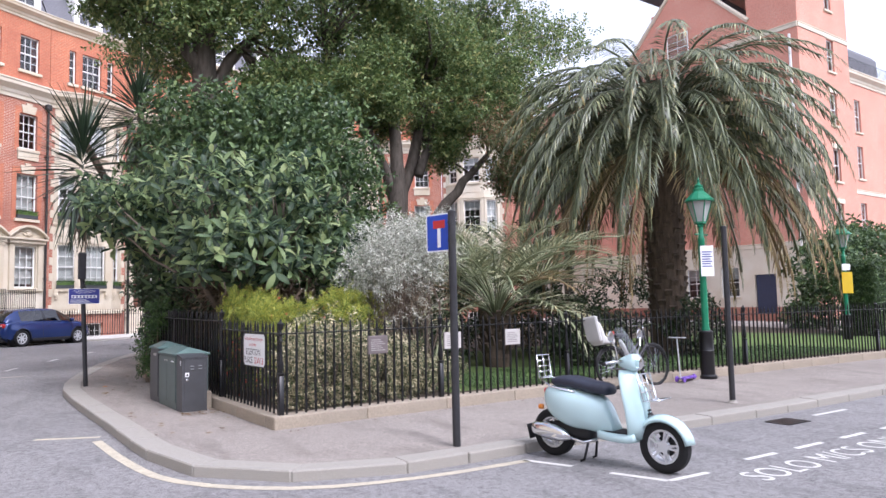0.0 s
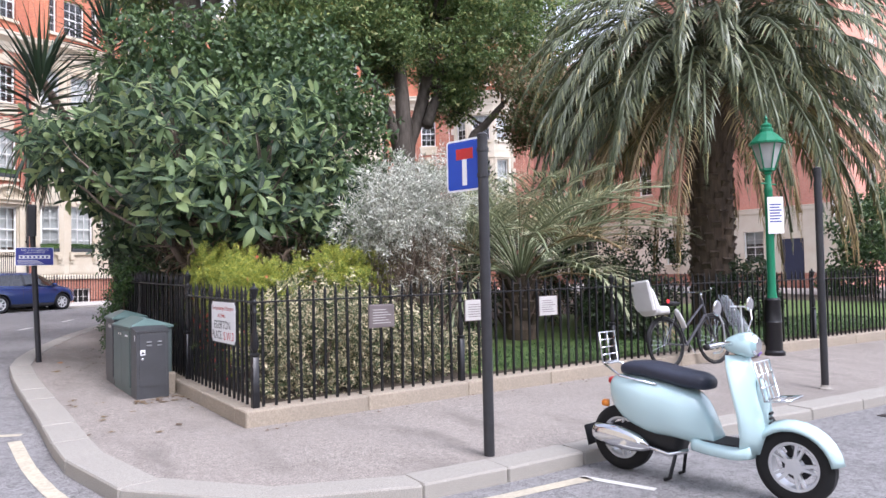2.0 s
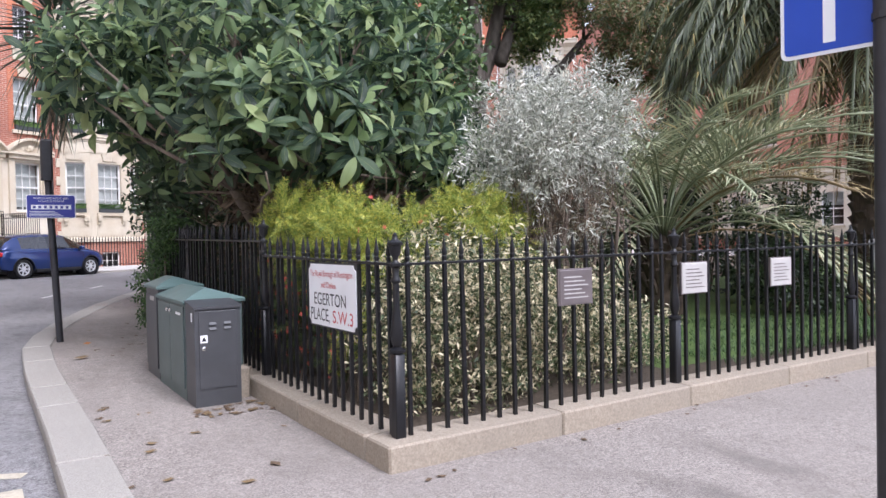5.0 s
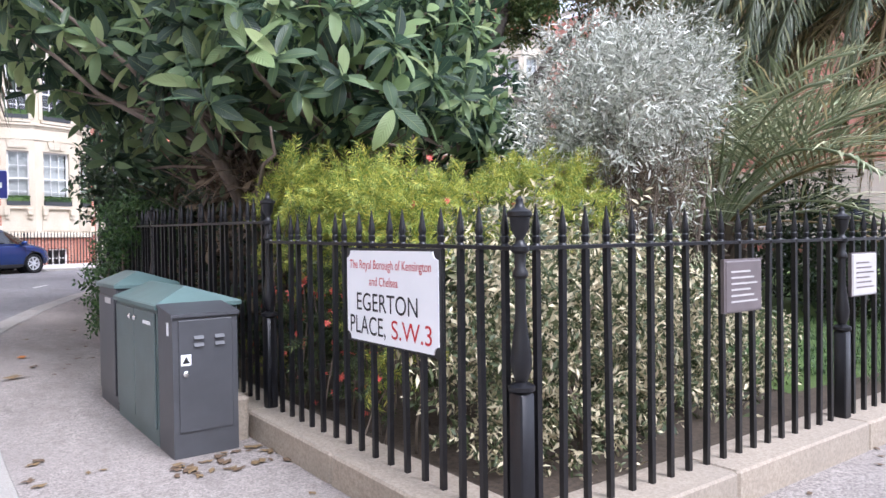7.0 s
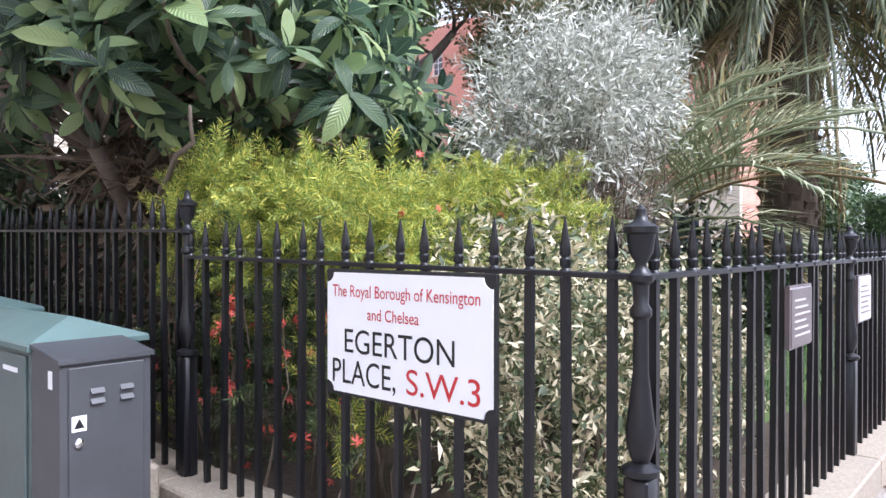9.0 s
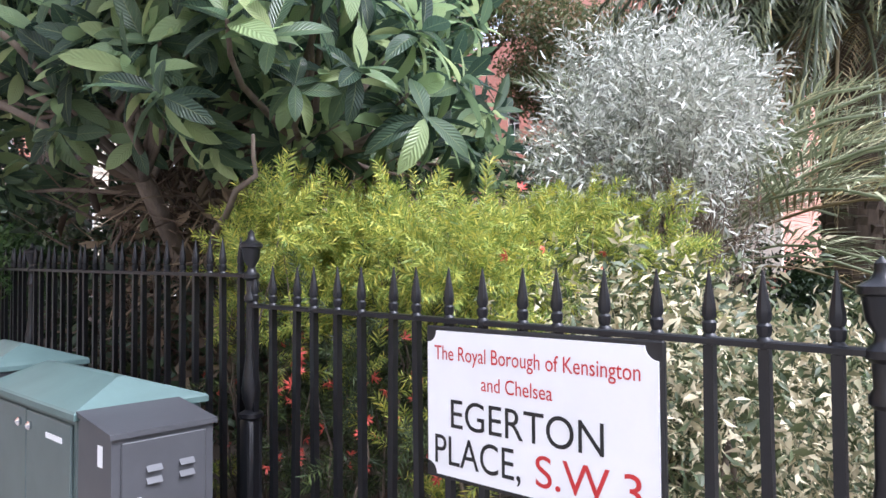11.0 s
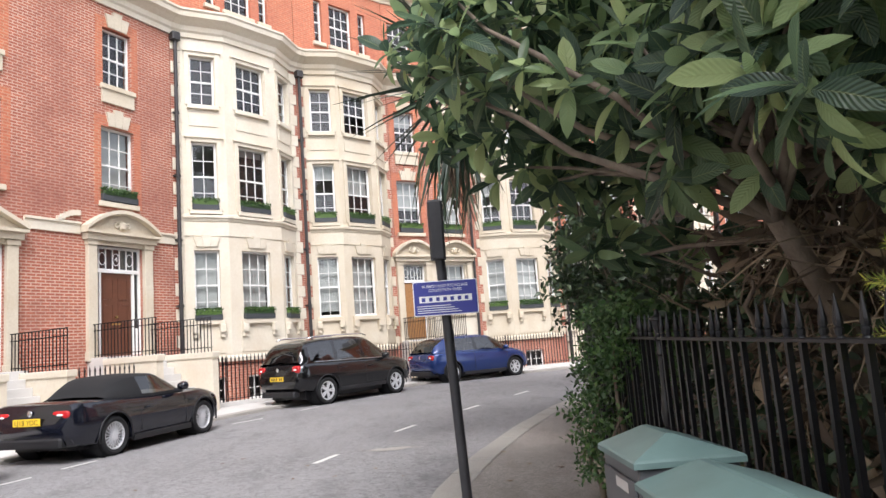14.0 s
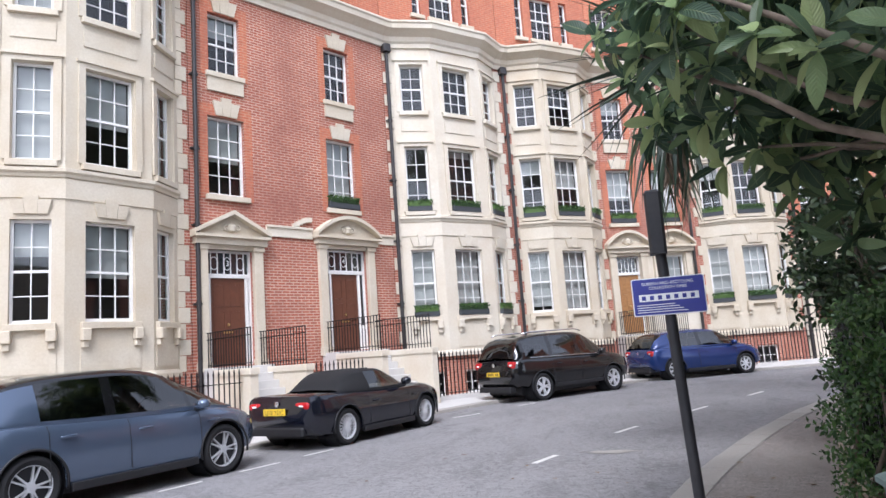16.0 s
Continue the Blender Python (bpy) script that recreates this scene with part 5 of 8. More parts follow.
# ---- wheels, lofts ----
def loft(rings, caps=True):
    b = B()
    k = len(rings[0])
    b.v = [tuple(p) for r in rings for p in r]
    b.f = [(i * k + j, i * k + (j + 1) % k, (i + 1) * k + (j + 1) % k, (i + 1) * k + j) for i in range(len(rings) - 1) for j in range(k)]
    if caps:
        b.f += [tuple(range(k - 1, -1, -1)), tuple((len(rings) - 1) * k + j for j in range(k))]
    return b


def oval_loft(stations, seg=18, p=2.4, sub=4):
    """Superellipse sections along x: (x, y, z, half width, half height), eased between."""
    st = np.array(stations, float)
    t = np.arange(len(st))
    tt = np.linspace(0, len(st) - 1, (len(st) - 1) * sub + 1)
    out = []
    for q in tt:
        i = int(min(q, len(st) - 2))
        f = q - i
        p0, p1, p2, p3 = st[max(i - 1, 0)], st[i], st[i + 1], st[min(i + 2, len(st) - 1)]
        s = 0.5 * (2 * p1 + (p2 - p0) * f + (2 * p0 - 5 * p1 + 4 * p2 - p3) * f * f + (3 * p1 - p0 - 3 * p2 + p3) * f ** 3)
        ring = []
        for k in range(seg):
            a = 6.2832 * k / seg
            c, sn = math.cos(a), math.sin(a)
            ring.append((s[0], s[1] + max(s[3], 0.002) * math.copysign(abs(c) ** (2 / p), c), s[2] + max(s[4], 0.002) * math.copysign(abs(sn) ** (2 / p), sn)))
        out.append(ring)
    return loft(out)


def tyre_mesh(R, r, w):
    return B().lathe([(r, -w * 0.42), (r + (R - r) * 0.5, -w * 0.52), (R - 0.02, -w * 0.46), (R, -w * 0.3), (R, w * 0.3), (R - 0.02, w * 0.46), (r + (R - r) * 0.5, w * 0.52), (r, w * 0.42), (r, -w * 0.42)], 36, Matrix.Rotation(radians(90), 4, "X"), False)


def rim_mesh(r, w, spokes, split=True, dish=0.3, width=0.06):
    """An alloy rim whose face looks to -y."""
    X = Matrix.Rotation(radians(90), 4, "X")
    b = B().lathe([(r, -w * 0.42), (r, w * 0.42), (r - 0.022, w * 0.42), (r - 0.03, w * 0.3), (r - 0.03, -w * 0.42), (r, -w * 0.42)], 32, X, False)
    b.lathe([(0.0, w * (0.42 - dish) + 0.018), (0.055, w * (0.42 - dish) + 0.015), (0.06, w * (0.42 - dish) - 0.03), (0.0, w * (0.42 - dish) - 0.03)], 16, X, False)
    for k in range(spokes):
        for off in ((-0.16, 0.16) if split else (0,)):
            a = 6.2832 * k / spokes + off
            m = Matrix.Rotation(a, 4, "Y")
            y0, y1 = -w * (0.42 - dish), -w * 0.36
            s = width * (0.45 if split else 0.5)
            b.add([(0.04, y0 - 0.012, -s), (r - 0.02, y1 - 0.006, -s * 0.7), (r - 0.02, y1 - 0.006, s * 0.7), (0.04, y0 - 0.012, s), (0.04, y0 + 0.02, -s), (r - 0.02, y1 + 0.02, -s * 0.7), (r - 0.02, y1 + 0.02, s * 0.7), (0.04, y0 + 0.02, s)],
                  [(0, 1, 2, 3), (7, 6, 5, 4), (0, 4, 5, 1), (2, 6, 7, 3), (1, 5, 6, 2), (3, 7, 4, 0)], m)
    return b


# ---- the parked motor scooter ----
def motor_scooter():
    rear, front = Vector((5.57, 5.7, 0)), Vector((5.77, 4.44, 0))
    d = front - rear
    mid = (front + rear) / 2
    t = thing("motor_scooter", "pale mint blue motor scooter on its centre stand", "scooter", pose(mid.x, mid.y, rise(mid.x, mid.y), 0, 0, math.degrees(math.atan2(d.y, d.x))))
    M_MINT = painted("mint_paint", (0.5, 0.68, 0.7), 0.22, 0, 0.03, 0.01, 3, coat=0.7)
    M_SEAT = painted("navy_seat_vinyl", (0.022, 0.026, 0.045), 0.5, 0, 0.2, 0.2, 25)
    part("rear_cowl", oval_loft([(-0.66, 0, 0.66, 0.03, 0.03), (-0.62, 0, 0.63, 0.12, 0.11), (-0.5, 0, 0.585, 0.19, 0.18), (-0.3, 0, 0.55, 0.225, 0.215), (-0.08, 0, 0.52, 0.2, 0.2), (0.08, 0, 0.47, 0.13, 0.18), (0.16, 0, 0.4, 0.1, 0.12), (0.2, 0, 0.34, 0.1, 0.05)], 22, 2.6), M_MINT, t, smooth="all")
    part("seat", oval_loft([(-0.56, 0, 0.8, 0.05, 0.02), (-0.5, 0, 0.81, 0.13, 0.05), (-0.3, 0, 0.81, 0.155, 0.06), (-0.08, 0, 0.775, 0.15, 0.06), (0.1, 0, 0.755, 0.12, 0.06), (0.17, 0, 0.745, 0.06, 0.035)], 18, 2.8), M_SEAT, t, smooth="all")
    part("floorboard", oval_loft([(0.05, 0, 0.31, 0.15, 0.05), (0.2, 0, 0.3, 0.19, 0.045), (0.38, 0, 0.3, 0.2, 0.045), (0.47, 0, 0.32, 0.17, 0.05)], 18, 4), M_MINT, t, smooth="all")
    part("floor_mat", B().bevel_box(0.1, 0.42, -0.12, 0.12, 0.335, 0.352, 0.006), M_DARKPLASTIC, t)
    rings = []
    for z, x, w, th in ((0.3, 0.48, 0.15, 0.05), (0.42, 0.51, 0.2, 0.05), (0.58, 0.5, 0.215, 0.05), (0.75, 0.455, 0.2, 0.05), (0.9, 0.41, 0.16, 0.05), (0.97, 0.39, 0.11, 0.05)):
        ring = []
        for k in range(20):
            a = 6.2832 * k / 20
            c, s = math.cos(a), math.sin(a)
            yy = w * math.copysign(abs(c) ** 0.75, c)
            ring.append((x + th * s * 0.8 - 0.1 * (yy / w) ** 2 * 0.8, yy, z))
        rings.append(ring)
    part("leg_shield", loft(rings), M_MINT, t, smooth="all")
    part("horn_cover", oval_loft([(0.49, 0, 0.62, 0.05, 0.2), (0.535, 0, 0.6, 0.05, 0.2), (0.56, 0, 0.56, 0.03, 0.15)], 14), M_MINT, t, smooth="all")
    for k in range(4):
        part("grille_slot", B().box(0.556, 0.572, -0.028, 0.028, 0.47 + 0.035 * k, 0.485 + 0.035 * k), M_DARKPLASTIC, t)
    fx, R = 0.715, 0.252
    g = []
    for i in range(13):
        a = radians(168 - i * 13.2)
        rr = R + 0.055
        c, s = math.cos(a), math.sin(a)
        ring = [(fx + c * (rr - q * q * 0.02 * 4 * 0.5), 0.1 * q * (0.75 + 0.25 * math.sin(math.pi * i / 12)), R + s * (rr - q * q * 0.05)) for q in (-1, -0.8, -0.45, 0, 0.45, 0.8, 1)]
        ring += [(fx + c * (rr - 0.02 - q * q * 0.05), 0.09 * q, R + s * (rr - 0.02 - q * q * 0.06)) for q in (0.9, 0, -0.9)]
        g.append(ring)
    part("front_mudguard", loft(g), M_MINT, t, smooth="all")
    part("steering_column", oval_loft([(0.42, 0, 0.95, 0.05, 0.06), (0.46, 0, 0.75, 0.05, 0.08), (0.56, 0, 0.55, 0.045, 0.08)], 12), M_MINT, t, smooth="all")
    part("headset", oval_loft([(0.27, 0, 1.04, 0.03, 0.02), (0.3, 0, 1.04, 0.1, 0.05), (0.38, 0, 1.045, 0.12, 0.08), (0.45, 0, 1.04, 0.095, 0.085), (0.49, 0, 1.035, 0.05, 0.05)], 18), M_MINT, t, smooth="all")
    part("headlight", B().lathe([(0.0, 0.03), (0.05, 0.025), (0.075, 0.0), (0.08, -0.02)], 18, pose(0.475, 0, 1.04, 0, 90)), M_CLEAR, t)
    hb = B().tube([(0.3, -0.34, 1.05), (0.34, -0.2, 1.06), (0.38, 0, 1.05), (0.34, 0.2, 1.06), (0.3, 0.34, 1.05)], 0.016, 8)
    part("handlebar", hb, M_CHROME, t, smooth="all")
    for s in (-1, 1):
        part("grip", B().tube([(0.3, s * 0.23, 1.052), (0.285, s * 0.36, 1.045)], 0.02, 10), M_DARKPLASTIC, t, smooth="all")
        part("brake_lever", B().tube([(0.33, s * 0.2, 1.04), (0.37, s * 0.3, 1.02), (0.34, s * 0.37, 1.01)], 0.006, 6), M_CHROME, t)
        mr = part("mirror_stem", B().tube([(0.34, s * 0.17, 1.07), (0.36, s * 0.24, 1.2), (0.34, s * 0.27, 1.27)], 0.006, 6), M_CHROME, t)
        part("mirror", B().lathe([(0.0, -0.012), (0.05, -0.01), (0.055, 0.0), (0.05, 0.008), (0.0, 0.01)], 16, pose(0.335, s * 0.275, 1.31, 0, 90)), M_CHROME, mr)
    ws = B()
    rows = []
    for i in range(6):
        z = 1.08 + 0.062 * i
        w = 0.15 * (1 - (i / 6) ** 2 * 0.7)
        rows.append([(0.46 - 0.04 * i - 0.35 * (q * w) ** 2 * 4, q * w, z) for q in (-1, -0.5, 0, 0.5, 1)])
    ws.v = [p for r in rows for p in r]
    ws.f = [(i * 5 + j, i * 5 + j + 1, (i + 1) * 5 + j + 1, (i + 1) * 5 + j) for i in range(5) for j in range(4)]
    part("fly_screen", ws, M_CLEAR, t, "clear fly screen", smooth="all")

    def rack(name, o, u, v, w, h, nx, nz):
        b = B()
        o, u, v = Vector(o), Vector(u), Vector(v)
        b.tube([o, o + u * w, o + u * w + v * h, o + v * h], 0.008, 8, close=True)
        for i in range(1, nx):
            b.tube([o + u * w * i / nx, o + u * w * i / nx + v * h], 0.006, 6)
        for i in range(1, nz):
            b.tube([o + v * h * i / nz, o + v * h * i / nz + u * w], 0.006, 6)
        return part(name, b, M_CHROME, t, "folded chrome luggage rack", smooth="all")
    rack("front_rack", (0.575, -0.13, 0.68), (0, 1, 0), Vector((-0.25, 0, 1)).normalized(), 0.26, 0.26, 3, 3)
    part("rack_shelf", B().tube([(0.575, -0.12, 0.68), (0.73, -0.12, 0.7), (0.73, 0.12, 0.7), (0.575, 0.12, 0.68)], 0.008, 8).tube([(0.65, -0.12, 0.69), (0.65, 0.12, 0.69)], 0.006, 6), M_CHROME, t, smooth="all")
    rack("rear_rack", (-0.69, -0.11, 0.84), (0, 1, 0), Vector((-0.12, 0, 1)).normalized(), 0.22, 0.24, 2, 4)
    part("grab_rail", B().tube([(-0.2, -0.16, 0.72), (-0.5, -0.17, 0.76), (-0.68, -0.1, 0.83), (-0.68, 0.1, 0.83), (-0.5, 0.17, 0.76), (-0.2, 0.16, 0.72)], 0.01, 8), M_CHROME, t, smooth="all")
    tyre, rim = tyre_mesh(R, 0.165, 0.115), rim_mesh(0.17, 0.1, 5, True, 0.1, 0.026)
    for nm, x, y in (("front_wheel", fx, 0), ("rear_wheel", -0.585, 0)):
        w = part(nm, tyre, M_RUBBER, t, smooth=True, m=pose(x, y, R + 0.0))
        part("rim", rim, M_ALLOY, w)
        # brake disc coloured dark, so that the gaps between spokes look shaded
        part("brake_disc", B().lathe([(0.05, -0.03), (0.1, -0.03), (0.1, -0.025), (0.05, -0.025)], 20, Matrix.Rotation(radians(90), 4, "X"), False), M_DARKPLASTIC, w)
    part("fork_arm", B().tube([(0.5, 0.09, 0.55), (0.62, 0.1, 0.38), (0.715, 0.09, 0.252)], 0.03, 8), M_DARKPLASTIC, t)
    part("engine", oval_loft([(-0.7, 0.02, 0.27, 0.07, 0.07), (-0.55, 0.02, 0.28, 0.11, 0.11), (-0.3, 0.02, 0.3, 0.13, 0.12), (-0.08, 0, 0.3, 0.1, 0.09)], 14), M_DARKPLASTIC, t, smooth="all")
    part("silencer", oval_loft([(-0.76, -0.15, 0.3, 0.03, 0.03), (-0.72, -0.15, 0.3, 0.055, 0.07), (-0.5, -0.16, 0.28, 0.06, 0.085), (-0.35, -0.15, 0.26, 0.05, 0.06), (-0.28, -0.13, 0.24, 0.02, 0.02)], 14), M_CHROME, t, "chrome exhaust silencer", smooth="all")
    part("exhaust_pipe", B().tube([(-0.3, -0.13, 0.24), (-0.15, -0.1, 0.2), (-0.02, -0.04, 0.24)], 0.018, 8), M_CHROME, t, smooth="all")
    part("centre_stand", B().tube([(-0.18, -0.12, 0.012), (-0.14, -0.11, 0.03), (-0.1, -0.08, 0.22), (-0.1, 0.08, 0.22), (-0.14, 0.11, 0.03), (-0.18, 0.12, 0.012)], 0.014, 8), M_DARKPLASTIC, t, smooth="all")
    part("tail_light", oval_loft([(-0.7, 0, 0.69, 0.02, 0.02), (-0.665, 0, 0.69, 0.05, 0.035), (-0.62, 0, 0.69, 0.055, 0.04)], 12), M_RED, t, "red tail light", smooth="all")
    part("number_plate", B().box(-0.79, -0.782, -0.1, 0.1, 0.36, 0.52, pose(0, 0, 0, 0, -14)), M_DARKPLASTIC, t)
    part("indicator", B().lathe([(0.0, -0.03), (0.028, -0.02), (0.03, 0.02), (0.0, 0.03)], 10, pose(-0.66, -0.13, 0.53, 0, 90)), painted("amber_lens", (0.7, 0.22, 0.02), 0.3), t, "amber indicator", smooth="all")


motor_scooter()


def bicycle():
    """A city bicycle leaning on the railings with a pale child seat over its rear wheel."""
    p, q = Vector((9.4, 8.06, 0.1)), Vector((10.38, 7.98, 0.1))
    d = q - p
    m = pose(p.x, p.y, 0.1, 0, 0, math.degrees(math.atan2(d.y, d.x))) @ pose(0, 0, 0, -7, 0, 0)
    t = thing("bicycle", "dark city bicycle with white child seat leaning on the railings", "bicycle", m)
    R, W = 0.345, 1.02
    for nm, x in (("rear_wheel", 0.0), ("front_wheel", W)):
        ty = part(nm, B().tube([(x + R * math.cos(a * 0.1571), 0, R + R * math.sin(a * 0.1571)) for a in range(40)], 0.02, 6, close=True), M_RUBBER, t, smooth="all")
        part("rim", B().tube([(x + (R - 0.03) * math.cos(a * 0.1571), 0, R + (R - 0.03) * math.sin(a * 0.1571)) for a in range(40)], 0.009, 5, close=True), M_DARKPLASTIC, ty)
        sp = B()
        for k in range(24):
            a = k * 0.2618
            sp.tube([(x, 0.02 * (-1) ** k, R), (x + (R - 0.03) * math.cos(a), 0, R + (R - 0.03) * math.sin(a))], 0.0016, 3)
        part("spokes", sp, M_CHROME, ty)
        part("mudguard", B().tube([(x + (R + 0.03) * math.cos(a), 0, R + (R + 0.03) * math.sin(a)) for a in (0.6, 1.0, 1.4, 1.8, 2.2, 2.6, 3.0)], 0.02, 6), M_DARKPLASTIC, t, smooth="all")
    fr = B()
    bb, st, hd = Vector((0.42, 0, 0.3)), Vector((0.28, 0, 0.78)), Vector((0.86, 0, 0.86))
    for a, c, r in ((bb, st, 0.016), (bb, Vector((0.9, 0, 0.72)), 0.02), (Vector((0.36, 0, 0.5)), hd, 0.018), ((0, 0.03, R), bb, 0.01), ((0, -0.03, R), bb, 0.01), ((0, 0.03, R), st, 0.008), ((0, -0.03, R), st, 0.008), (hd + Vector((-0.01, 0, 0.1)), (0.9, 0, 0.68), 0.022), ((0.9, 0.03, 0.68), (W, 0.03, R), 0.012), ((0.9, -0.03, 0.68), (W, -0.03, R), 0.012)):
        fr.tube([a, c], r, 8)
    part("bike_frame", fr, painted("silver_black_bike_paint", (0.07, 0.07, 0.08), 0.35, 0.3), t, smooth=True)
    part("handlebar", B().tube([(0.72, -0.3, 1.08), (0.84, -0.22, 1.06), (0.86, 0, 1.04), (0.84, 0.22, 1.06), (0.72, 0.3, 1.08)], 0.012, 8).tube([(0.86, 0, 1.04), (0.86, 0, 0.95)], 0.014, 8), M_CHROME, t, smooth="all")
    part("saddle", oval_loft([(0.1, 0, 0.9, 0.06, 0.02), (0.16, 0, 0.9, 0.09, 0.035), (0.3, 0, 0.9, 0.04, 0.03), (0.38, 0, 0.9, 0.02, 0.02)], 12), M_DARKPLASTIC, t, smooth="all")
    part("carrier", B().tube([(-0.25, -0.07, 0.74), (0.25, -0.07, 0.76), (0.25, 0.07, 0.76), (-0.25, 0.07, 0.74)], 0.006, 6, close=True).tube([(-0.1, 0.07, 0.74), (0, 0.04, R)], 0.005, 5).tube([(-0.1, -0.07, 0.74), (0, -0.04, R)], 0.005, 5), M_DARKPLASTIC, t)
    part("crank", B().lathe([(0.02, -0.05), (0.09, -0.05), (0.09, -0.045), (0.02, -0.045)], 20, pose(0.42, 0, 0.3, 90), False).tube([(0.42, -0.06, 0.3), (0.5, -0.07, 0.17)], 0.01, 6).tube([(0.42, 0.06, 0.3), (0.34, 0.07, 0.43)], 0.01, 6), M_CHROME, t)
    M_SEATSHELL = painted("pale_grey_seat_plastic", (0.62, 0.61, 0.6), 0.45, 0, 0.08)
    s = part("child_seat", oval_loft([(-0.18, 0, 0.98, 0.02, 0.16), (-0.17, 0, 0.98, 0.15, 0.2), (-0.13, 0, 0.97, 0.17, 0.2), (-0.08, 0, 0.84, 0.17, 0.07), (0.05, 0, 0.82, 0.16, 0.06), (0.14, 0, 0.8, 0.12, 0.06)], 18, 4), M_SEATSHELL, t, "pale grey child seat", smooth="all", m=pose(0, 0, 0, 0, -8))
    part("seat_back", B().bevel_box(-0.21, -0.15, -0.17, 0.17, 0.86, 1.28, 0.02), M_SEATSHELL, t, m=pose(0, 0, 0, 0, -9))
    part("foot_rest", oval_loft([(0.1, -0.17, 0.78, 0.04, 0.04), (0.16, -0.18, 0.66, 0.045, 0.05), (0.2, -0.18, 0.56, 0.05, 0.02)], 12).add([], []), M_SEATSHELL, t, smooth="all")
    part("reflector", B().lathe([(0.0, 0.006), (0.03, 0.004), (0.032, 0)], 14, pose(-0.045, -0.172, 0.93, 90)), M_RED, t)


bicycle()
ks = thing("kick_scooter", "purple child's kick scooter lying by the lamp post", "kick scooter", pose(11.25, 7.92, 0.1, 0, 0, 10))
M_PURPLE = painted("purple_plastic", (0.16, 0.07, 0.4), 0.4)
part("deck", B().bevel_box(-0.3, 0.25, -0.06, 0.06, 0.05, 0.08, 0.01), M_PURPLE, ks)
part("steering_tube", B().tube([(-0.3, 0, 0.07), (-0.34, 0.02, 0.8)], 0.014, 8).tube([(-0.34, -0.15, 0.8), (-0.34, 0.18, 0.8)], 0.012, 8), M_ALLOY, ks)
for x, y in ((-0.3, 0.07), (-0.3, -0.07), (0.25, 0)):
    part("wheel", B().lathe([(0.01, -0.015), (0.05, -0.015), (0.055, 0), (0.05, 0.015), (0.01, 0.015)], 14, pose(x, y, 0.055, 90)), M_PURPLE, ks)


# ---- parked cars ----
def eased(rows, n):
    """Rows of numbers eased (Catmull-Rom) to n rows, by their first number."""
    a = np.array(rows, float)
    xs = np.linspace(a[0, 0], a[-1, 0], n)
    out = []
    for x in xs:
        i = int(min(np.searchsorted(a[:, 0], x, "right") - 1, len(a) - 2))
        f = (x - a[i, 0]) / (a[i + 1, 0] - a[i, 0])
        p0, p1, p2, p3 = a[max(i - 1, 0)], a[i], a[i + 1], a[min(i + 2, len(a) - 1)]
        h1 = (p2 - p0) / max(1e-6, p2[0] - p0[0]) * (p2[0] - p1[0])
        h2 = (p3 - p1) / max(1e-6, p3[0] - p1[0]) * (p2[0] - p1[0])
        r = (2 * f ** 3 - 3 * f * f + 1) * p1 + (f ** 3 - 2 * f * f + f) * h1 + (-2 * f ** 3 + 3 * f * f) * p2 + (f ** 3 - f * f) * h2
        r[0] = x
        out.append(r)
    return out


def carve(ob, cutter):
    """Cuts one mesh out of another for good, and removes the cutter."""
    md = ob.modifiers.new("cut", "BOOLEAN")
    md.operation, md.object, md.solver = "DIFFERENCE", cutter, "EXACT"
    dg = bpy.context.evaluated_depsgraph_get()
    me = bpy.data.meshes.new_from_object(ob.evaluated_get(dg))
    ob.modifiers.clear()
    ob.data = me
    bpy.data.objects.remove(cutter)


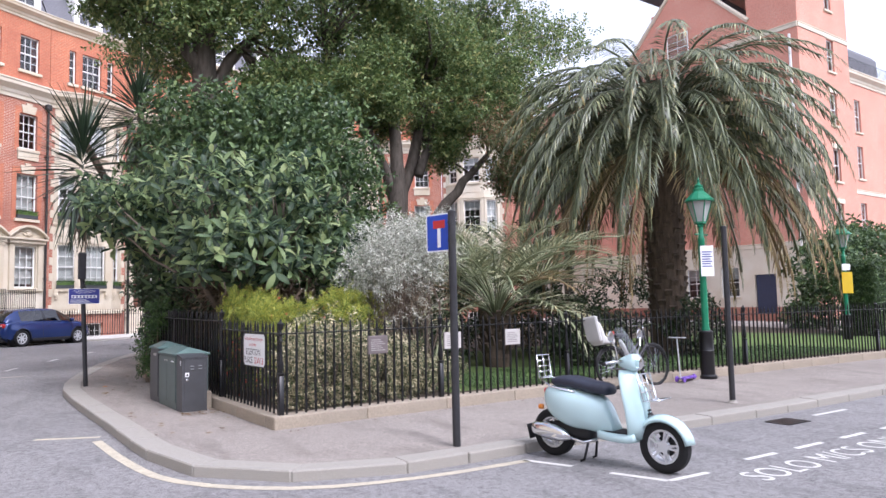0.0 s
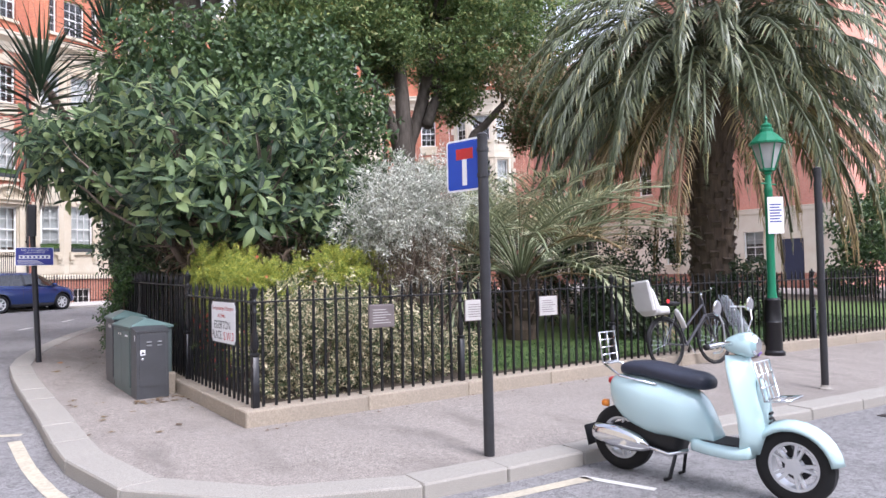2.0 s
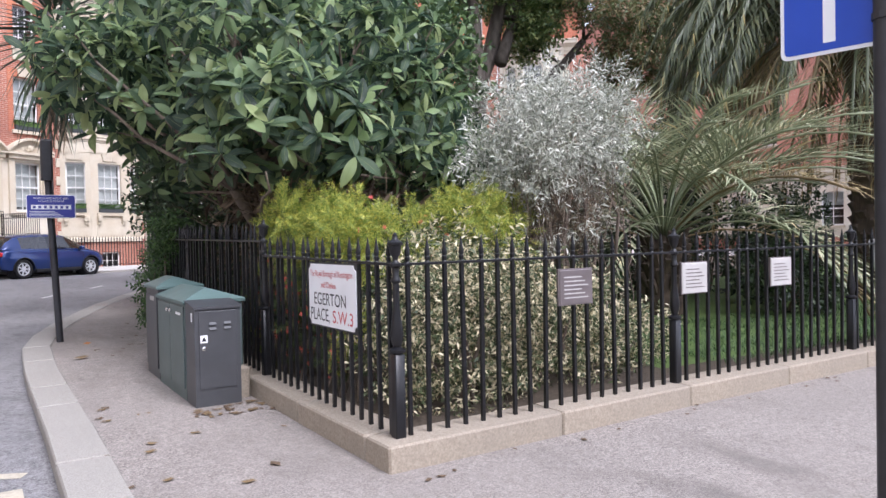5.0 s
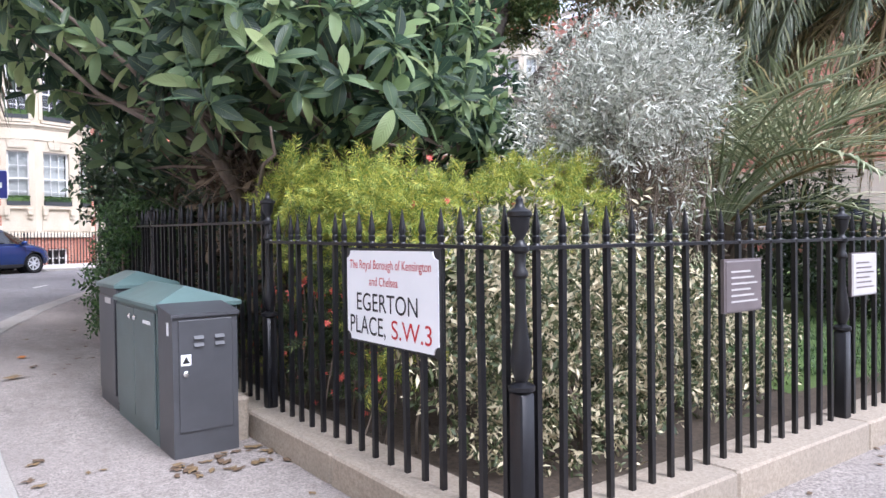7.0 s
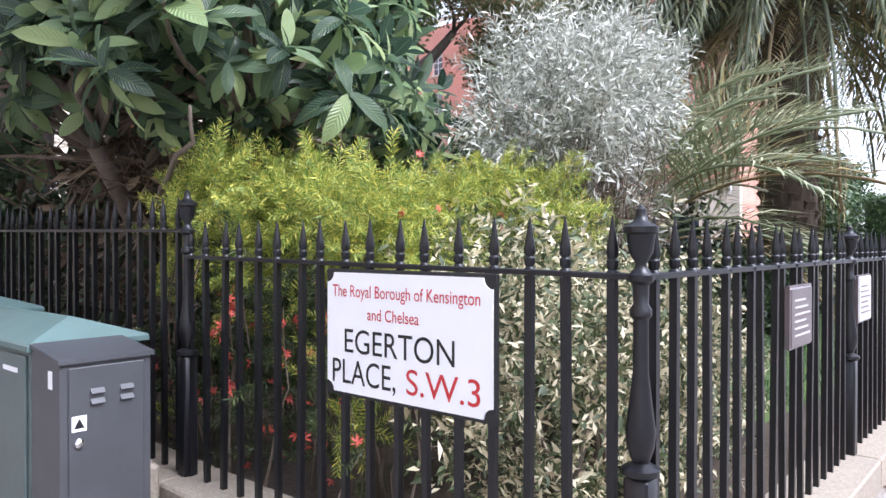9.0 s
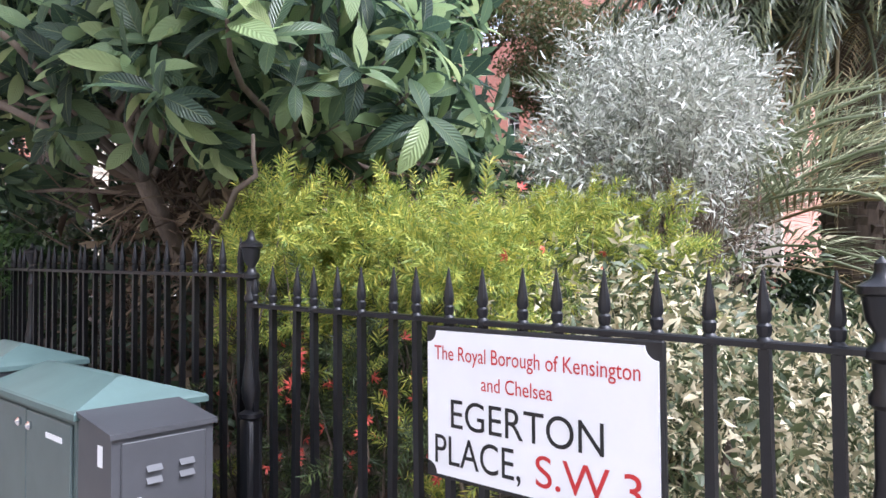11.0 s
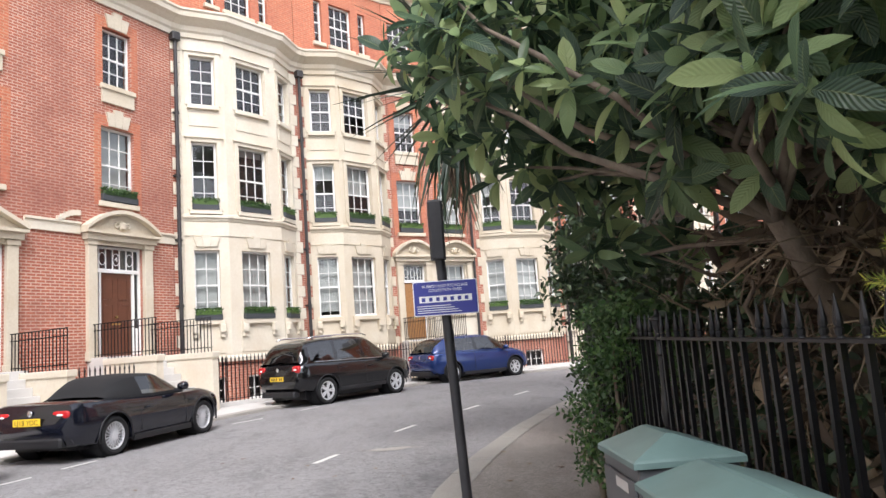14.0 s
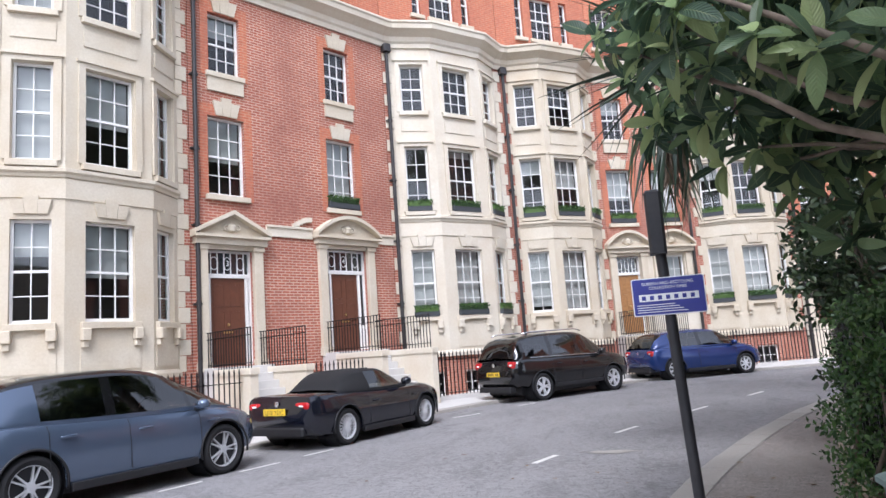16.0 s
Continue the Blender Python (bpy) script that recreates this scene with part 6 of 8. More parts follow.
def car(label, m, body, cabin, paint, roof_mat, pillars, R, axles, half, rim, rim_mat, tail, plate, plate_text="", seams=(), skirt=True, side_mat=None, chrome_line=False, rails=False):
    """A car from a body loft (x, low, belt, half width, crown) and a cabin loft (x, half belt, z belt, half roof, z roof); x runs forward."""
    t = thing("car", label, "car", m, "cars parked along the terrace")
    st = eased(body, 44)
    rings = []
    for x, zl, zb, w, cr in st:
        zm = zl + (zb - zl) * 0.55
        half_r = [(x, w * 0.8, zl), (x, w * 0.95, zl + 0.04), (x, w * 0.995, zl + (zb - zl) * 0.25), (x, w, zm), (x, w * 0.985, zb - 0.1), (x, w * 0.94, zb - 0.02), (x, w * 0.86, zb + cr * 0.35), (x, w * 0.5, zb + cr * 0.85), (x, 0, zb + cr)]
        rings.append(half_r + [(a, -b_, c) for a, b_, c in half_r[-2::-1]])
    shell = part("body", loft(rings), paint, t)
    cut_ = B()
    for ax in axles:
        cut_.lathe([(R + 0.055, -2), (R + 0.055, 2)], 28, pose(ax, 0, R, 90))
    cutter = new("arch_cutter", cut_.mesh("arch_cutter", M_DARKPLASTIC))
    cutter.matrix_world = m
    bpy.context.view_layer.update()
    carve(shell, cutter)
    me = shell.data
    me.polygons.foreach_set("use_smooth", [True] * len(me.polygons))
    me.set_sharp_from_angle(angle=radians(38))
    part("underbody", B().box(body[0][0] + 0.35, body[-1][0] - 0.35, -half * 0.72, half * 0.72, 0.17, 0.45), M_DARKPLASTIC, t)
    # cabin: glass and painted faces parted by place
    cs = eased(cabin, 56)
    glass, solid, pillar, posts = B(), B(), B(), {}
    ring2 = []
    for x, wb, zb, wr, zr in cs:
        h = zr - zb
        hr = [(x, wb, zb - 0.02), (x, wb * 0.985 + wr * 0.015, zb + 0.03 * min(1, h * 4)), (x, wb * 0.55 + wr * 0.45, zb + h * 0.5), (x, wr * 1.02, zb + h * 0.86), (x, wr * 0.93, zb + h * 0.97), (x, wr * 0.6, zr), (x, 0, zr + 0.015)]
        ring2.append(hr + [(a, -b_, c) for a, b_, c in hr[-2::-1]])
    k = len(ring2[0])
    x_ws, x_rw, bars = pillars
    for i in range(len(ring2) - 1):
        xm = (ring2[i][0][0] + ring2[i + 1][0][0]) / 2
        for j in range(k - 1):
            side = j in (1, 2, k - 4, k - 3)
            lower = j in (0, k - 2)
            if side:
                g = not any(a < xm < c for a, c in bars)
            elif lower:
                g = False
            else:
                g = (xm > x_ws or xm < x_rw)
            q = [ring2[i][j], ring2[i][j + 1], ring2[i + 1][j + 1], ring2[i + 1][j]]
            rear = xm < bars[0][1]
            if side and not g and not rear:
                which = next(n for n, (a, c) in enumerate(bars) if a < xm < c)
                posts.setdefault((which, j < k / 2), B()).add(q, [(0, 1, 2, 3)])
            else:
                (glass if g else pillar if side or lower else solid).add(q, [(0, 1, 2, 3)])
    for nm, b, mat in (("roof", solid, roof_mat), ("rear_pillar", pillar, roof_mat if roof_mat is M_HOOD else paint), *(("door_pillar", b, M_CARBLACK) for b in posts.values()), ("window_glass", glass, M_CARGLASS)):
        if not b.v:
            continue
        ob = part(nm, b, mat, t)
        bmx = bmesh.new()
        bmx.from_mesh(ob.data)
        bmesh.ops.remove_doubles(bmx, verts=bmx.verts, dist=0.0005)
        bmesh.ops.recalc_face_normals(bmx, faces=bmx.faces)
        bmx.to_mesh(ob.data)
        bmx.free()
        ob.data.polygons.foreach_set("use_smooth", [True] * len(ob.data.polygons))
    ty, rm = tyre_mesh(R, R * 0.7, 0.21).mesh("tyre", M_RUBBER, True), rim.mesh("rim", rim_mat)
    for ax in axles:
        for s in (-1, 1):
            w = part("wheel", ty, None, t, m=pose(ax, s * (half - 0.12), R, 0, 0, 0 if s < 0 else 180))
            part("rim", rm, None, w)
            # dark disc added behind the spokes, as the shade in their gaps
            part("brake_disc", B().lathe([(0.0, -0.01), (R * 0.66, -0.01), (R * 0.66, 0.03), (0.0, 0.03)], 24, Matrix.Rotation(radians(90), 4, "X"), False), M_DARKPLASTIC, w)
            part("arch_liner", B().lathe([(R + 0.05, -0.1), (R + 0.05, 0.28)], 24, pose(ax, s * (half - 0.16), R, 90 * s), False), M_DARKPLASTIC, t)
    for x, y, z, sx, sy, sz, mat in tail:
        for s in (-1, 1):
            part("tail_light", oval_loft([(x - sx, s * y, z, sy * 0.5, sz * 0.5), (x - sx * 0.7, s * y, z, sy, sz), (x + sx, s * y, z, sy * 1.05, sz)], 16, 4), mat, t, "red tail light cluster", smooth="all")
            part("reversing_light", oval_loft([(x - sx - 0.008, s * y, z, sy * 0.3, sz * 0.22), (x - sx * 0.6, s * (y + 0.01), z, sy * 0.6, sz * 0.3)], 12, 4), M_SIGNW, t, smooth="all")
    if cabin[3][4] > 1.3:
        for sx_ in (0.0, -0.95):
            for s in (-1, 1):
                seat = part("car_seat", oval_loft([(sx_ - 0.1, s * 0.36, 0.72, 0.2, 0.12), (sx_ + 0.2, s * 0.36, 0.68, 0.24, 0.12)], 12, 4), M_DARKPLASTIC, t, smooth="all")
                part("seat_back", B().bevel_box(sx_ - 0.3, sx_ - 0.16, s * 0.36 - 0.23, s * 0.36 + 0.23, 0.7, 1.2, 0.05), M_DARKPLASTIC, t)
                part("headrest", B().bevel_box(sx_ - 0.31, sx_ - 0.21, s * 0.36 - 0.12, s * 0.36 + 0.12, 1.24, 1.4, 0.04), M_DARKPLASTIC, t)
        part("steering_wheel", B().lathe([(0.19, 0.0), (0.175, 0.015), (0.16, 0.0), (0.175, -0.015), (0.19, 0.0)], 20, pose(x_ws + 0.08, -0.36, 1.0, 0, -65), False), M_DARKPLASTIC, t)
    px, pz = plate
    p = part("number_plate", B().bevel_box(0, 0.52, -0.012, 0.0, 0, 0.111, 0.003), M_YELLOW, t, "yellow rear number plate", m=pose(px, 0.26, pz, 0, 0, -90))
    if plate_text:
        part("lettering", lettering(plate_text, 0.44, 0.075, M_BLACK), None, p, m=pose(0.04, -0.0135, 0.018))
    else:
        for i in range(7):
            if i != 4:
                part("character_bar", B().box(0.05 + i * 0.062, 0.09 + i * 0.062, -0.0145, -0.0125, 0.02, 0.09), M_BLACK, p)
    for s in (-1, 1):
        for ax in axles:
            part("arch_lip", B().tube([(ax + (R + 0.058) * math.cos(radians(a)), s * (half - 0.004), R + (R + 0.058) * math.sin(radians(a))) for a in range(-12, 193, 12)], 0.016, 6), M_DARKPLASTIC if skirt else paint, t, smooth="all")
        x0 = cabin[-1][0] - (cabin[-1][0] - x_ws) * 0.55
        part("door_mirror", oval_loft([(x0 - 0.08, s * (half + 0.09), cabin[-1][2] + 0.08, 0.07, 0.055), (x0, s * (half + 0.1), cabin[-1][2] + 0.085, 0.1, 0.075), (x0 + 0.09, s * (half + 0.09), cabin[-1][2] + 0.08, 0.05, 0.05)], 14), side_mat or paint, t, smooth="all")
        part("mirror_arm", B().box(x0 - 0.02, x0 + 0.05, *sorted((s * (half - 0.1), s * (half + 0.05))), cabin[-1][2] + 0.0, cabin[-1][2] + 0.04), M_DARKPLASTIC, t)
        part("sill_trim", B().bevel_box(axles[0] + R + 0.1, axles[1] - R - 0.1, *sorted((s * (half - 0.08), s * (half + 0.004))), body[len(body) // 2][1] - 0.02, body[len(body) // 2][1] + 0.07, 0.01), M_DARKPLASTIC, t)
        for x in seams:
            r = min(st, key=lambda q: abs(q[0] - x))
            zl, zb, w = r[1], r[2], r[3]
            part("door_seam", B().tube([(x, s * w * 0.998, zl + 0.1), (x - 0.01, s * (w + 0.0005), zl + (zb - zl) * 0.55), (x - 0.02, s * w * 0.988, zb - 0.1), (x - 0.03, s * w * 0.945, zb - 0.025)], 0.005, 4), M_DARKPLASTIC, t)
            h = part("door_handle", oval_loft([(x + 0.1, s * (w + 0.012), zb - 0.17, 0.01, 0.012), (x + 0.2, s * (w + 0.022), zb - 0.165, 0.014, 0.018), (x + 0.3, s * (w + 0.012), zb - 0.16, 0.01, 0.012)], 10), side_mat or paint, t, smooth="all")
        if chrome_line:
            part("window_trim", B().tube([(x_rw + 0.1, s * (half * 0.935), cabin[2][2] + 0.015), (cabin[-1][0] - 0.25, s * (half * 0.945), cabin[-1][2] + 0.02)], 0.01, 6), M_CHROME, t)
        if rails:
            part("roof_rail", B().tube([(x_rw + 0.1, s * cabin[3][3] * 0.92, cabin[3][4] + 0.0), (x_rw + 0.3, s * cabin[3][3] * 0.92, cabin[3][4] + 0.045), (x_ws - 0.15, s * cabin[3][3] * 0.92, cabin[3][4] + 0.055), (x_ws + 0.05, s * cabin[3][3] * 0.9, cabin[3][4] + 0.0)], 0.016, 8), M_CHROME, t, smooth="all")
    part("rear_bumper_trim", B().bevel_box(body[0][0] - 0.005, body[0][0] + 0.2, -half * 0.7, half * 0.7, 0.26, 0.4, 0.03), M_DARKPLASTIC, t)
    part("rear_badge", B().lathe([(0.0, 0.006), (0.045, 0.004), (0.05, 0)], 18, pose(body[0][0] + 0.03, 0, body[2][2] - 0.12, 0, -90)), M_CHROME, t)
    return t


M_CARGLASS = clear_glass("tinted_car_glass", (0.13, 0.15, 0.155), 2.1)
M_LENS = painted("red_lens", (0.45, 0.012, 0.015), 0.15, 0, 0.05, 0.0, coat=0.8)
M_GREYBLUE = painted("grey_blue_metallic", (0.1, 0.135, 0.2), 0.24, 0.55, 0.04, 0.0, 2, coat=1.0)
M_NAVYBLACK = painted("deep_blue_black_metallic", (0.006, 0.007, 0.013), 0.12, 0.1, 0.05, 0.0, 2, coat=0.6)
M_CARBLACK = painted("black_car_paint", (0.006, 0.006, 0.007), 0.1, 0.0, 0.05, 0.0, 2, coat=0.5)
M_CARBLUE = painted("royal_blue_metallic", (0.014, 0.035, 0.14), 0.2, 0.3, 0.05, 0.0, 2, coat=0.5)
M_HOOD = painted("black_fabric_hood", (0.008, 0.008, 0.009), 0.9, 0, 0.2, 0.1, 30)


def parked(rear, front, half):
    """The pose of a car from where its offside wheels stand; x forward from the middle."""
    a, c = Vector(rear), Vector(front)
    d = (c - a).normalized()
    mid = (a + c) / 2 + Vector((-d.y, d.x)) * (half - 0.05)
    z0, z1 = rise(*(mid - d * 1.3)), rise(*(mid + d * 1.3))
    return Matrix.LocRotScale((mid.x, mid.y, (z0 + z1) / 2), Euler((0, -math.atan2(z1 - z0, 2.6), math.atan2(d.y, d.x))), None)


# electric hatchback
car("grey-blue electric hatchback with black roof and star alloys", parked((-4.56, 15.64), (-3.73, 18.28), 0.9),
    [(-2.05, 0.45, 0.75, 0.62, 0.02), (-2.0, 0.34, 0.93, 0.74, 0.03), (-1.85, 0.26, 1.0, 0.84, 0.03), (-1.4, 0.24, 1.02, 0.9, 0.02), (-0.3, 0.24, 0.98, 0.905, 0.02), (0.8, 0.24, 0.95, 0.905, 0.02), (1.4, 0.25, 0.92, 0.9, 0.05), (1.85, 0.27, 0.82, 0.83, 0.06), (2.1, 0.32, 0.7, 0.68, 0.04), (2.2, 0.42, 0.6, 0.5, 0.02)],
    [(-1.98, 0.7, 1.0, 0.6, 1.04), (-1.75, 0.78, 1.02, 0.6, 1.32), (-1.35, 0.82, 1.02, 0.62, 1.5), (-0.5, 0.84, 0.99, 0.64, 1.57), (0.35, 0.84, 0.97, 0.63, 1.53), (1.0, 0.82, 0.96, 0.6, 1.28), (1.62, 0.78, 0.93, 0.62, 0.96)],
    M_GREYBLUE, M_CARBLACK, (0.42, -1.42, ((-2.1, -1.15), (-0.32, -0.22), (0.85, 0.93), (1.35, 2))), 0.345, (-1.25, 1.385), 0.905, rim_mesh(0.255, 0.2, 5, True, 0.04, 0.026), painted("two_tone_alloy", (0.6, 0.61, 0.63), 0.3, 0.5),
    [(-1.98, 0.62, 0.88, 0.05, 0.14, 0.07, M_LENS)], (-2.03, 0.62), seams=(-1.05, -0.05, 1.0), side_mat=M_GREYBLUE)
# small roadster with its hood up
car("dark blue-black roadster with fabric hood up and multi-spoke alloys", parked((-2.88, 20.72), (-2.17, 22.92), 0.87),
    [(-2.02, 0.42, 0.62, 0.58, 0.02), (-1.96, 0.3, 0.84, 0.74, 0.03), (-1.75, 0.22, 0.9, 0.83, 0.03), (-1.2, 0.19, 0.88, 0.868, 0.02), (-0.3, 0.19, 0.84, 0.85, 0.02), (0.7, 0.19, 0.84, 0.862, 0.03), (1.2, 0.2, 0.83, 0.865, 0.05), (1.65, 0.22, 0.72, 0.79, 0.06), (1.9, 0.28, 0.62, 0.62, 0.04), (2.02, 0.38, 0.52, 0.44, 0.02)],
    [(-1.15, 0.62, 0.9, 0.5, 0.93), (-0.95, 0.68, 0.9, 0.5, 1.1), (-0.65, 0.73, 0.88, 0.55, 1.22), (-0.2, 0.76, 0.86, 0.58, 1.25), (0.15, 0.76, 0.86, 0.58, 1.2), (0.7, 0.74, 0.87, 0.62, 0.9)],
    M_NAVYBLACK, M_HOOD, (0.18, -3, ((-2, -0.42), (0.42, 1))), 0.31, (-1.155, 1.155), 0.868, rim_mesh(0.225, 0.2, 10, True, 0.1, 0.018), M_ALLOY,
    [(-1.93, 0.56, 0.74, 0.05, 0.15, 0.06, M_LENS)], (-2.04, 0.6), "LJ18 YDC", seams=(-0.55, 0.62))
# compact off-roader
car("black compact sport utility car with silver roof rails", parked((-0.38, 27.37), (1.2, 29.3), 0.9),
    [(-2.2, 0.5, 0.8, 0.66, 0.02), (-2.12, 0.42, 1.0, 0.8, 0.03), (-1.95, 0.36, 1.06, 0.88, 0.03), (-1.3, 0.32, 1.06, 0.905, 0.02), (0, 0.32, 1.03, 0.905, 0.02), (0.9, 0.32, 1.02, 0.905, 0.03), (1.5, 0.33, 0.99, 0.89, 0.06), (1.95, 0.36, 0.86, 0.8, 0.05), (2.2, 0.46, 0.7, 0.6, 0.02)],
    [(-2.08, 0.8, 1.06, 0.66, 1.1), (-1.92, 0.82, 1.07, 0.66, 1.45), (-1.6, 0.84, 1.07, 0.66, 1.62), (-0.5, 0.85, 1.05, 0.67, 1.68), (0.3, 0.85, 1.05, 0.66, 1.64), (0.8, 0.84, 1.04, 0.63, 1.42), (1.3, 0.8, 1.02, 0.64, 1.05)],
    M_CARBLACK, M_CARBLACK, (0.4, -1.75, ((-2.2, -1.75), (-0.95, -0.85), (0.02, 0.12), (1.0, 2))), 0.34, (-1.3, 1.3), 0.905, rim_mesh(0.235, 0.2, 5, True, 0.08, 0.05), M_ALLOY,
    [(-2.1, 0.66, 0.93, 0.06, 0.13, 0.09, M_LENS)], (-2.19, 0.66), seams=(-0.9, 0.1, 1.0), chrome_line=True, rails=True)
# blue hatchback
car("royal blue three-door hatchback parked by the kerb", parked((2.95, 32.0), (5.15, 33.42), 0.88),
    [(-2.05, 0.48, 0.7, 0.62, 0.02), (-1.98, 0.36, 0.9, 0.76, 0.03), (-1.8, 0.27, 0.96, 0.85, 0.02), (-1.2, 0.24, 0.96, 0.88, 0.02), (0, 0.24, 0.93, 0.88, 0.02), (0.9, 0.24, 0.92, 0.88, 0.03), (1.4, 0.25, 0.9, 0.865, 0.06), (1.85, 0.28, 0.76, 0.78, 0.05), (2.08, 0.36, 0.62, 0.58, 0.02)],
    [(-1.95, 0.74, 0.96, 0.6, 1.0), (-1.75, 0.78, 0.97, 0.6, 1.26), (-1.4, 0.8, 0.97, 0.6, 1.42), (-0.4, 0.82, 0.95, 0.62, 1.48), (0.35, 0.82, 0.94, 0.61, 1.44), (0.9, 0.8, 0.93, 0.58, 1.2), (1.38, 0.77, 0.92, 0.6, 0.94)],
    M_CARBLUE, M_CARBLUE, (0.4, -1.5, ((-2.1, -1.35), (-0.4, -0.28), (0.95, 2))), 0.32, (-1.29, 1.29), 0.88, rim_mesh(0.215, 0.19, 7, False, 0.1, 0.055), M_ALLOY,
    [(-1.96, 0.62, 0.82, 0.05, 0.14, 0.08, M_LENS)], (-2.03, 0.5), seams=(-0.4, 0.98))


# ---- road markings ----
def painted_line(name, label, line, w, z=0.004, mat=None):
    b = B()
    a, c = shifted(line, -w / 2), shifted(line, w / 2)
    n = len(line)
    b.v = [(x, y, rise(x, y) + z) for x, y in a] + [(x, y, rise(x, y) + z) for x, y in c]
    b.f = [(n + i, n + i + 1, i + 1, i) for i in range(n - 1)]
    return single(name, b, mat or M_ROADPAINT, label, "road marking", group="worn white road markings", kind="structure")


CORNER_LINE = smooth_line([(5.15, 5.63), (3.88, 5.78), (2.74, 6.21), (1.97, 7.06), (1.74, 8.15), (1.7, 9.6)], 0.35)
painted_line("edge_line", "worn cream line round the corner kerb", CORNER_LINE, 0.11, mat=M_CREAMLINE)
painted_line("edge_line", "worn cream crossbar at the line's end", [(1.1, 10.2), (1.78, 9.85)], 0.1, mat=M_CREAMLINE)
for p, q in (((5.13, 5.69), (5.31, 5.14)), ((5.38, 4.71), (5.54, 4.16)), ((5.54, 4.16), (6.08, 4.11)), ((6.84, 4.18), (7.36, 4.14)), ((7.73, 4.12), (8.25, 4.09)), ((8.67, 4.07), (9.19, 4.04)), ((9.60, 4.02), (10.34, 3.97)), ((10.02, 5.06), (10.86, 5.01))):
    painted_line("bay_line", "worn white parking bay line", [p, q], 0.07)
for p, q in (((0.66, 18.38), (0.88, 18.97)), ((1.58, 20.88), (1.9, 21.6)), ((2.85, 23.45), (3.2, 24.15)), ((4.18, 25.9), (4.58, 26.66)), ((0.05, 14.2), (0.12, 15.2))):
    painted_line("centre_dash", "short white centre line dash", [p, q], 0.09)
for p, q in (((-3.93, 17.14), (-3.72, 17.75)), ((-3.55, 18.4), (-3.3, 19.1)), ((-3.18, 19.65), (-2.95, 20.26)), ((-1.98, 24.2), (-1.5, 24.9)), ((-0.9, 26.2), (-0.55, 26.8))):
    painted_line("bay_line", "worn white parking bay line", [p, q], 0.06)
solo = lettering("SOLO M/CS ONLY", 3.23, 0.35, M_ROADPAINT)
single("road_lettering", solo, M_ROADPAINT, "worn white parking bay words on asphalt", "road marking", pose(6.2, 3.57, rise(6, 3.6) + 0.005, -90, 0, -2), kind="structure")
patch = B()
rnd = random.Random(3)
k = 22
patch.v = [(1.65 + math.cos(i * 6.2832 / k) * 0.42 * rnd.uniform(0.3, 1.2), 19.1 + math.sin(i * 6.2832 / k) * 0.16 * rnd.uniform(0.3, 1.2), rise(1, 19.1) + 0.006) for i in range(k)]
patch.f = [tuple(range(k))]
single("paint_splash", patch, M_KERB, "pale worn patch spilled on the road", "road stain", kind="structure")
grate = B().box(-0.25, 0.25, -0.18, 0.18, 0.0, 0.008)
single("drain_cover", grate, M_IRON, "dark iron drain cover beside the kerb", "drain cover", pose(9.3, 5.05, rise(9.3, 5.05), 0, 0, -4))


def fallen_leaves():
    rnd = random.Random(77)
    v = [(0.0, 0, 0.004), (0.03, 0.02, 0.012), (0.07, 0.025, 0.006), (0.1, 0, 0.012), (0.06, -0.022, 0.004), (0.03, -0.02, 0.014)]
    mats = [painted("fallen_leaf_ochre", (0.2, 0.135, 0.065), 0.7), painted("fallen_leaf_brown", (0.13, 0.085, 0.05), 0.8), painted("fallen_leaf_orange", (0.5, 0.17, 0.03), 0.7)]
    meshes = [B().add(v, [(0, 1, 2, 3, 4, 5)]).mesh("fallen_leaf", q) for q in mats]
    spots = [(2.75, 14.6, 2, 1.6), (2.62, 13.5, 0, 2.0), (2.7, 13.9, 1, 1.2)]
    for _ in range(46):
        y = rnd.choice((rnd.uniform(8.6, 11), rnd.uniform(11, 18), rnd.uniform(13, 22)))
        x = rnd.uniform(2.2, 3.4) if y < 17 else rnd.uniform(-2.5, 3.4)
        spots.append((x, y, rnd.randint(0, 1), rnd.uniform(0.5, 1.0)))
    for _ in range(16):
        spots.append((rnd.uniform(3.2, 8), 8.22 + rnd.uniform(-0.12, 0.05), 1, rnd.uniform(0.4, 0.8)))
    for _ in range(40):
        spots.append((2.98 + rnd.uniform(-0.1, 0.5), 10.36 + rnd.uniform(-0.25, 0.08), rnd.randint(0, 1), rnd.uniform(0.4, 0.9)))
    for x, y, k, s in spots:
        up = PAVE_UP if (x > 1.97 + max(0, y - 13.6) * 0.2) else 0.0
        ob = single("fallen_leaf", meshes[k], None, "small dry fallen leaf on the ground", "leaf", group="fallen leaves")
        ob.matrix_basis = Matrix.LocRotScale((x, y, rise(x, y) + up + 0.003), Euler((0, 0, rnd.uniform(0, 6.3))), (s, s, s))


fallen_leaves()

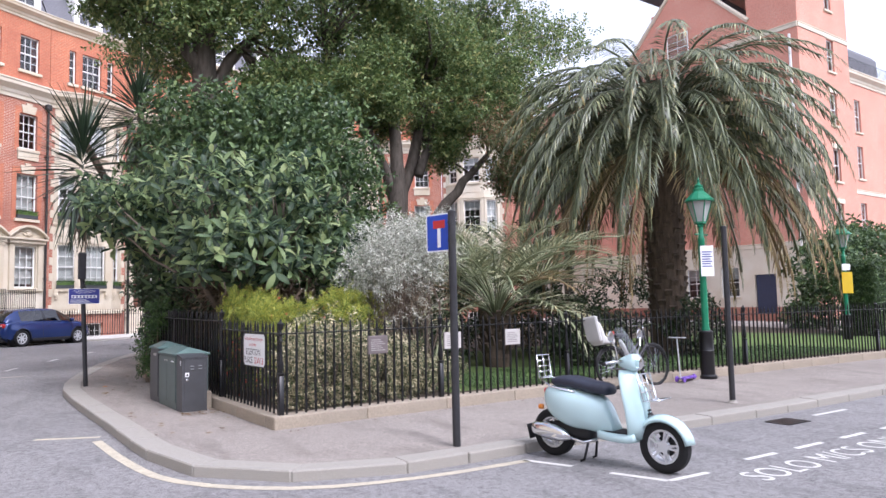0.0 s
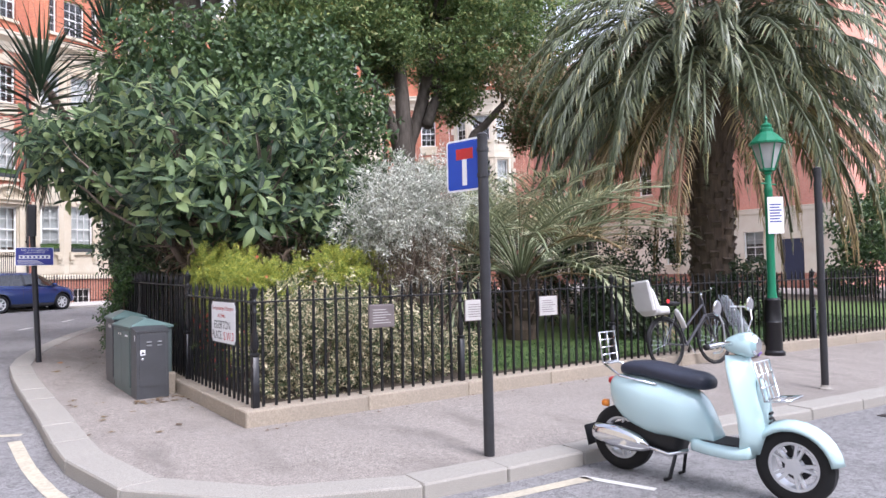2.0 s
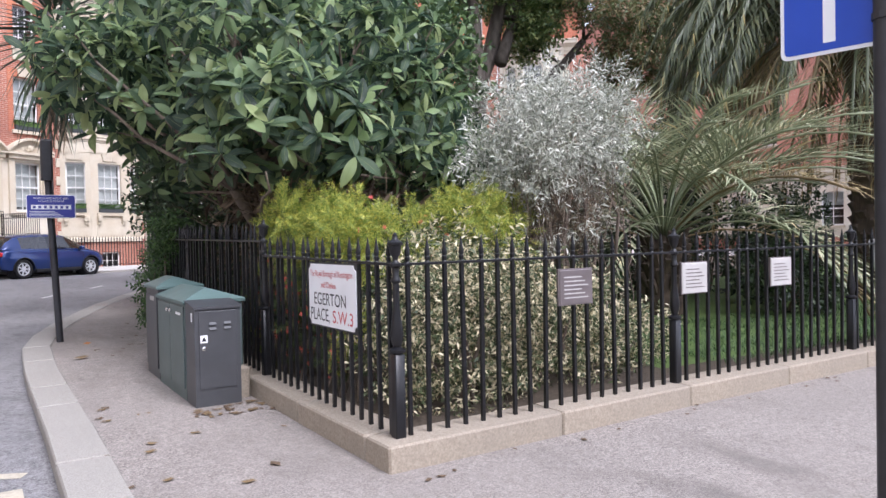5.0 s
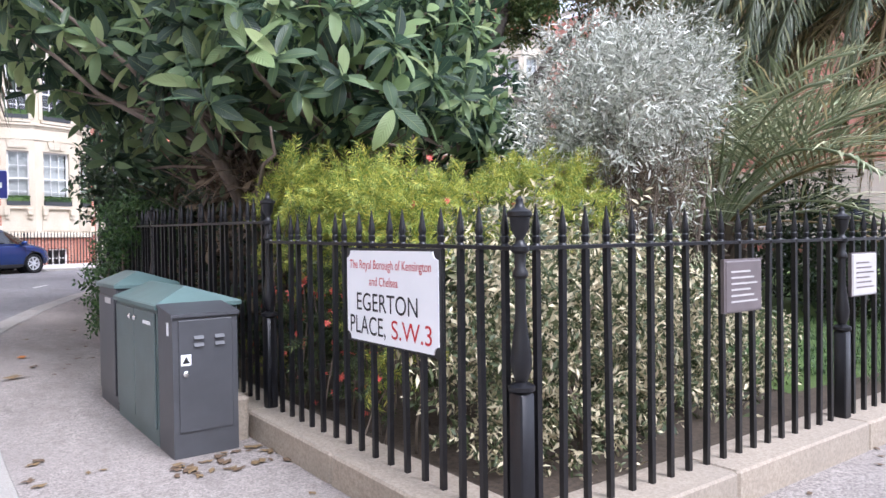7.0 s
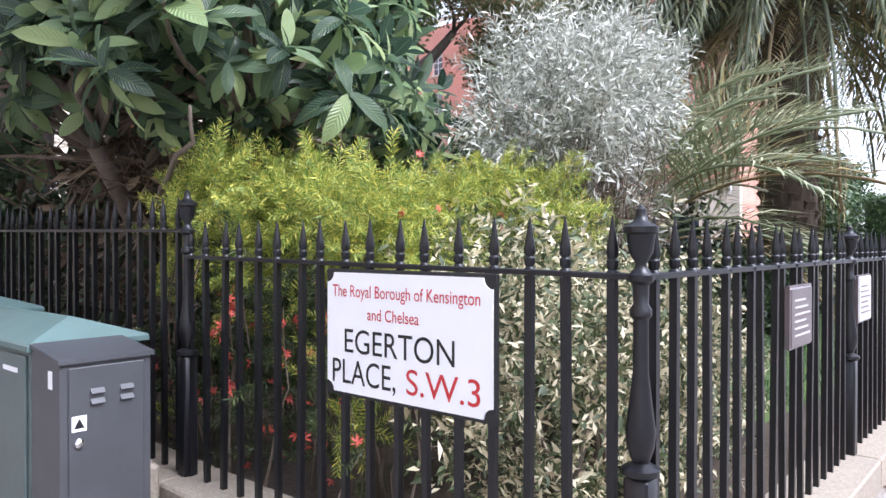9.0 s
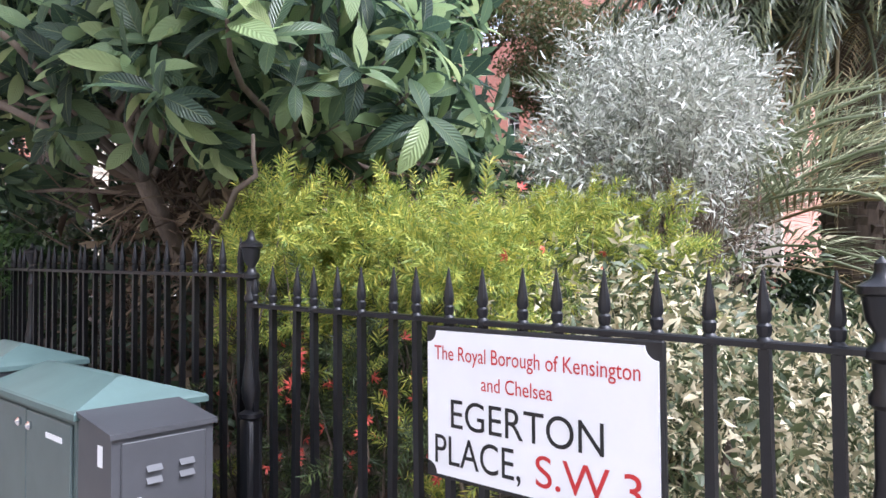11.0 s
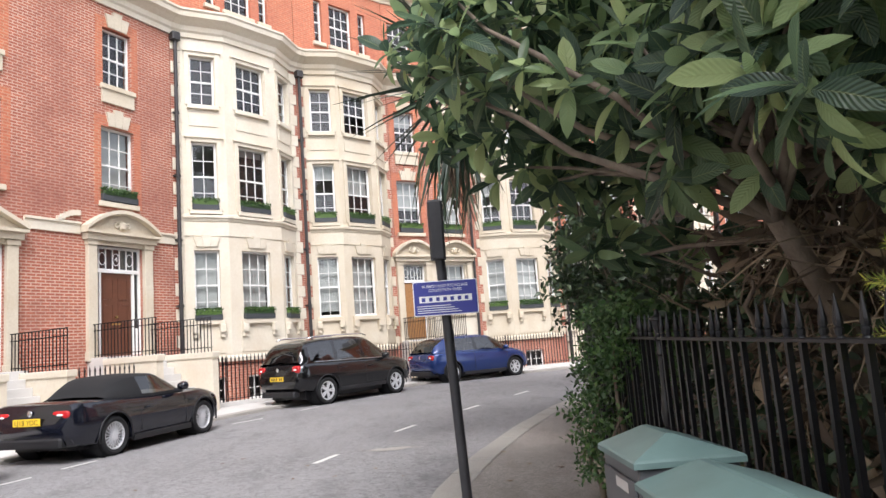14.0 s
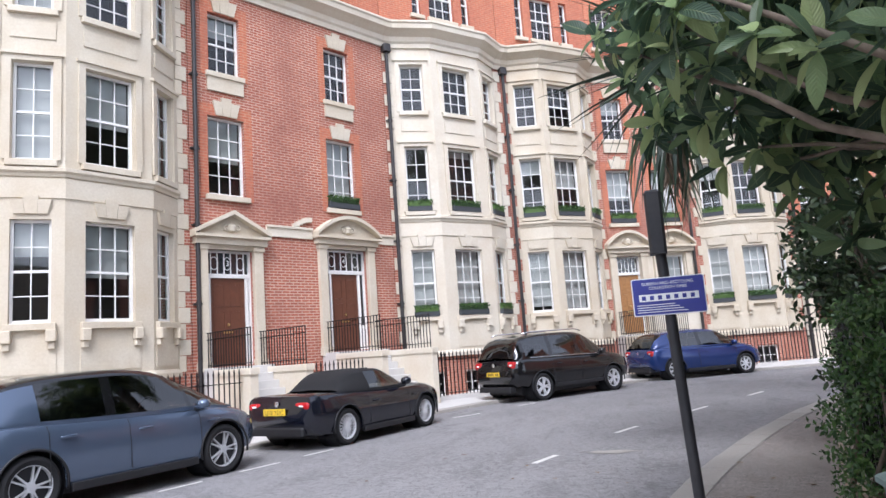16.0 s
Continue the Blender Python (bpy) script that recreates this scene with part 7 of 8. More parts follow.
# ---- planting ----
class Cloud:
    """Many small leaves gathered from templates into one mesh with a UV map (u along the leaf, v across)."""

    def __init__(self):
        self.V, self.F, self.U, self.n = [], [], [], 0

    def add(self, tpl, m):
        v, f, u = tpl
        a = np.array(m)
        self.V.append(v @ a[:3, :3].T + a[:3, 3])
        self.F.append(f + self.n)
        self.U.append(u)
        self.n += len(v)

    def mesh(self, name, mat, smooth=True):
        v, f, u = np.concatenate(self.V), np.concatenate(self.F), np.concatenate(self.U)
        me = bpy.data.meshes.new(name)
        me.vertices.add(len(v))
        me.vertices.foreach_set("co", v.astype(np.float32).ravel())
        me.loops.add(f.size)
        me.loops.foreach_set("vertex_index", f.astype(np.int32).ravel())
        me.polygons.add(len(f))
        me.polygons.foreach_set("loop_start", np.arange(0, f.size, 4, dtype=np.int32))
        me.polygons.foreach_set("use_smooth", np.full(len(f), smooth))
        me.update(calc_edges=True)
        layer = me.uv_layers.new(name="UVMap")
        layer.data.foreach_set("uv", u[f.ravel()].astype(np.float32).ravel())
        me.materials.append(mat)
        me.validate()
        return me


def leaf_tpl(L, W, n=5, fold=0.25, droop=0.3, blunt=0.5, twist=0.0):
    """A leaf along +x: midrib and two margins, folded up along the rib and drooping to the tip."""
    v, u = [], []
    for i in range(n + 1):
        t = i / n
        w = W / 2 * math.sin(math.pi * min(1, t ** blunt)) ** (0.8 if blunt < 1 else 0.62) if 0 < t < 1 else W * 0.03
        x, z = L * t * (1 - 0.15 * droop * t), -L * droop * t * t
        for s in (-1, 0, 1):
            v.append((x, s * w, z + abs(s) * w * fold + s * twist * w * t))
            u.append((t, 0.5 + 0.5 * s))
    f = [(i * 3 + k, i * 3 + k + 1, i * 3 + k + 4, i * 3 + k + 3) for i in range(n) for k in (0, 1)]
    return np.array(v), np.array(f), np.array(u)


def join_tpl(parts):
    V, F, U, n = [], [], [], 0
    for (v, f, u), m in parts:
        a = np.array(m)
        V.append(v @ a[:3, :3].T + a[:3, 3])
        F.append(f + n)
        U.append(u)
        n += len(v)
    return np.concatenate(V), np.concatenate(F), np.concatenate(U)


def turned(p, x_axis, roll=0.0, s=1.0):
    """A pose at p whose x axis points along x_axis and whose z axis leans upward."""
    x = Vector(x_axis).normalized()
    up = Vector((0, 0, 1)) if abs(x.z) < 0.95 else Vector((1, 0, 0))
    y = up.cross(x).normalized()
    z = x.cross(y)
    r = Matrix((x, y, z)).transposed().to_4x4() @ Matrix.Rotation(roll, 4, "X")
    return Matrix.Translation(p) @ r @ Matrix.Scale(s, 4)


def rand_dir(rnd, up=0.0):
    while True:
        d = Vector((rnd.uniform(-1, 1), rnd.uniform(-1, 1), rnd.uniform(-1, 1) + up))
        if 0.05 < d.length < 1.5:
            return d.normalized()


def bark(name, a, b_):
    m = Mat(name, 0.9)
    n = m.noise(9, 6, (1, 1, 0.25))
    m.color(m.ramp(n, [(0.3, a), (0.7, b_)]))
    return m.bump(n, 0.8, 0.03).m


def ribbed_leaf():
    """Large leathery leaves: pale midrib, sunken herringbone veins, glossy dark face."""
    m = Mat("loquat_leaf", 0.27, 0, "UV")
    base = m.ramp(m.island(), [(0.0, (0.025, 0.047, 0.033)), (0.34, (0.065, 0.11, 0.07)), (0.55, (0.14, 0.21, 0.115)), (0.76, (0.31, 0.43, 0.2)), (1.0, (0.46, 0.54, 0.25))])
    sep = m.n.new("ShaderNodeSeparateXYZ")
    m.l.new(m.co, sep.inputs[0])

    def op(kind, a, b_=0.0):
        n = m.n.new("ShaderNodeMath")
        n.operation = kind
        for s, v in zip(n.inputs, (a, b_)):
            if isinstance(v, (int, float)):
                s.default_value = v
            else:
                m.l.new(v, s)
        return n.outputs[0]
    across = op("ABSOLUTE", op("SUBTRACT", sep.outputs[1], 0.5))
    vein = op("SINE", op("SUBTRACT", op("MULTIPLY", sep.outputs[0], 75.0), op("MULTIPLY", across, 34.0)))
    rib = op("LESS_THAN", across, 0.03)
    col = m.mix(op("MULTIPLY", op("POWER", op("MAXIMUM", vein, 0.0), 5.0), 0.3), base, (0.2, 0.28, 0.12))
    m.color(m.mix(op("MULTIPLY", rib, 0.6), col, (0.3, 0.36, 0.16)))
    m.bump(vein, 0.45, 0.006)
    tr, mx = m.n.new("ShaderNodeBsdfTranslucent"), m.n.new("ShaderNodeMixShader")
    m.l.new(base, tr.inputs["Color"])
    mx.inputs[0].default_value = 0.48
    m.l.new(m.b.outputs[0], mx.inputs[1]), m.l.new(tr.outputs[0], mx.inputs[2])
    m.l.new(mx.outputs[0], m.n["Material Output"].inputs["Surface"])
    return m.m


M_LOQUAT = ribbed_leaf()
M_LOQBARK = bark("loquat_bark", (0.09, 0.065, 0.05), (0.2, 0.16, 0.12))
M_TREEBARK = bark("tree_bark", (0.05, 0.04, 0.032), (0.12, 0.1, 0.08))
M_TREELEAF = leafy("tree_leaves", [(0.0, (0.065, 0.11, 0.04)), (0.5, (0.13, 0.195, 0.065)), (0.85, (0.24, 0.3, 0.11)), (1.0, (0.3, 0.27, 0.1))], 0.5, trans=0.32)
M_SHRUB = leafy("shrub_leaves", [(0.0, (0.03, 0.06, 0.026)), (0.6, (0.07, 0.12, 0.045)), (1.0, (0.15, 0.21, 0.075))], 0.45)
# Evergreen leaves, darkened further for the shade in the hollow under the loquat.
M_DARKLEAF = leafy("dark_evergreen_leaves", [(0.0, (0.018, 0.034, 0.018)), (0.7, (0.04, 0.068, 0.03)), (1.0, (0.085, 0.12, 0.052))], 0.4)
M_IVY = leafy("hedge_leaves", [(0.0, (0.028, 0.065, 0.02)), (0.6, (0.058, 0.125, 0.036)), (1.0, (0.12, 0.2, 0.06))], 0.45)
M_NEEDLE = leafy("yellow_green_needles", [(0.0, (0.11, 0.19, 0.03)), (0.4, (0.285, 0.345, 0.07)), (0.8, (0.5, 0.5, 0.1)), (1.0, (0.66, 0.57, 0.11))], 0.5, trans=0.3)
# Darker copy of the needles: the shade inside the shrub put into the colour.
M_NEEDLESHADE = leafy("shaded_green_needles", [(0.0, (0.018, 0.03, 0.012)), (0.6, (0.045, 0.068, 0.022)), (1.0, (0.1, 0.13, 0.035))], 0.55, trans=0.1)
M_FLOWER = leafy("coral_red_flowers", [(0.0, (0.5, 0.06, 0.05)), (1.0, (0.7, 0.14, 0.1))], 0.5)
M_EUON = leafy("variegated_leaves", [(0.0, (0.045, 0.065, 0.03)), (0.5, (0.13, 0.155, 0.07)), (0.62, (0.57, 0.49, 0.33)), (1.0, (0.78, 0.69, 0.5))], 0.5)
M_OLIVE = leafy("silver_leaves", [(0.0, (0.16, 0.175, 0.14)), (0.45, (0.42, 0.42, 0.37)), (1.0, (0.8, 0.79, 0.73))], 0.4)
M_TWIG = leafy("dry_brown_twigs", [(0.0, (0.06, 0.04, 0.03)), (0.7, (0.17, 0.12, 0.085)), (1.0, (0.27, 0.2, 0.14))], 0.8, trans=0.0)
M_BUTIA = leafy("grey_green_palm", [(0.0, (0.13, 0.155, 0.09)), (0.5, (0.36, 0.39, 0.25)), (0.9, (0.62, 0.6, 0.42)), (1.0, (0.66, 0.52, 0.3))], 0.45)
M_PHOENIX = leafy("date_palm_leaflets", [(0.0, (0.075, 0.09, 0.055)), (0.55, (0.175, 0.195, 0.115)), (0.9, (0.32, 0.32, 0.18)), (1.0, (0.42, 0.32, 0.13))], 0.33)
M_DRYPALM = leafy("dry_palm_leaflets", [(0.0, (0.156, 0.108, 0.060)), (0.6, (0.312, 0.228, 0.120)), (1.0, (0.480, 0.372, 0.180))], 0.6)
M_CORDY = leafy("cordyline_blades", [(0.0, (0.016, 0.029, 0.018)), (0.7, (0.039, 0.065, 0.036)), (1.0, (0.091, 0.111, 0.058))], 0.4)
M_PALMTRUNK = bark("palm_trunk", (0.05, 0.036, 0.028), (0.16, 0.115, 0.08))


def limb(b, p, q, r0, r1, rnd, wob=0.12, n=7):
    """A bent tapering limb from p to q; returns its points."""
    p, q = Vector(p), Vector(q)
    L = (q - p).length
    pts = []
    o = Vector((0, 0, 0))
    for i in range(n + 1):
        t = i / n
        if 0 < i < n:
            o += Vector((rnd.gauss(0, 1), rnd.gauss(0, 1), rnd.gauss(0, 0.6))) * wob * L / n
        pts.append(p.lerp(q, t) + o * math.sin(math.pi * min(t * 1.1, 1)))
    b.tube(pts, [r0 + (r1 - r0) * i / n for i in range(n + 1)], 8)
    return pts


def shell_point(rnd, c, r, inner=0.75, low=-0.5):
    """A point in the outer layer of an ellipsoid, and the way outward."""
    while True:
        d = rand_dir(rnd)
        if d.z > low:
            k = rnd.uniform(inner, 1.0)
            lump = 1.0 + 0.3 * noise.noise(Vector((d.x * 2.6 + c[0], d.y * 2.6 + c[1], d.z * 2.6)))
            return Vector(c) + Vector((d.x * r[0], d.y * r[1], d.z * r[2])) * k * lump, d


def loquat(seed=4):
    rnd = random.Random(seed)
    t = thing("loquat_tree", "spreading loquat with large ribbed glossy leaves behind railings", "tree")
    wood = B()
    base = Vector((4.9, 12.9, 0.25))
    trunks = [limb(wood, base + Vector((dx, dy, 0)), (x, y, z), 0.1, 0.05, rnd, 0.25) for dx, dy, x, y, z in
              ((0, 0, 4.3, 12.3, 2.2), (0.15, 0.1, 5.2, 12.6, 2.4), (-0.1, 0.15, 3.8, 12.1, 1.95), (0.1, -0.1, 4.6, 11.6, 2.1))]
    leaves = [leaf_tpl(0.245, 0.09, 7, 0.22, d, 1.1, w) for d, w in ((0.1, 0.1), (0.28, -0.1), (0.5, 0.15), (0.75, 0.0))]

    def rosette(kind):
        ps = []
        n = rnd.randint(8, 12)
        for i in range(n):
            a = i * 2.4 + rnd.uniform(-0.3, 0.3)
            lift = (0.95 - 0.16 * i) if kind == "up" else rnd.uniform(-0.75, 0.35)
            lift = max(-0.55, lift + rnd.uniform(-0.15, 0.15))
            ps.append((leaves[min(3, max(0, int((1 - lift) * 2)))], turned((0, 0, -0.008 * i), (math.cos(a) * math.cos(lift), math.sin(a) * math.cos(lift), math.sin(lift)), rnd.uniform(-0.3, 0.3), rnd.uniform(0.62, 1.12))))
        return join_tpl(ps)
    ups, hangs = [rosette("up") for _ in range(6)], [rosette("hang") for _ in range(4)]
    crown = Cloud()
    tips = []
    # the first lobe is an inner fill added to block skylight from the hollow
    for c, r, n, low, inner in (((4.8, 13.1, 2.75), (1.9, 1.9, 1.3), 200, -0.3, 0.15), ((4.6, 12.9, 2.95), (2.3, 2.3, 1.8), 400, -0.62, 0.68), ((3.2, 13.4, 3.05), (1.35, 1.2, 0.75), 110, -0.7, 0.68), ((4.1, 11.1, 2.45), (0.95, 0.7, 0.75), 75, -0.6, 0.68),
                         ((6.0, 12.4, 2.6), (1.3, 1.0, 1.0), 90, -0.7, 0.68), ((3.2, 14.3, 3.4), (1.4, 1.5, 1.0), 90, -0.5, 0.68), ((3.8, 11.7, 2.65), (0.55, 0.7, 0.4), 40, -0.6, 0.68)):
        for _ in range(n):
            p, d = shell_point(rnd, c, r, inner, low)
            if p.x < 1.55 or p.z < 1.72 or p.z < 2.42 + (3.3 - p.x) * 0.85 and p.x < 3.3:
                continue
            up = (d + Vector((0, 0, 0.8))).normalized()
            m = Matrix.Translation(p) @ Vector((0, 0, 1)).rotation_difference(up).to_matrix().to_4x4() @ Matrix.Rotation(rnd.uniform(0, 6.3), 4, "Z") @ Matrix.Scale(rnd.uniform(0.8, 1.15), 4)
            crown.add(rnd.choice(ups if p.z > 2.3 or rnd.random() < 0.45 else hangs), m)
            if rnd.random() < (0.2 if p.x > 3.4 else 0.07):
                tips.append((p, up))
    for p, up in tips:
        tr = rnd.choice(trunks)
        a = min((q for w in trunks for q in w[3:]), key=lambda q: (q - p).length)
        limb(wood, a, p - up * 0.02, 0.026, 0.009, rnd, 0.2, 5)
    dead = Cloud()
    curl = [leaf_tpl(0.2, 0.05, 3, 0.6, 0.5, 0.8), leaf_tpl(0.45, 0.008, 3, 0.5, 0.3, 1.0), leaf_tpl(0.3, 0.012, 3, 0.5, -0.4, 1.0)]
    for c, r, n in (((4.3, 12.3, 1.95), (1.3, 1.1, 0.55), 1000), ((4.0, 12.6, 1.2), (0.7, 1.2, 0.7), 800), ((5.2, 11.8, 1.9), (0.9, 0.5, 0.4), 260), ((4.6, 13.2, 1.7), (0.8, 1.4, 0.7), 900)):
        for _ in range(n):
            p, d = shell_point(rnd, c, r, 0.2, -1)
            if p.x < 3.95:
                continue
            dead.add(rnd.choice(curl), turned(p, rand_dir(rnd, -0.25), rnd.uniform(-2, 2), rnd.uniform(0.7, 1.3)))
    for _ in range(16):
        a = Vector((rnd.uniform(3.7, 5.4), rnd.uniform(11.5, 13.2), rnd.uniform(1.3, 2.1)))
        limb(wood, a, a + Vector((rnd.uniform(-0.9, 0.5), rnd.uniform(-0.9, 0.5), rnd.uniform(-0.2, 0.7))), 0.022, 0.008, rnd, 0.35, 7)
    part("trunk", wood, M_LOQBARK, t, smooth="all")
    part("crown", crown.mesh("crown", M_LOQUAT), None, t)
    tagged(part("dead_leaf", dead.mesh("dead_leaf", M_TWIG), None, t, "dry brown leaves and twigs"), kind="stuff")
    return t


loquat()


def leaf_mass(name, label, category, blobs, tpl, mat, seed, out=0.5, size=(0.7, 1.2), inner=0.55, extra=(), low=-0.95, west=None):
    """A shrub as a crown of single leaves over ellipsoid lobes, with stems at its foot."""
    rnd = random.Random(seed)
    t = thing(name, label, category)
    cl = Cloud()
    wood = B()
    for c, r, n in blobs:
        for _ in range(n):
            p, d = shell_point(rnd, c, r, inner, low)
            if west and p.x < west:
                continue
            w = (rand_dir(rnd) + d * out + Vector((0, 0, 0.25))).normalized()
            if west and p.x + w.x * 0.3 < west:
                w.x = abs(w.x)
            cl.add(rnd.choice(tpl), turned(p, w, rnd.uniform(-1.2, 1.2), rnd.uniform(*size)))
        g = rise(c[0], c[1]) + 0.18
        thin = 0.25 if max(r) < 0.3 else 1.0
        for k in range(4 if thin == 1.0 else 1):
            limb(wood, (c[0] + rnd.uniform(-0.15, 0.15), c[1] + rnd.uniform(-0.15, 0.15), min(g, c[2] - r[2])), Vector(c) + Vector((rnd.uniform(-0.5, 0.5) * r[0], rnd.uniform(-0.5, 0.5) * r[1], rnd.uniform(-0.2, 0.5) * r[2])), 0.03 * thin, 0.008 * thin, rnd, 0.2, 5)
    tagged(part("stem", wood, M_LOQBARK, t, smooth="all"), kind="stuff")
    part("foliage", cl.mesh("foliage", mat), None, t)
    for nm, tpl2, mat2, blobs2, sz in extra:
        c2 = Cloud()
        for c, r, n in blobs2:
            for _ in range(n):
                p, d = shell_point(rnd, c, r, 0.3, -1)
                if west and p.x < west:
                    continue
                c2.add(rnd.choice(tpl2), turned(p, rand_dir(rnd, 0.3), rnd.uniform(-3, 3), rnd.uniform(*sz)))
        tagged(part(nm, c2.mesh(nm, mat2), None, t), kind="stuff")
    return t


def sprig(rnd, n, L, leaf, spread=0.9, stem=0.25):
    """A twig along +x set with leaves all round."""
    ps = []
    for i in range(n):
        x = stem * (0.1 + 0.9 * i / n)
        a = i * 2.4
        d = (spread * 0.75, math.cos(a), math.sin(a))
        ps.append((leaf, turned((x, 0, 0), d, rnd.uniform(-1, 1), rnd.uniform(0.75, 1.1))))
    return join_tpl(ps)


RND = random.Random(11)
needle = leaf_tpl(0.044, 0.0065, 2, 0.1, 0.1, 0.8)
shoots = [sprig(RND, 64, 0.05, needle, 1.0, 0.21) for _ in range(4)]
flower = join_tpl([(leaf_tpl(0.03, 0.01, 2, 0.3, 0.9), turned((0, 0, 0), (math.cos(i), math.sin(i), 0.3 + 0.2 * (i % 3)))) for i in range(11)])
plumes = []
for c, r, n in (((4.95, 10.3, 1.2), (1.2, 0.7, 0.5), 40), ((4.15, 10.2, 1.12), (0.4, 0.5, 0.46), 13), ((5.8, 10.6, 1.3), (0.8, 0.5, 0.42), 15), ((4.1, 11.05, 1.4), (0.4, 0.5, 0.38), 20)):
    plumes += [tuple(shell_point(RND, c, r, 0.78, -0.25)[0]) for _ in range(n)]
plumes = [q for q in plumes if q[2] > 1.22 + 0.12 * (q[0] > 4.3)]
low_plumes = [(3.86, RND.uniform(9.3, 11.6), RND.uniform(0.45, 1.15)) for _ in range(11)]
leaf_mass("grevillea", "feathery yellow-green shrub with coral red flowers by railings", "shrub",
          [(q, (0.1, 0.1, 0.16), 24) for q in plumes] + [(q, (0.07, 0.1, 0.12), 7) for q in low_plumes],
          shoots, M_NEEDLE, 5, 1.7, (0.75, 1.25), 0.3, west=3.64,
          # inner shoots coloured dark, as the shade between the plumes
          extra=[("inner_foliage", shoots, M_NEEDLESHADE, [((4.95, 10.35, 1.1), (1.15, 0.62, 0.52), 420), ((4.15, 10.7, 1.0), (0.42, 0.75, 0.6), 190), ((3.95, 10.5, 0.6), (0.3, 1.0, 0.4), 110)], (0.8, 1.2)),
                 ("flower", [flower], M_FLOWER, [((3.82, 10.4, 0.8), (0.2, 1.1, 0.55), 80), ((4.6, 10.0, 1.4), (0.9, 0.6, 0.45), 14)], (0.6, 1.0))])
small = leaf_tpl(0.055, 0.018, 2, 0.25, 0.35, 0.75)
eu = [sprig(RND, 11, 0.04, small, 0.5, 0.13) for _ in range(4)]
leaf_mass("euonymus_bush", "variegated cream and green bush pressed against the railings", "shrub",
          [((4.55, 9.15, 0.7), (0.85, 0.5, 0.72), 1150), ((5.6, 9.35, 0.62), (0.8, 0.55, 0.6), 850), ((4.9, 9.7, 0.95), (0.9, 0.45, 0.6), 500), ((6.6, 9.5, 0.42), (0.7, 0.5, 0.35), 380)],
          eu, M_EUON, 6, 0.9, (0.75, 1.25), 0.4)
narrow = leaf_tpl(0.075, 0.015, 2, 0.15, 0.2, 0.8)
ol = [sprig(RND, 12, 0.05, narrow, 1.3, 0.24) for _ in range(4)]
bare = [join_tpl([(leaf_tpl(0.24, 0.006, 2, 0.5, 0.3, 1.0), turned((0, 0, 0), (1, 0.5 * math.cos(i), 0.5 * math.sin(i)))) for i in (0.3, 2.2, 4.4)])]
sprays = [tuple(shell_point(RND, c, r, 0.8, -0.45)[0]) for c, r, n in (((6.5, 10.3, 2.25), (0.85, 0.75, 0.72), 40), ((7.2, 10.5, 2.55), (0.62, 0.55, 0.55), 16)) for _ in range(n)]
leaf_mass("olive_bush", "rounded silver-grey olive bush with bare brown lower twigs", "shrub",
          [(q, (0.17, 0.17, 0.2), 24) for q in sprays] + [((6.55, 10.35, 2.3), (0.78, 0.7, 0.62), 420), ((7.15, 10.5, 2.5), (0.5, 0.45, 0.45), 140), ((6.5, 10.35, 1.65), (0.7, 0.65, 0.45), 130)],
          ol, M_OLIVE, 7, 1.3, (0.75, 1.25), 0.35, extra=[("bare_twig", bare, M_TWIG, [((6.5, 10.3, 1.65), (0.72, 0.66, 0.55), 900)], (0.7, 1.3))])
broad = leaf_tpl(0.11, 0.05, 3, 0.2, 0.3, 0.7)
br = [sprig(RND, 9, 0.1, broad, 0.5, 0.25) for _ in range(3)]
# Leaf mass added to darken the hollow; its shade is partly in the colour.
leaf_mass("hollow_undergrowth", "dark leaf mass filling the shaded hollow beneath the loquat", "shrub",
          [((4.75, 13.3, 1.0), (1.1, 1.7, 0.95), 420), ((5.9, 12.3, 1.05), (1.1, 0.8, 1.0), 320), ((5.2, 14.6, 1.4), (1.2, 1.3, 1.2), 260), ((6.6, 11.6, 0.8), (0.8, 0.6, 0.7), 190)],
          br, M_DARKLEAF, 8, 0.6, (0.8, 1.3), 0.4)
leaf_mass("privet_hedge", "bright green privet spilling over the tall railings", "shrub",
          [((3.88, 14.7, 1.45), (0.36, 0.95, 0.3), 330), ((3.64, 14.9, 0.75), (0.24, 0.5, 0.62), 260), ((4.15, 16.0, 1.2), (0.4, 0.8, 0.7), 340)],
          [sprig(RND, 10, 0.05, leaf_tpl(0.05, 0.026, 2, 0.2, 0.2, 0.7), 0.5, 0.18)], M_IVY, 9, 0.8, (0.8, 1.3), 0.45)
leaf_mass("camellia_bush", "tall dark camellia bush beside the street railings", "shrub",
          [((4.45, 17.6, 2.3), (0.72, 0.9, 0.85), 420), ((4.9, 18.6, 1.6), (0.7, 0.9, 1.3), 330)], br, M_DARKLEAF, 10, 0.6, (0.8, 1.2), 0.45)
leaf_mass("laurel_shrub", "tall leafy green shrub behind the loquat", "shrub",
          [((5.5, 16.6, 5.7), (1.8, 1.3, 1.4), 600), ((7.8, 16.5, 5.7), (1.9, 1.3, 1.5), 600), ((6.3, 16.2, 4.6), (2.2, 1.6, 1.9), 800), ((8.0, 15.6, 4.2), (1.6, 1.2, 1.6), 560), ((5.0, 17.5, 4.8), (1.4, 1.3, 1.7), 480), ((7.2, 14.6, 2.4), (1.6, 1.2, 1.6), 420)], br, M_SHRUB, 12, 0.6, (1.1, 1.8), 0.5)
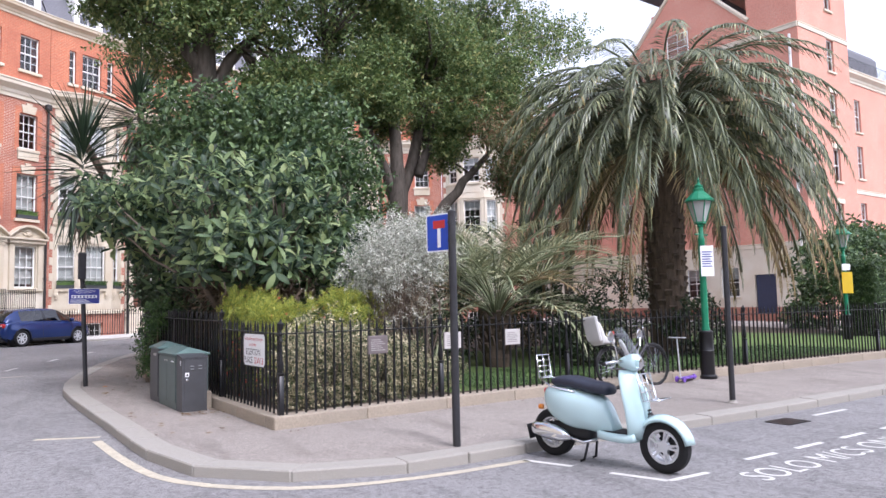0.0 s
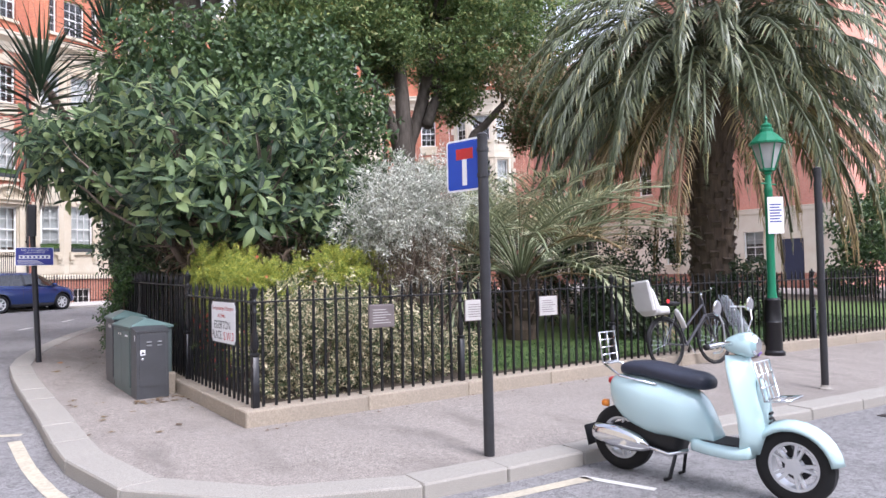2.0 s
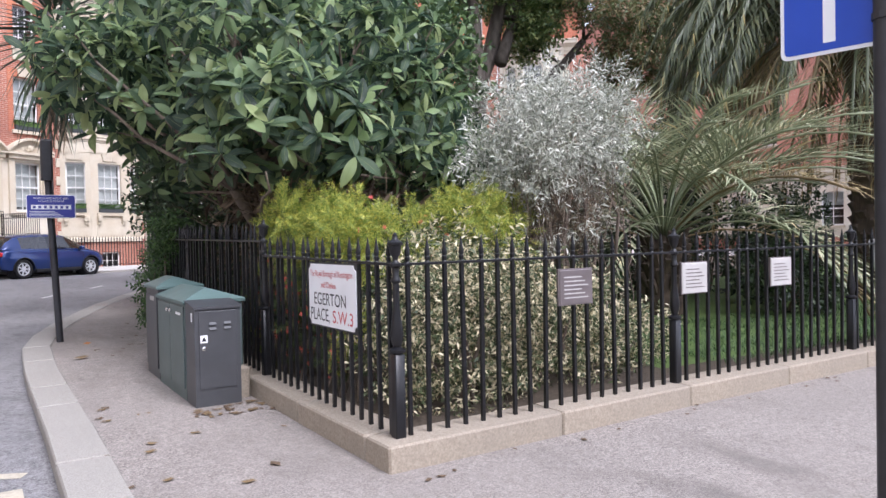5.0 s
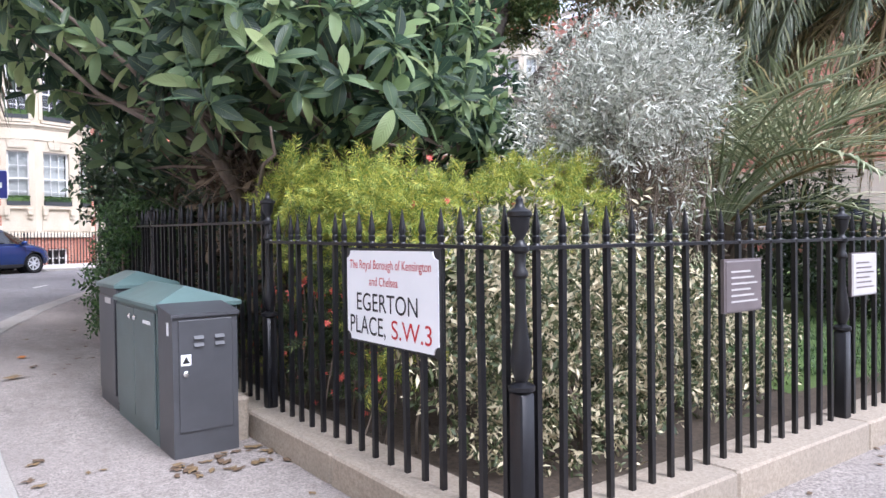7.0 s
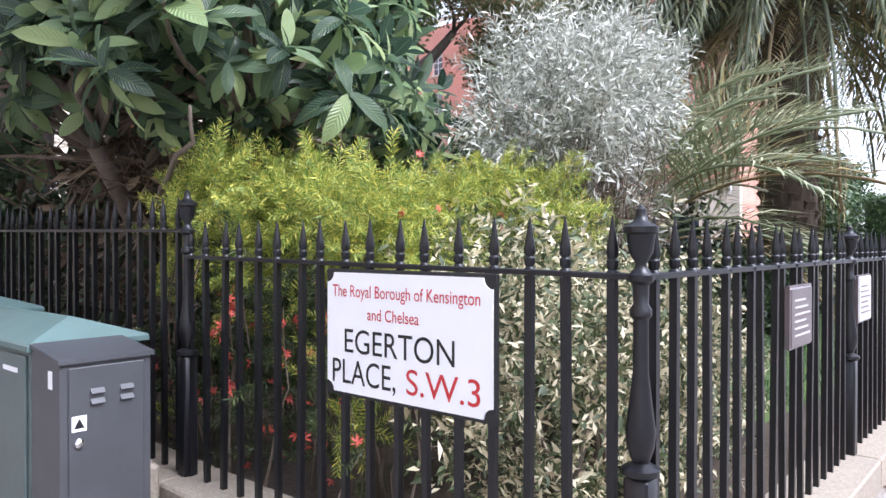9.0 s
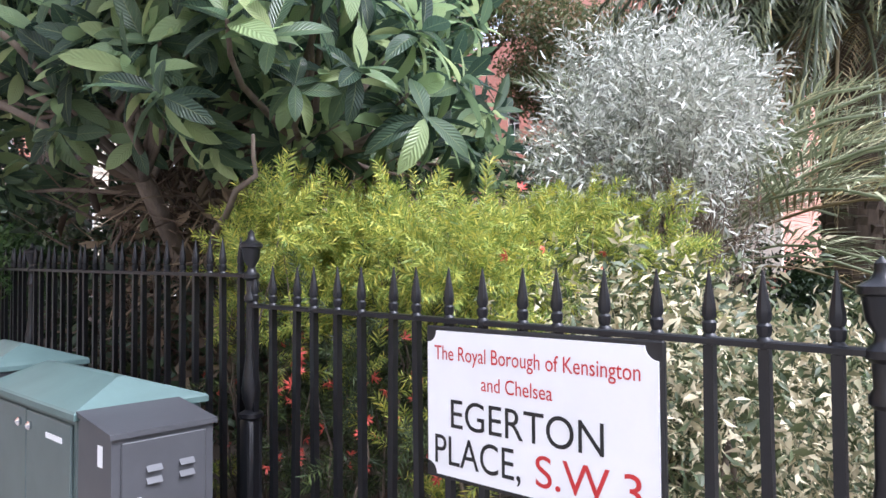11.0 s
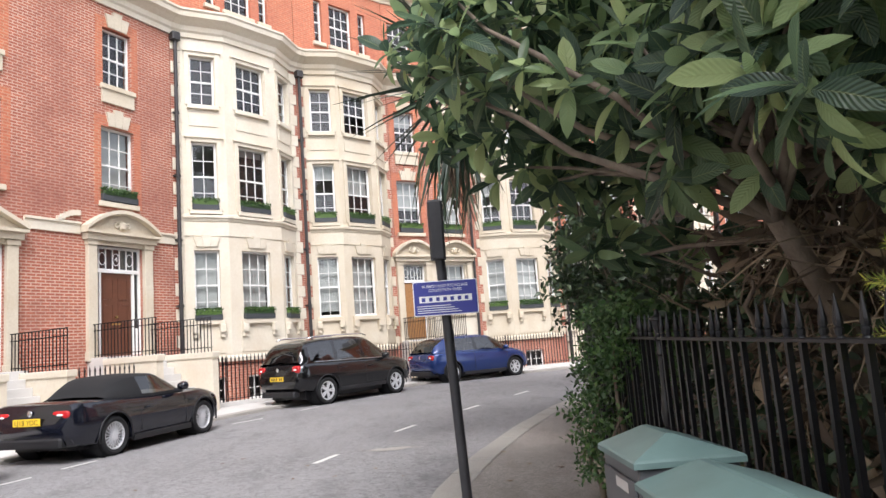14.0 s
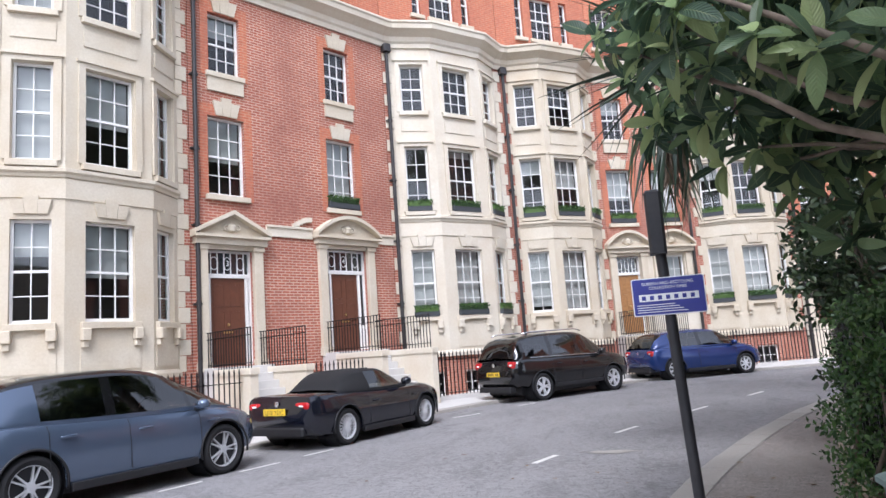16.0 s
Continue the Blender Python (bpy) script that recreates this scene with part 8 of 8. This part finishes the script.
leaf_mass("garden_shrub", "low dark shrub on the lawn behind railings", "shrub",
          [((11.3, 10.4, 0.75), (0.95, 0.6, 0.65), 260), ((12.3, 11.3, 0.9), (0.9, 0.7, 0.75), 230), ((15.0, 10.2, 0.85), (0.9, 0.6, 0.8), 240), ((8.0, 11.6, 0.8), (0.8, 0.6, 0.7), 190), ((11.2, 13.6, 1.3), (1.7, 0.8, 1.2), 330), ((13.4, 13.4, 1.3), (1.5, 0.9, 1.1), 300), ((8.6, 13.3, 1.6), (1.2, 0.8, 1.4), 280), ((12.2, 14.4, 2.1), (2.6, 0.9, 1.7), 560), ((16.6, 13.8, 1.5), (1.6, 0.9, 1.3), 280)],
          br, M_DARKLEAF, 13, 0.6, (0.8, 1.2), 0.45)


def palm_frond(rnd, L, arch, n, leaflet, width, vee=0.5, droop=0.35, keel=0.02, bare=5):
    """A feather frond along +x that arches over: rachis (tube) and two rows of narrow leaflets."""
    pts = []
    a, p = arch[0], Vector((0, 0, 0))
    for i in range(n + 1):
        pts.append(p.copy())
        a = arch[0] + (arch[1] - arch[0]) * (i / n) ** 0.9
        p = p + Vector((math.cos(a), 0, math.sin(a))) * (L / n)
    tp = leaf_tpl(1.0, width, 2, 0.3, droop, 0.45)
    ps = []
    for i in range(max(1, n // bare), n + 1):
        t = i / n
        ll = leaflet * (math.sin(math.pi * (0.12 + 0.86 * t)) ** 0.6)
        d = (pts[min(i + 1, n)] - pts[i - 1]).normalized()
        up = Vector((-d.z, 0, d.x))
        for s in (-1, 1):
            w = d * (0.45 + 0.9 * t * t) + Vector((0, s, 0)) * (1.0 - 0.45 * t) + up * vee * rnd.uniform(0.6, 1.2)
            ps.append((tp, turned(pts[i], w, rnd.uniform(-0.4, 0.4), ll * rnd.uniform(0.85, 1.1))))
    r = B().tube(pts[:: max(1, n // 8)], keel, 4)
    return join_tpl(ps), pts, r


def frond_kinds(rnd, specs, mat, bare=8):
    """Ready fronds, each with leaflets and stalk in one mesh, to be hung many times."""
    out = []
    for L, arch, n, leaflet, width, vee, droop, keel in specs:
        tpl, pts, stalk = palm_frond(rnd, L, arch, n, leaflet, width, vee, droop, keel, bare)
        cl = Cloud()
        cl.add(tpl, Matrix.Identity(4))
        sv, sf = np.array(stalk.v), [f for f in stalk.f if len(f) == 4]
        cl.add((sv, np.array(sf), np.zeros((len(sv), 2))), Matrix.Identity(4))
        out.append(cl.mesh("frond", mat))
    return out


def butia(seed=21):
    rnd = random.Random(seed)
    t = thing("jelly_palm", "grey-green feather palm with arching fronds behind railings", "palm")
    base = Vector((9.75, 11.5, 0.25))
    trunk = B()
    prof = [(0.26, 0), (0.3, 0.2), (0.27, 0.5), (0.3, 0.7), (0.24, 0.95), (0.12, 1.15)]
    trunk.lathe(prof, 14, Matrix.Translation(base))
    for k in range(46):
        a, z = k * 2.4, 0.25 + 0.018 * k
        trunk.box(-0.03, 0.03, -0.05, 0.05, 0, 0.22, Matrix.Translation(base + Vector((0.26 * math.cos(a), 0.26 * math.sin(a), z))) @ Matrix.Rotation(a, 4, "Z") @ Matrix.Rotation(0.5, 4, "Y"))
    part("trunk", trunk, M_PALMTRUNK, t)
    n = 54
    for k in range(n):
        u = k / (n - 1)
        if k % 4 == 0:
            e = 1.5 - 0.85 * u
            kinds = frond_kinds(rnd, [(rnd.uniform(3.0, 3.7), (e + q, e + q - rnd.uniform(1.0, 2.0)), 50, 0.76, 0.05, 0.55, 0.3, 0.018) for q in (-0.1, 0.1)], M_BUTIA if u < 0.9 else M_DRYPALM, 3)
        part("frond", kinds[k % 2], None, t, m=Matrix.Translation(base + Vector((0, 0, 0.95))) @ Matrix.Rotation(k * 2.399, 4, "Z"))
    return t


def date_palm(seed=22):
    rnd = random.Random(seed)
    t = thing("date_palm", "large date palm with drooping crown and thick rough trunk", "palm")
    base, top = Vector((14.9, 10.95, 0.2)), 5.45
    trunk = B().lathe([(0.55, 0), (0.48, 0.3), (0.44, 1.5), (0.46, 3.6), (0.6, 4.4), (0.68, 5.1), (0.45, 5.7), (0.1, 5.9)], 18, Matrix.Translation(base))
    for k in range(150):
        a, z = k * 2.4, 0.5 + 0.03 * k
        trunk.box(-0.03, 0.05, -0.09, 0.09, 0, 0.16, Matrix.Translation(base + Vector((0.38 * math.cos(a), 0.38 * math.sin(a), z))) @ Matrix.Rotation(a, 4, "Z") @ Matrix.Rotation(0.55, 4, "Y"))
    part("trunk", trunk, M_PALMTRUNK, t)
    n = 190
    for k in range(n):
        u = k / (n - 1)
        if k % 6 == 0:
            e = 1.45 - 1.6 * u
            end = -0.95 - 0.6 * min(1, u * 2)
            dry = u > 0.86
            kinds = frond_kinds(rnd, [(rnd.uniform(4.3, 5.1) * (1 + 0.12 * u), (e + q, end + q * 0.5), 62, 0.55, 0.1, 0.1, 0.5, 0.028) for q in (-0.12, 0.0, 0.12)], M_DRYPALM if dry else M_PHOENIX)
        a = k * 2.399 + rnd.uniform(-0.12, 0.12)
        part("frond", kinds[k % 3], None, t, m=Matrix.Translation(base + Vector((0.3 * math.cos(a), 0.3 * math.sin(a), top + 0.45 - 0.9 * u))) @ Matrix.Rotation(a, 4, "Z"))
    fr = Cloud()
    bunch = join_tpl([(leaf_tpl(0.5, 0.02, 2, 0.2, 0.7, 0.8), turned((0, 0, 0), (math.cos(i), math.sin(i), 0.2 * (i % 4)))) for i in range(22)])
    for a in (2.6, 4.3, 5.4, 3.5):
        fr.add(bunch, Matrix.Translation(base + Vector((0.9 * math.cos(a), 0.9 * math.sin(a), top + 0.35))))
    tagged(part("fruit_stalk", fr.mesh("fruit_stalk", M_DRYPALM), None, t), kind="stuff")
    return t


butia()
date_palm()


def cordyline(base, head, heads, seed, label):
    rnd = random.Random(seed)
    t = thing("cabbage_palm", label, "palm")
    wood = B()
    limb(wood, base, head, 0.11, 0.08, rnd, 0.06)
    blade = leaf_tpl(0.85, 0.05, 3, 0.25, 0.12, 0.35)
    limp = leaf_tpl(0.8, 0.045, 3, 0.25, 0.5, 0.35)
    cl, dry = Cloud(), Cloud()
    for off, s in heads:
        c = Vector(head) + Vector(off)
        if off != (0, 0, 0):
            limb(wood, Vector(head) - Vector((0, 0, 0.6)), c, 0.07, 0.06, rnd, 0.05)
        for k in range(190):
            u = k / 189
            a, e = k * 2.4, 1.4 - 2.5 * u
            cl.add(blade if u < 0.7 else limp, turned(c - Vector((0, 0, 0.75 * u * s)), (math.cos(a) * math.cos(e), math.sin(a) * math.cos(e), math.sin(e)), rnd.uniform(-0.5, 0.5), s * rnd.uniform(0.8, 1.1)))
        for k in range(90):
            a = k * 2.4
            dry.add(limp, turned(c - Vector((0, 0, (0.55 + 0.55 * k / 90) * s)), (0.4 * math.cos(a), 0.35 * math.sin(a), -1), rnd.uniform(-1, 1), s * rnd.uniform(0.4, 0.65)))
    part("trunk", wood, M_PALMTRUNK, t, smooth="all")
    tagged(part("blade", cl.mesh("blade", M_CORDY), None, t), kind="stuff")
    part("dead_skirt", dry.mesh("dead_skirt", M_TWIG), None, t)
    return t


cordyline((5.9, 19.0, 0.3), (2.75, 17.7, 5.55), [((0, 0, 0), 1.75)], 31, "spiky dark cabbage palm leaning over the side street")
cordyline((5.0, 19.4, 0.3), (4.3, 19.3, 7.2), [((0, 0, 0), 1.6), ((1.0, 0.3, -1.0), 1.3)], 32, "taller spiky cabbage palm with two heads")


def big_tree(name, label, base, trunk_r, forks, crown, seed, leaf=0.12, count=9000, mat=None):
    """A garden tree: tapered trunk, forked limbs and branchlets, a broken crown of many small leaf sprays."""
    rnd = random.Random(seed)
    t = thing(name, label, "tree")
    wood = B()
    ends = []
    for start, tip, r0, r1 in forks:
        pts = limb(wood, start, tip, r0, r1, rnd, 0.16, 9)
        for q in pts[4:]:
            ends.append((q, r1))
    tp = leaf_tpl(leaf, leaf * 0.55, 2, 0.2, 0.3, 0.7)
    sprays = [sprig(rnd, 9, leaf, tp, 0.6, leaf * 3.4) for _ in range(4)]
    cl = Cloud()
    for c, r, share in crown:
        lobes = [shell_point(rnd, c, r, 0.2, -0.8)[0] for _ in range(max(6, int(share * 26)))]
        for lp in lobes:
            a = min(ends, key=lambda e: (e[0] - lp).length)
            limb(wood, a[0], lp, a[1] * 0.55, 0.012, rnd, 0.2, 5)
            lr = rnd.uniform(0.5, 1.0) * min(r) * 0.42
            for _ in range(int(count * share / len(lobes))):
                p, d = shell_point(rnd, lp, (lr * 1.3, lr * 1.3, lr * 0.75), 0.35, -1)
                cl.add(rnd.choice(sprays), turned(p, rand_dir(rnd) + d * 0.7 + Vector((0, 0, -0.15)), rnd.uniform(-1, 1), rnd.uniform(0.7, 1.25)))
    part("trunk", wood, M_TREEBARK, t, smooth="all")
    part("crown", cl.mesh("crown", mat or M_TREELEAF), None, t)
    return t


big_tree("garden_tree", "dark-barked garden tree with forked leaning limbs and open crown", (12.3, 19.6, 0.2), 0.4,
         [((12.2, 19.6, 0.2), (12.6, 19.9, 8.6), 0.42, 0.16), ((12.7, 19.4, 0.2), (14.0, 20.0, 9.5), 0.36, 0.14), ((12.9, 19.4, 3.6), (16.4, 19.6, 7.0), 0.26, 0.1), ((12.4, 19.7, 5.0), (10.0, 20.0, 10.0), 0.18, 0.08), ((13.4, 19.7, 6.0), (15.8, 20.5, 11.0), 0.18, 0.07)],
         [((12.6, 20.0, 10.2), (3.6, 3.2, 3.2), 0.95), ((15.6, 20.0, 9.4), (3.0, 2.8, 2.6), 0.8), ((10.2, 19.6, 8.2), (2.6, 2.6, 2.2), 0.6), ((13.6, 19.8, 7.4), (3.6, 2.4, 1.4), 0.35), ((18.2, 21.0, 12.2), (3.6, 2.8, 3.2), 0.8), ((10.5, 18.5, 11.6), (2.8, 2.6, 2.4), 0.6)], 41, 0.13, 4000)
big_tree("plane_tree", "tall plane tree with stout trunk and loose canopy", (6.6, 21.8, 0.2), 0.5,
         [((6.6, 21.8, 0.2), (6.8, 22.0, 12.5), 0.55, 0.32), ((6.7, 21.9, 9.0), (4.2, 22.0, 12.5), 0.24, 0.1), ((6.8, 22.0, 8.0), (9.2, 21.6, 12.0), 0.24, 0.1), ((6.7, 21.9, 10.0), (2.8, 21.0, 10.6), 0.14, 0.05)],
         [((6.9, 21.6, 10.6), (3.4, 3.0, 3.0), 0.7), ((9.0, 21.0, 8.6), (2.2, 2.0, 2.2), 0.5), ((3.4, 20.6, 10.9), (1.9, 1.6, 1.2), 0.28), ((8.4, 19.5, 6.4), (2.0, 1.8, 1.6), 0.35)], 42, 0.16, 3000)
big_tree("copper_tree", "smaller garden tree with reddish-green open crown", (17.5, 17.0, 0.2), 0.2,
         [((17.5, 17.0, 0.2), (17.8, 17.2, 6.5), 0.2, 0.09), ((17.6, 17.1, 3.5), (19.5, 17.6, 7.0), 0.12, 0.05), ((17.6, 17.1, 3.5), (15.8, 17.0, 7.2), 0.12, 0.05)],
         [((17.8, 17.3, 7.2), (2.6, 2.2, 2.4), 0.6), ((15.6, 17.4, 6.6), (1.7, 1.6, 1.6), 0.35), ((20.0, 17.6, 6.6), (1.9, 1.7, 1.8), 0.4)], 43, 0.12, 3600,
         leafy("copper_leaves", [(0.0, (0.06, 0.08, 0.03)), (0.5, (0.13, 0.15, 0.06)), (0.8, (0.24, 0.17, 0.09)), (1.0, (0.34, 0.2, 0.13))], 0.5, trans=0.3))

# ---- buildings and hedges beyond the garden ----
def mansion_block():
    """The tall pale red brick mansion block with a stucco ground floor."""
    t = thing("mansion_block", "tall pale red brick mansion block with white sash windows", "building", pose(39.3, 19.4, 0))
    south = pose(0, 0, 0)
    west = pose(0, 0, 0) @ Matrix.Rotation(radians(-90), 4, "Z") @ Matrix.Translation((-15, 0, 0))
    holes = [(3.3, 4.15, z, z + 1.95) for z in (5.0, 8.25, 11.6, 14.85, 18.6)]
    part("south_wall", sheet(0.352, 6.0, 0, 23.5, holes, 0.35), M_PINKBRICK, t)
    for h in holes:
        sash_window(t, south, *h, 2, 2, 0.0)
        part("lintel", B().box(h[0] - 0.15, h[1] + 0.15, -0.04, 0.01, h[3] + 0.01, h[3] + 0.28), M_CREAM, t)
    wh = [(2.0, 3.0, 6.2, 8.2), (6.0, 7.0, 6.2, 8.2), (2.0, 3.0, 10.0, 12.0), (6.0, 7.0, 10.0, 12.0), (6.4, 8.0, 17.0, 18.9), (10.0, 11.0, 10.0, 12.0), (-2.0, -1.0, 6.2, 8.2), (-2.0, -1.0, 10.0, 12.0), (-6.0, -5.0, 10.0, 12.0), (-6.0, -5.0, 6.2, 8.2), (-2.0, -1.0, 13.2, 15.0), (-6.0, -5.0, 13.2, 15.0)]
    wall = sheet(-12, 15, 4.6, 16.6, [h for h in wh if h[3] < 16], 0.35)
    part("west_wall", wall, M_PINKBRICK, t, m=west)
    part("west_tower_wall", sheet(12.0, 15, 16.6, 23.5, [], 0.35), M_PINKBRICK, t, m=west)
    part("west_gable", B().add([(3.2, 0, 16.6), (12.0, 0, 16.6), (12.0, 0, 18.2), (7.6, 0, 22.5), (3.2, 0, 18.2), (3.2, 0.35, 16.6), (12.0, 0.35, 16.6), (12.0, 0.35, 18.2), (7.6, 0.35, 22.5), (3.2, 0.35, 18.2)], [(0, 1, 2, 3, 4), (9, 8, 7, 6, 5), (2, 7, 8, 3), (3, 8, 9, 4)]), M_PINKBRICK, t, m=west)
    part("gable_coping", B().tube([(12.1, -0.02, 18.15), (7.6, -0.02, 22.6), (3.1, -0.02, 18.15)], 0.16, 6), M_CREAM, t, m=west)
    for h in wh:
        sash_window(t, west @ (pose(0, -0.12, 0) if h[2] > 16.5 else pose(0, 0, 0)), *h, 2, 4, 0.3, recess=0.02 if h[2] > 16.5 else 0.12)
    part("string_course", moulding([(0, 0), (6.0, 0)], 16.85, BAND), M_CREAM, t)
    part("string_course", moulding([(-12, 0), (15.0, 0)], 16.85, BAND), M_CREAM, t, m=west)
    low = [(11.6, 12.9, 0.6, 2.9), (7.0, 8.2, 1.6, 3.4), (4.0, 5.2, 1.6, 3.4), (9.4, 10.6, 1.6, 3.4)]
    part("stucco_ground_floor", sheet(-12, 15, 1.0, 4.6, [(a, c, max(1.0, z0), z1) for a, c, z0, z1 in low], 0.35), M_CREAM, t, m=west)
    part("brick_base", sheet(-12, 15, 0, 1.0, [(11.6, 12.9, 0.6, 1.0)], 0.35), M_BRICK, t, m=west @ pose(0, -0.03, 0))
    part("stucco_band", moulding([(0, 0), (15, 0)], 4.4, BAND), M_CREAM, t, m=west)
    for h in low[1:]:
        sash_window(t, west, *h, 2, 4, 0.4)
    part("front_door", B().box(11.65, 12.85, 0.1, 0.16, 0.6, 2.9), painted("navy_door_paint", (0.02, 0.03, 0.07), 0.3), t, "navy-blue front door", m=west)
    part("flat_roof", B().box(0.05, 5.95, 0.05, 12, 23.2, 23.5), M_SLATE, t)
    part("pitched_roof", B().add([(3.2, 0.3, 18.2), (7.6, 0.3, 22.4), (12.0, 0.3, 18.2), (3.2, 12, 18.2), (7.6, 12, 22.4), (12.0, 12, 18.2)], [(0, 1, 4, 3), (1, 2, 5, 4)]), M_SLATE, t, m=west)
    part("east_wall", B().box(5.65, 5.99, 0.36, 14, 0, 23.5), M_PINKBRICK, t)
    # dark sheets that stand for unlit rooms behind the windows
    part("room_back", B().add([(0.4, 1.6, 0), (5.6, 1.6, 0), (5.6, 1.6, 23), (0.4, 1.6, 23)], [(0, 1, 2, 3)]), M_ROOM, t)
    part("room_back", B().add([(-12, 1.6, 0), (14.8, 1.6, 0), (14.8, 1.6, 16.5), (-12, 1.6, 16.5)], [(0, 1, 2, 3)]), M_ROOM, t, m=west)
    downp = B().tube([(-0.1, 0.45, 4), (-0.1, 0.45, 16.5)], 0.08, 8)
    part("downpipe", downp, M_WHITE, t)


mansion_block()


def further_block():
    """The next brick block up the road with an iron balcony at its top."""
    t = thing("brick_house", "red brick house with tall windows and iron balcony", "building", pose(46.6, 22.0, 0))
    holes = [(x, x + 0.9, z, z + 2.3) for x in (0.8, 3.0, 5.2) for z in (5.6, 9.6, 12.9)]
    part("wall", sheet(0, 12, 0, 17.0, holes, 0.35), M_PINKBRICK, t)
    for h in holes:
        sash_window(t, None, *h, 2, 3, 0.2)
    part("band", moulding([(0, 0), (12, 0)], 8.5, BAND), M_CREAM, t)
    part("cornice", moulding([(0, 0), (12, 0)], 16.3, CORNICE), M_CREAM, t)
    b = B().box(0, 12, -0.35, -0.33, 17.9, 17.94)
    for i in range(60):
        b.box(0.2 * i, 0.2 * i + 0.02, -0.35, -0.33, 17.1, 17.9)
    tagged(part("balcony_railing", b, M_IRON, t), kind="stuff")
    part("attic", B().bevel_box(0.2, 11.8, 0.9, 9, 17.0, 19.6, 0.3), M_SLATE, t)
    part("side_wall", B().box(0, 0.35, 0.36, 10, 0, 17), M_PINKBRICK, t)


further_block()
hedge_leaf = leaf_tpl(0.07, 0.035, 2, 0.2, 0.2, 0.7)
hs = [sprig(random.Random(5), 9, 0.07, hedge_leaf, 0.5, 0.16)]


def clipped_hedge(label, x0, x1, y0, y1, h, seed, per=150, mat=None):
    rnd = random.Random(seed)
    t = thing("clipped_hedge", label, "hedge", pose(0, 0, 0.05))
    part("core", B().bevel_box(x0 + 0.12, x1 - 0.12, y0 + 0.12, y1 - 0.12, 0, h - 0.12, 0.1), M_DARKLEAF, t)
    cl = Cloud()
    area = (x1 - x0) * (y1 - y0) + 2 * h * (x1 - x0 + y1 - y0)
    for _ in range(int(area * per)):
        k = rnd.random() * area
        if k < (x1 - x0) * (y1 - y0):
            p, d = Vector((rnd.uniform(x0, x1), rnd.uniform(y0, y1), h)), Vector((0, 0, 1))
        elif rnd.random() < (x1 - x0) / (x1 - x0 + y1 - y0):
            p, d = Vector((rnd.uniform(x0, x1), y0, rnd.uniform(0, h))), Vector((0, -1, 0))
        else:
            p, d = Vector((x0, rnd.uniform(y0, y1), rnd.uniform(0, h))), Vector((-1, 0, 0))
        cl.add(hs[0], turned(p - d * rnd.uniform(0.02, 0.2), d * 0.8 + rand_dir(rnd), rnd.uniform(-1, 1), rnd.uniform(0.9, 1.4)))
    part("foliage", cl.mesh("foliage", mat or M_SHRUB), None, t)


clipped_hedge("tall clipped dark green hedge beside the far lamp", 24.8, 36, 10.2, 11.6, 2.7, 51, 60)
leaf_mass("climbing_shrub", "loose green shrubs above the clipped hedge", "shrub",
          [((31.5, 13.8, 3.0), (2.2, 1.4, 1.6), 420), ((34.5, 14.5, 3.3), (2.2, 1.4, 1.5), 380), ((28.5, 13.5, 2.4), (1.6, 1.2, 1.4), 300)], br, M_SHRUB, 52, 0.6, (1.6, 2.4), 0.55)
leaf_mass("low_hedge_plants", "bright low planting in front of the stucco house", "shrub", [((31, 15.5, 0.7), (1.8, 0.8, 0.7), 260)], br, M_IVY, 53, 0.6, (1.2, 1.8), 0.5)
lawn = B()
lawn.add([(6.6, 9.0, 0.215), (24, 7.9, 0.215), (27, 9.5, 0.215), (24, 16, 0.3), (10, 15, 0.3), (7.0, 10.5, 0.25)], [(0, 1, 2, 3, 4, 5)])
single("lawn", lawn, M_GRASS, "short green lawn behind the railings", "lawn", kind="structure")
blades = Cloud()
rg = random.Random(61)
tuft = join_tpl([(leaf_tpl(0.1, 0.006, 2, 0.2, 0.3, 0.5), turned((0, 0, 0), (0.4 * math.cos(i * 1.3), 0.4 * math.sin(i * 1.3), 1))) for i in range(6)])
for _ in range(5200):
    x = rg.uniform(7.2, 19)
    blades.add(tuft, Matrix.Translation((x, rg.uniform(8.75 - 0.045 * (x - 7), 10.8), 0.21)) @ Matrix.Rotation(rg.uniform(0, 6), 4, "Z") @ Matrix.Scale(rg.uniform(0.7, 1.3), 4))
single("grass", blades.mesh("grass", M_IVY), None, "short green grass blades of the lawn", "grass", kind="stuff")
drive = B().add([(19.5, 12.5, 0.22), (39, 13.0, 0.12), (39, 26, 0.2), (24, 20, 0.3)], [(0, 1, 2, 3)])
single("forecourt", drive, M_SLAB, "pale paved forecourt of the mansion block", "pavement", kind="structure")
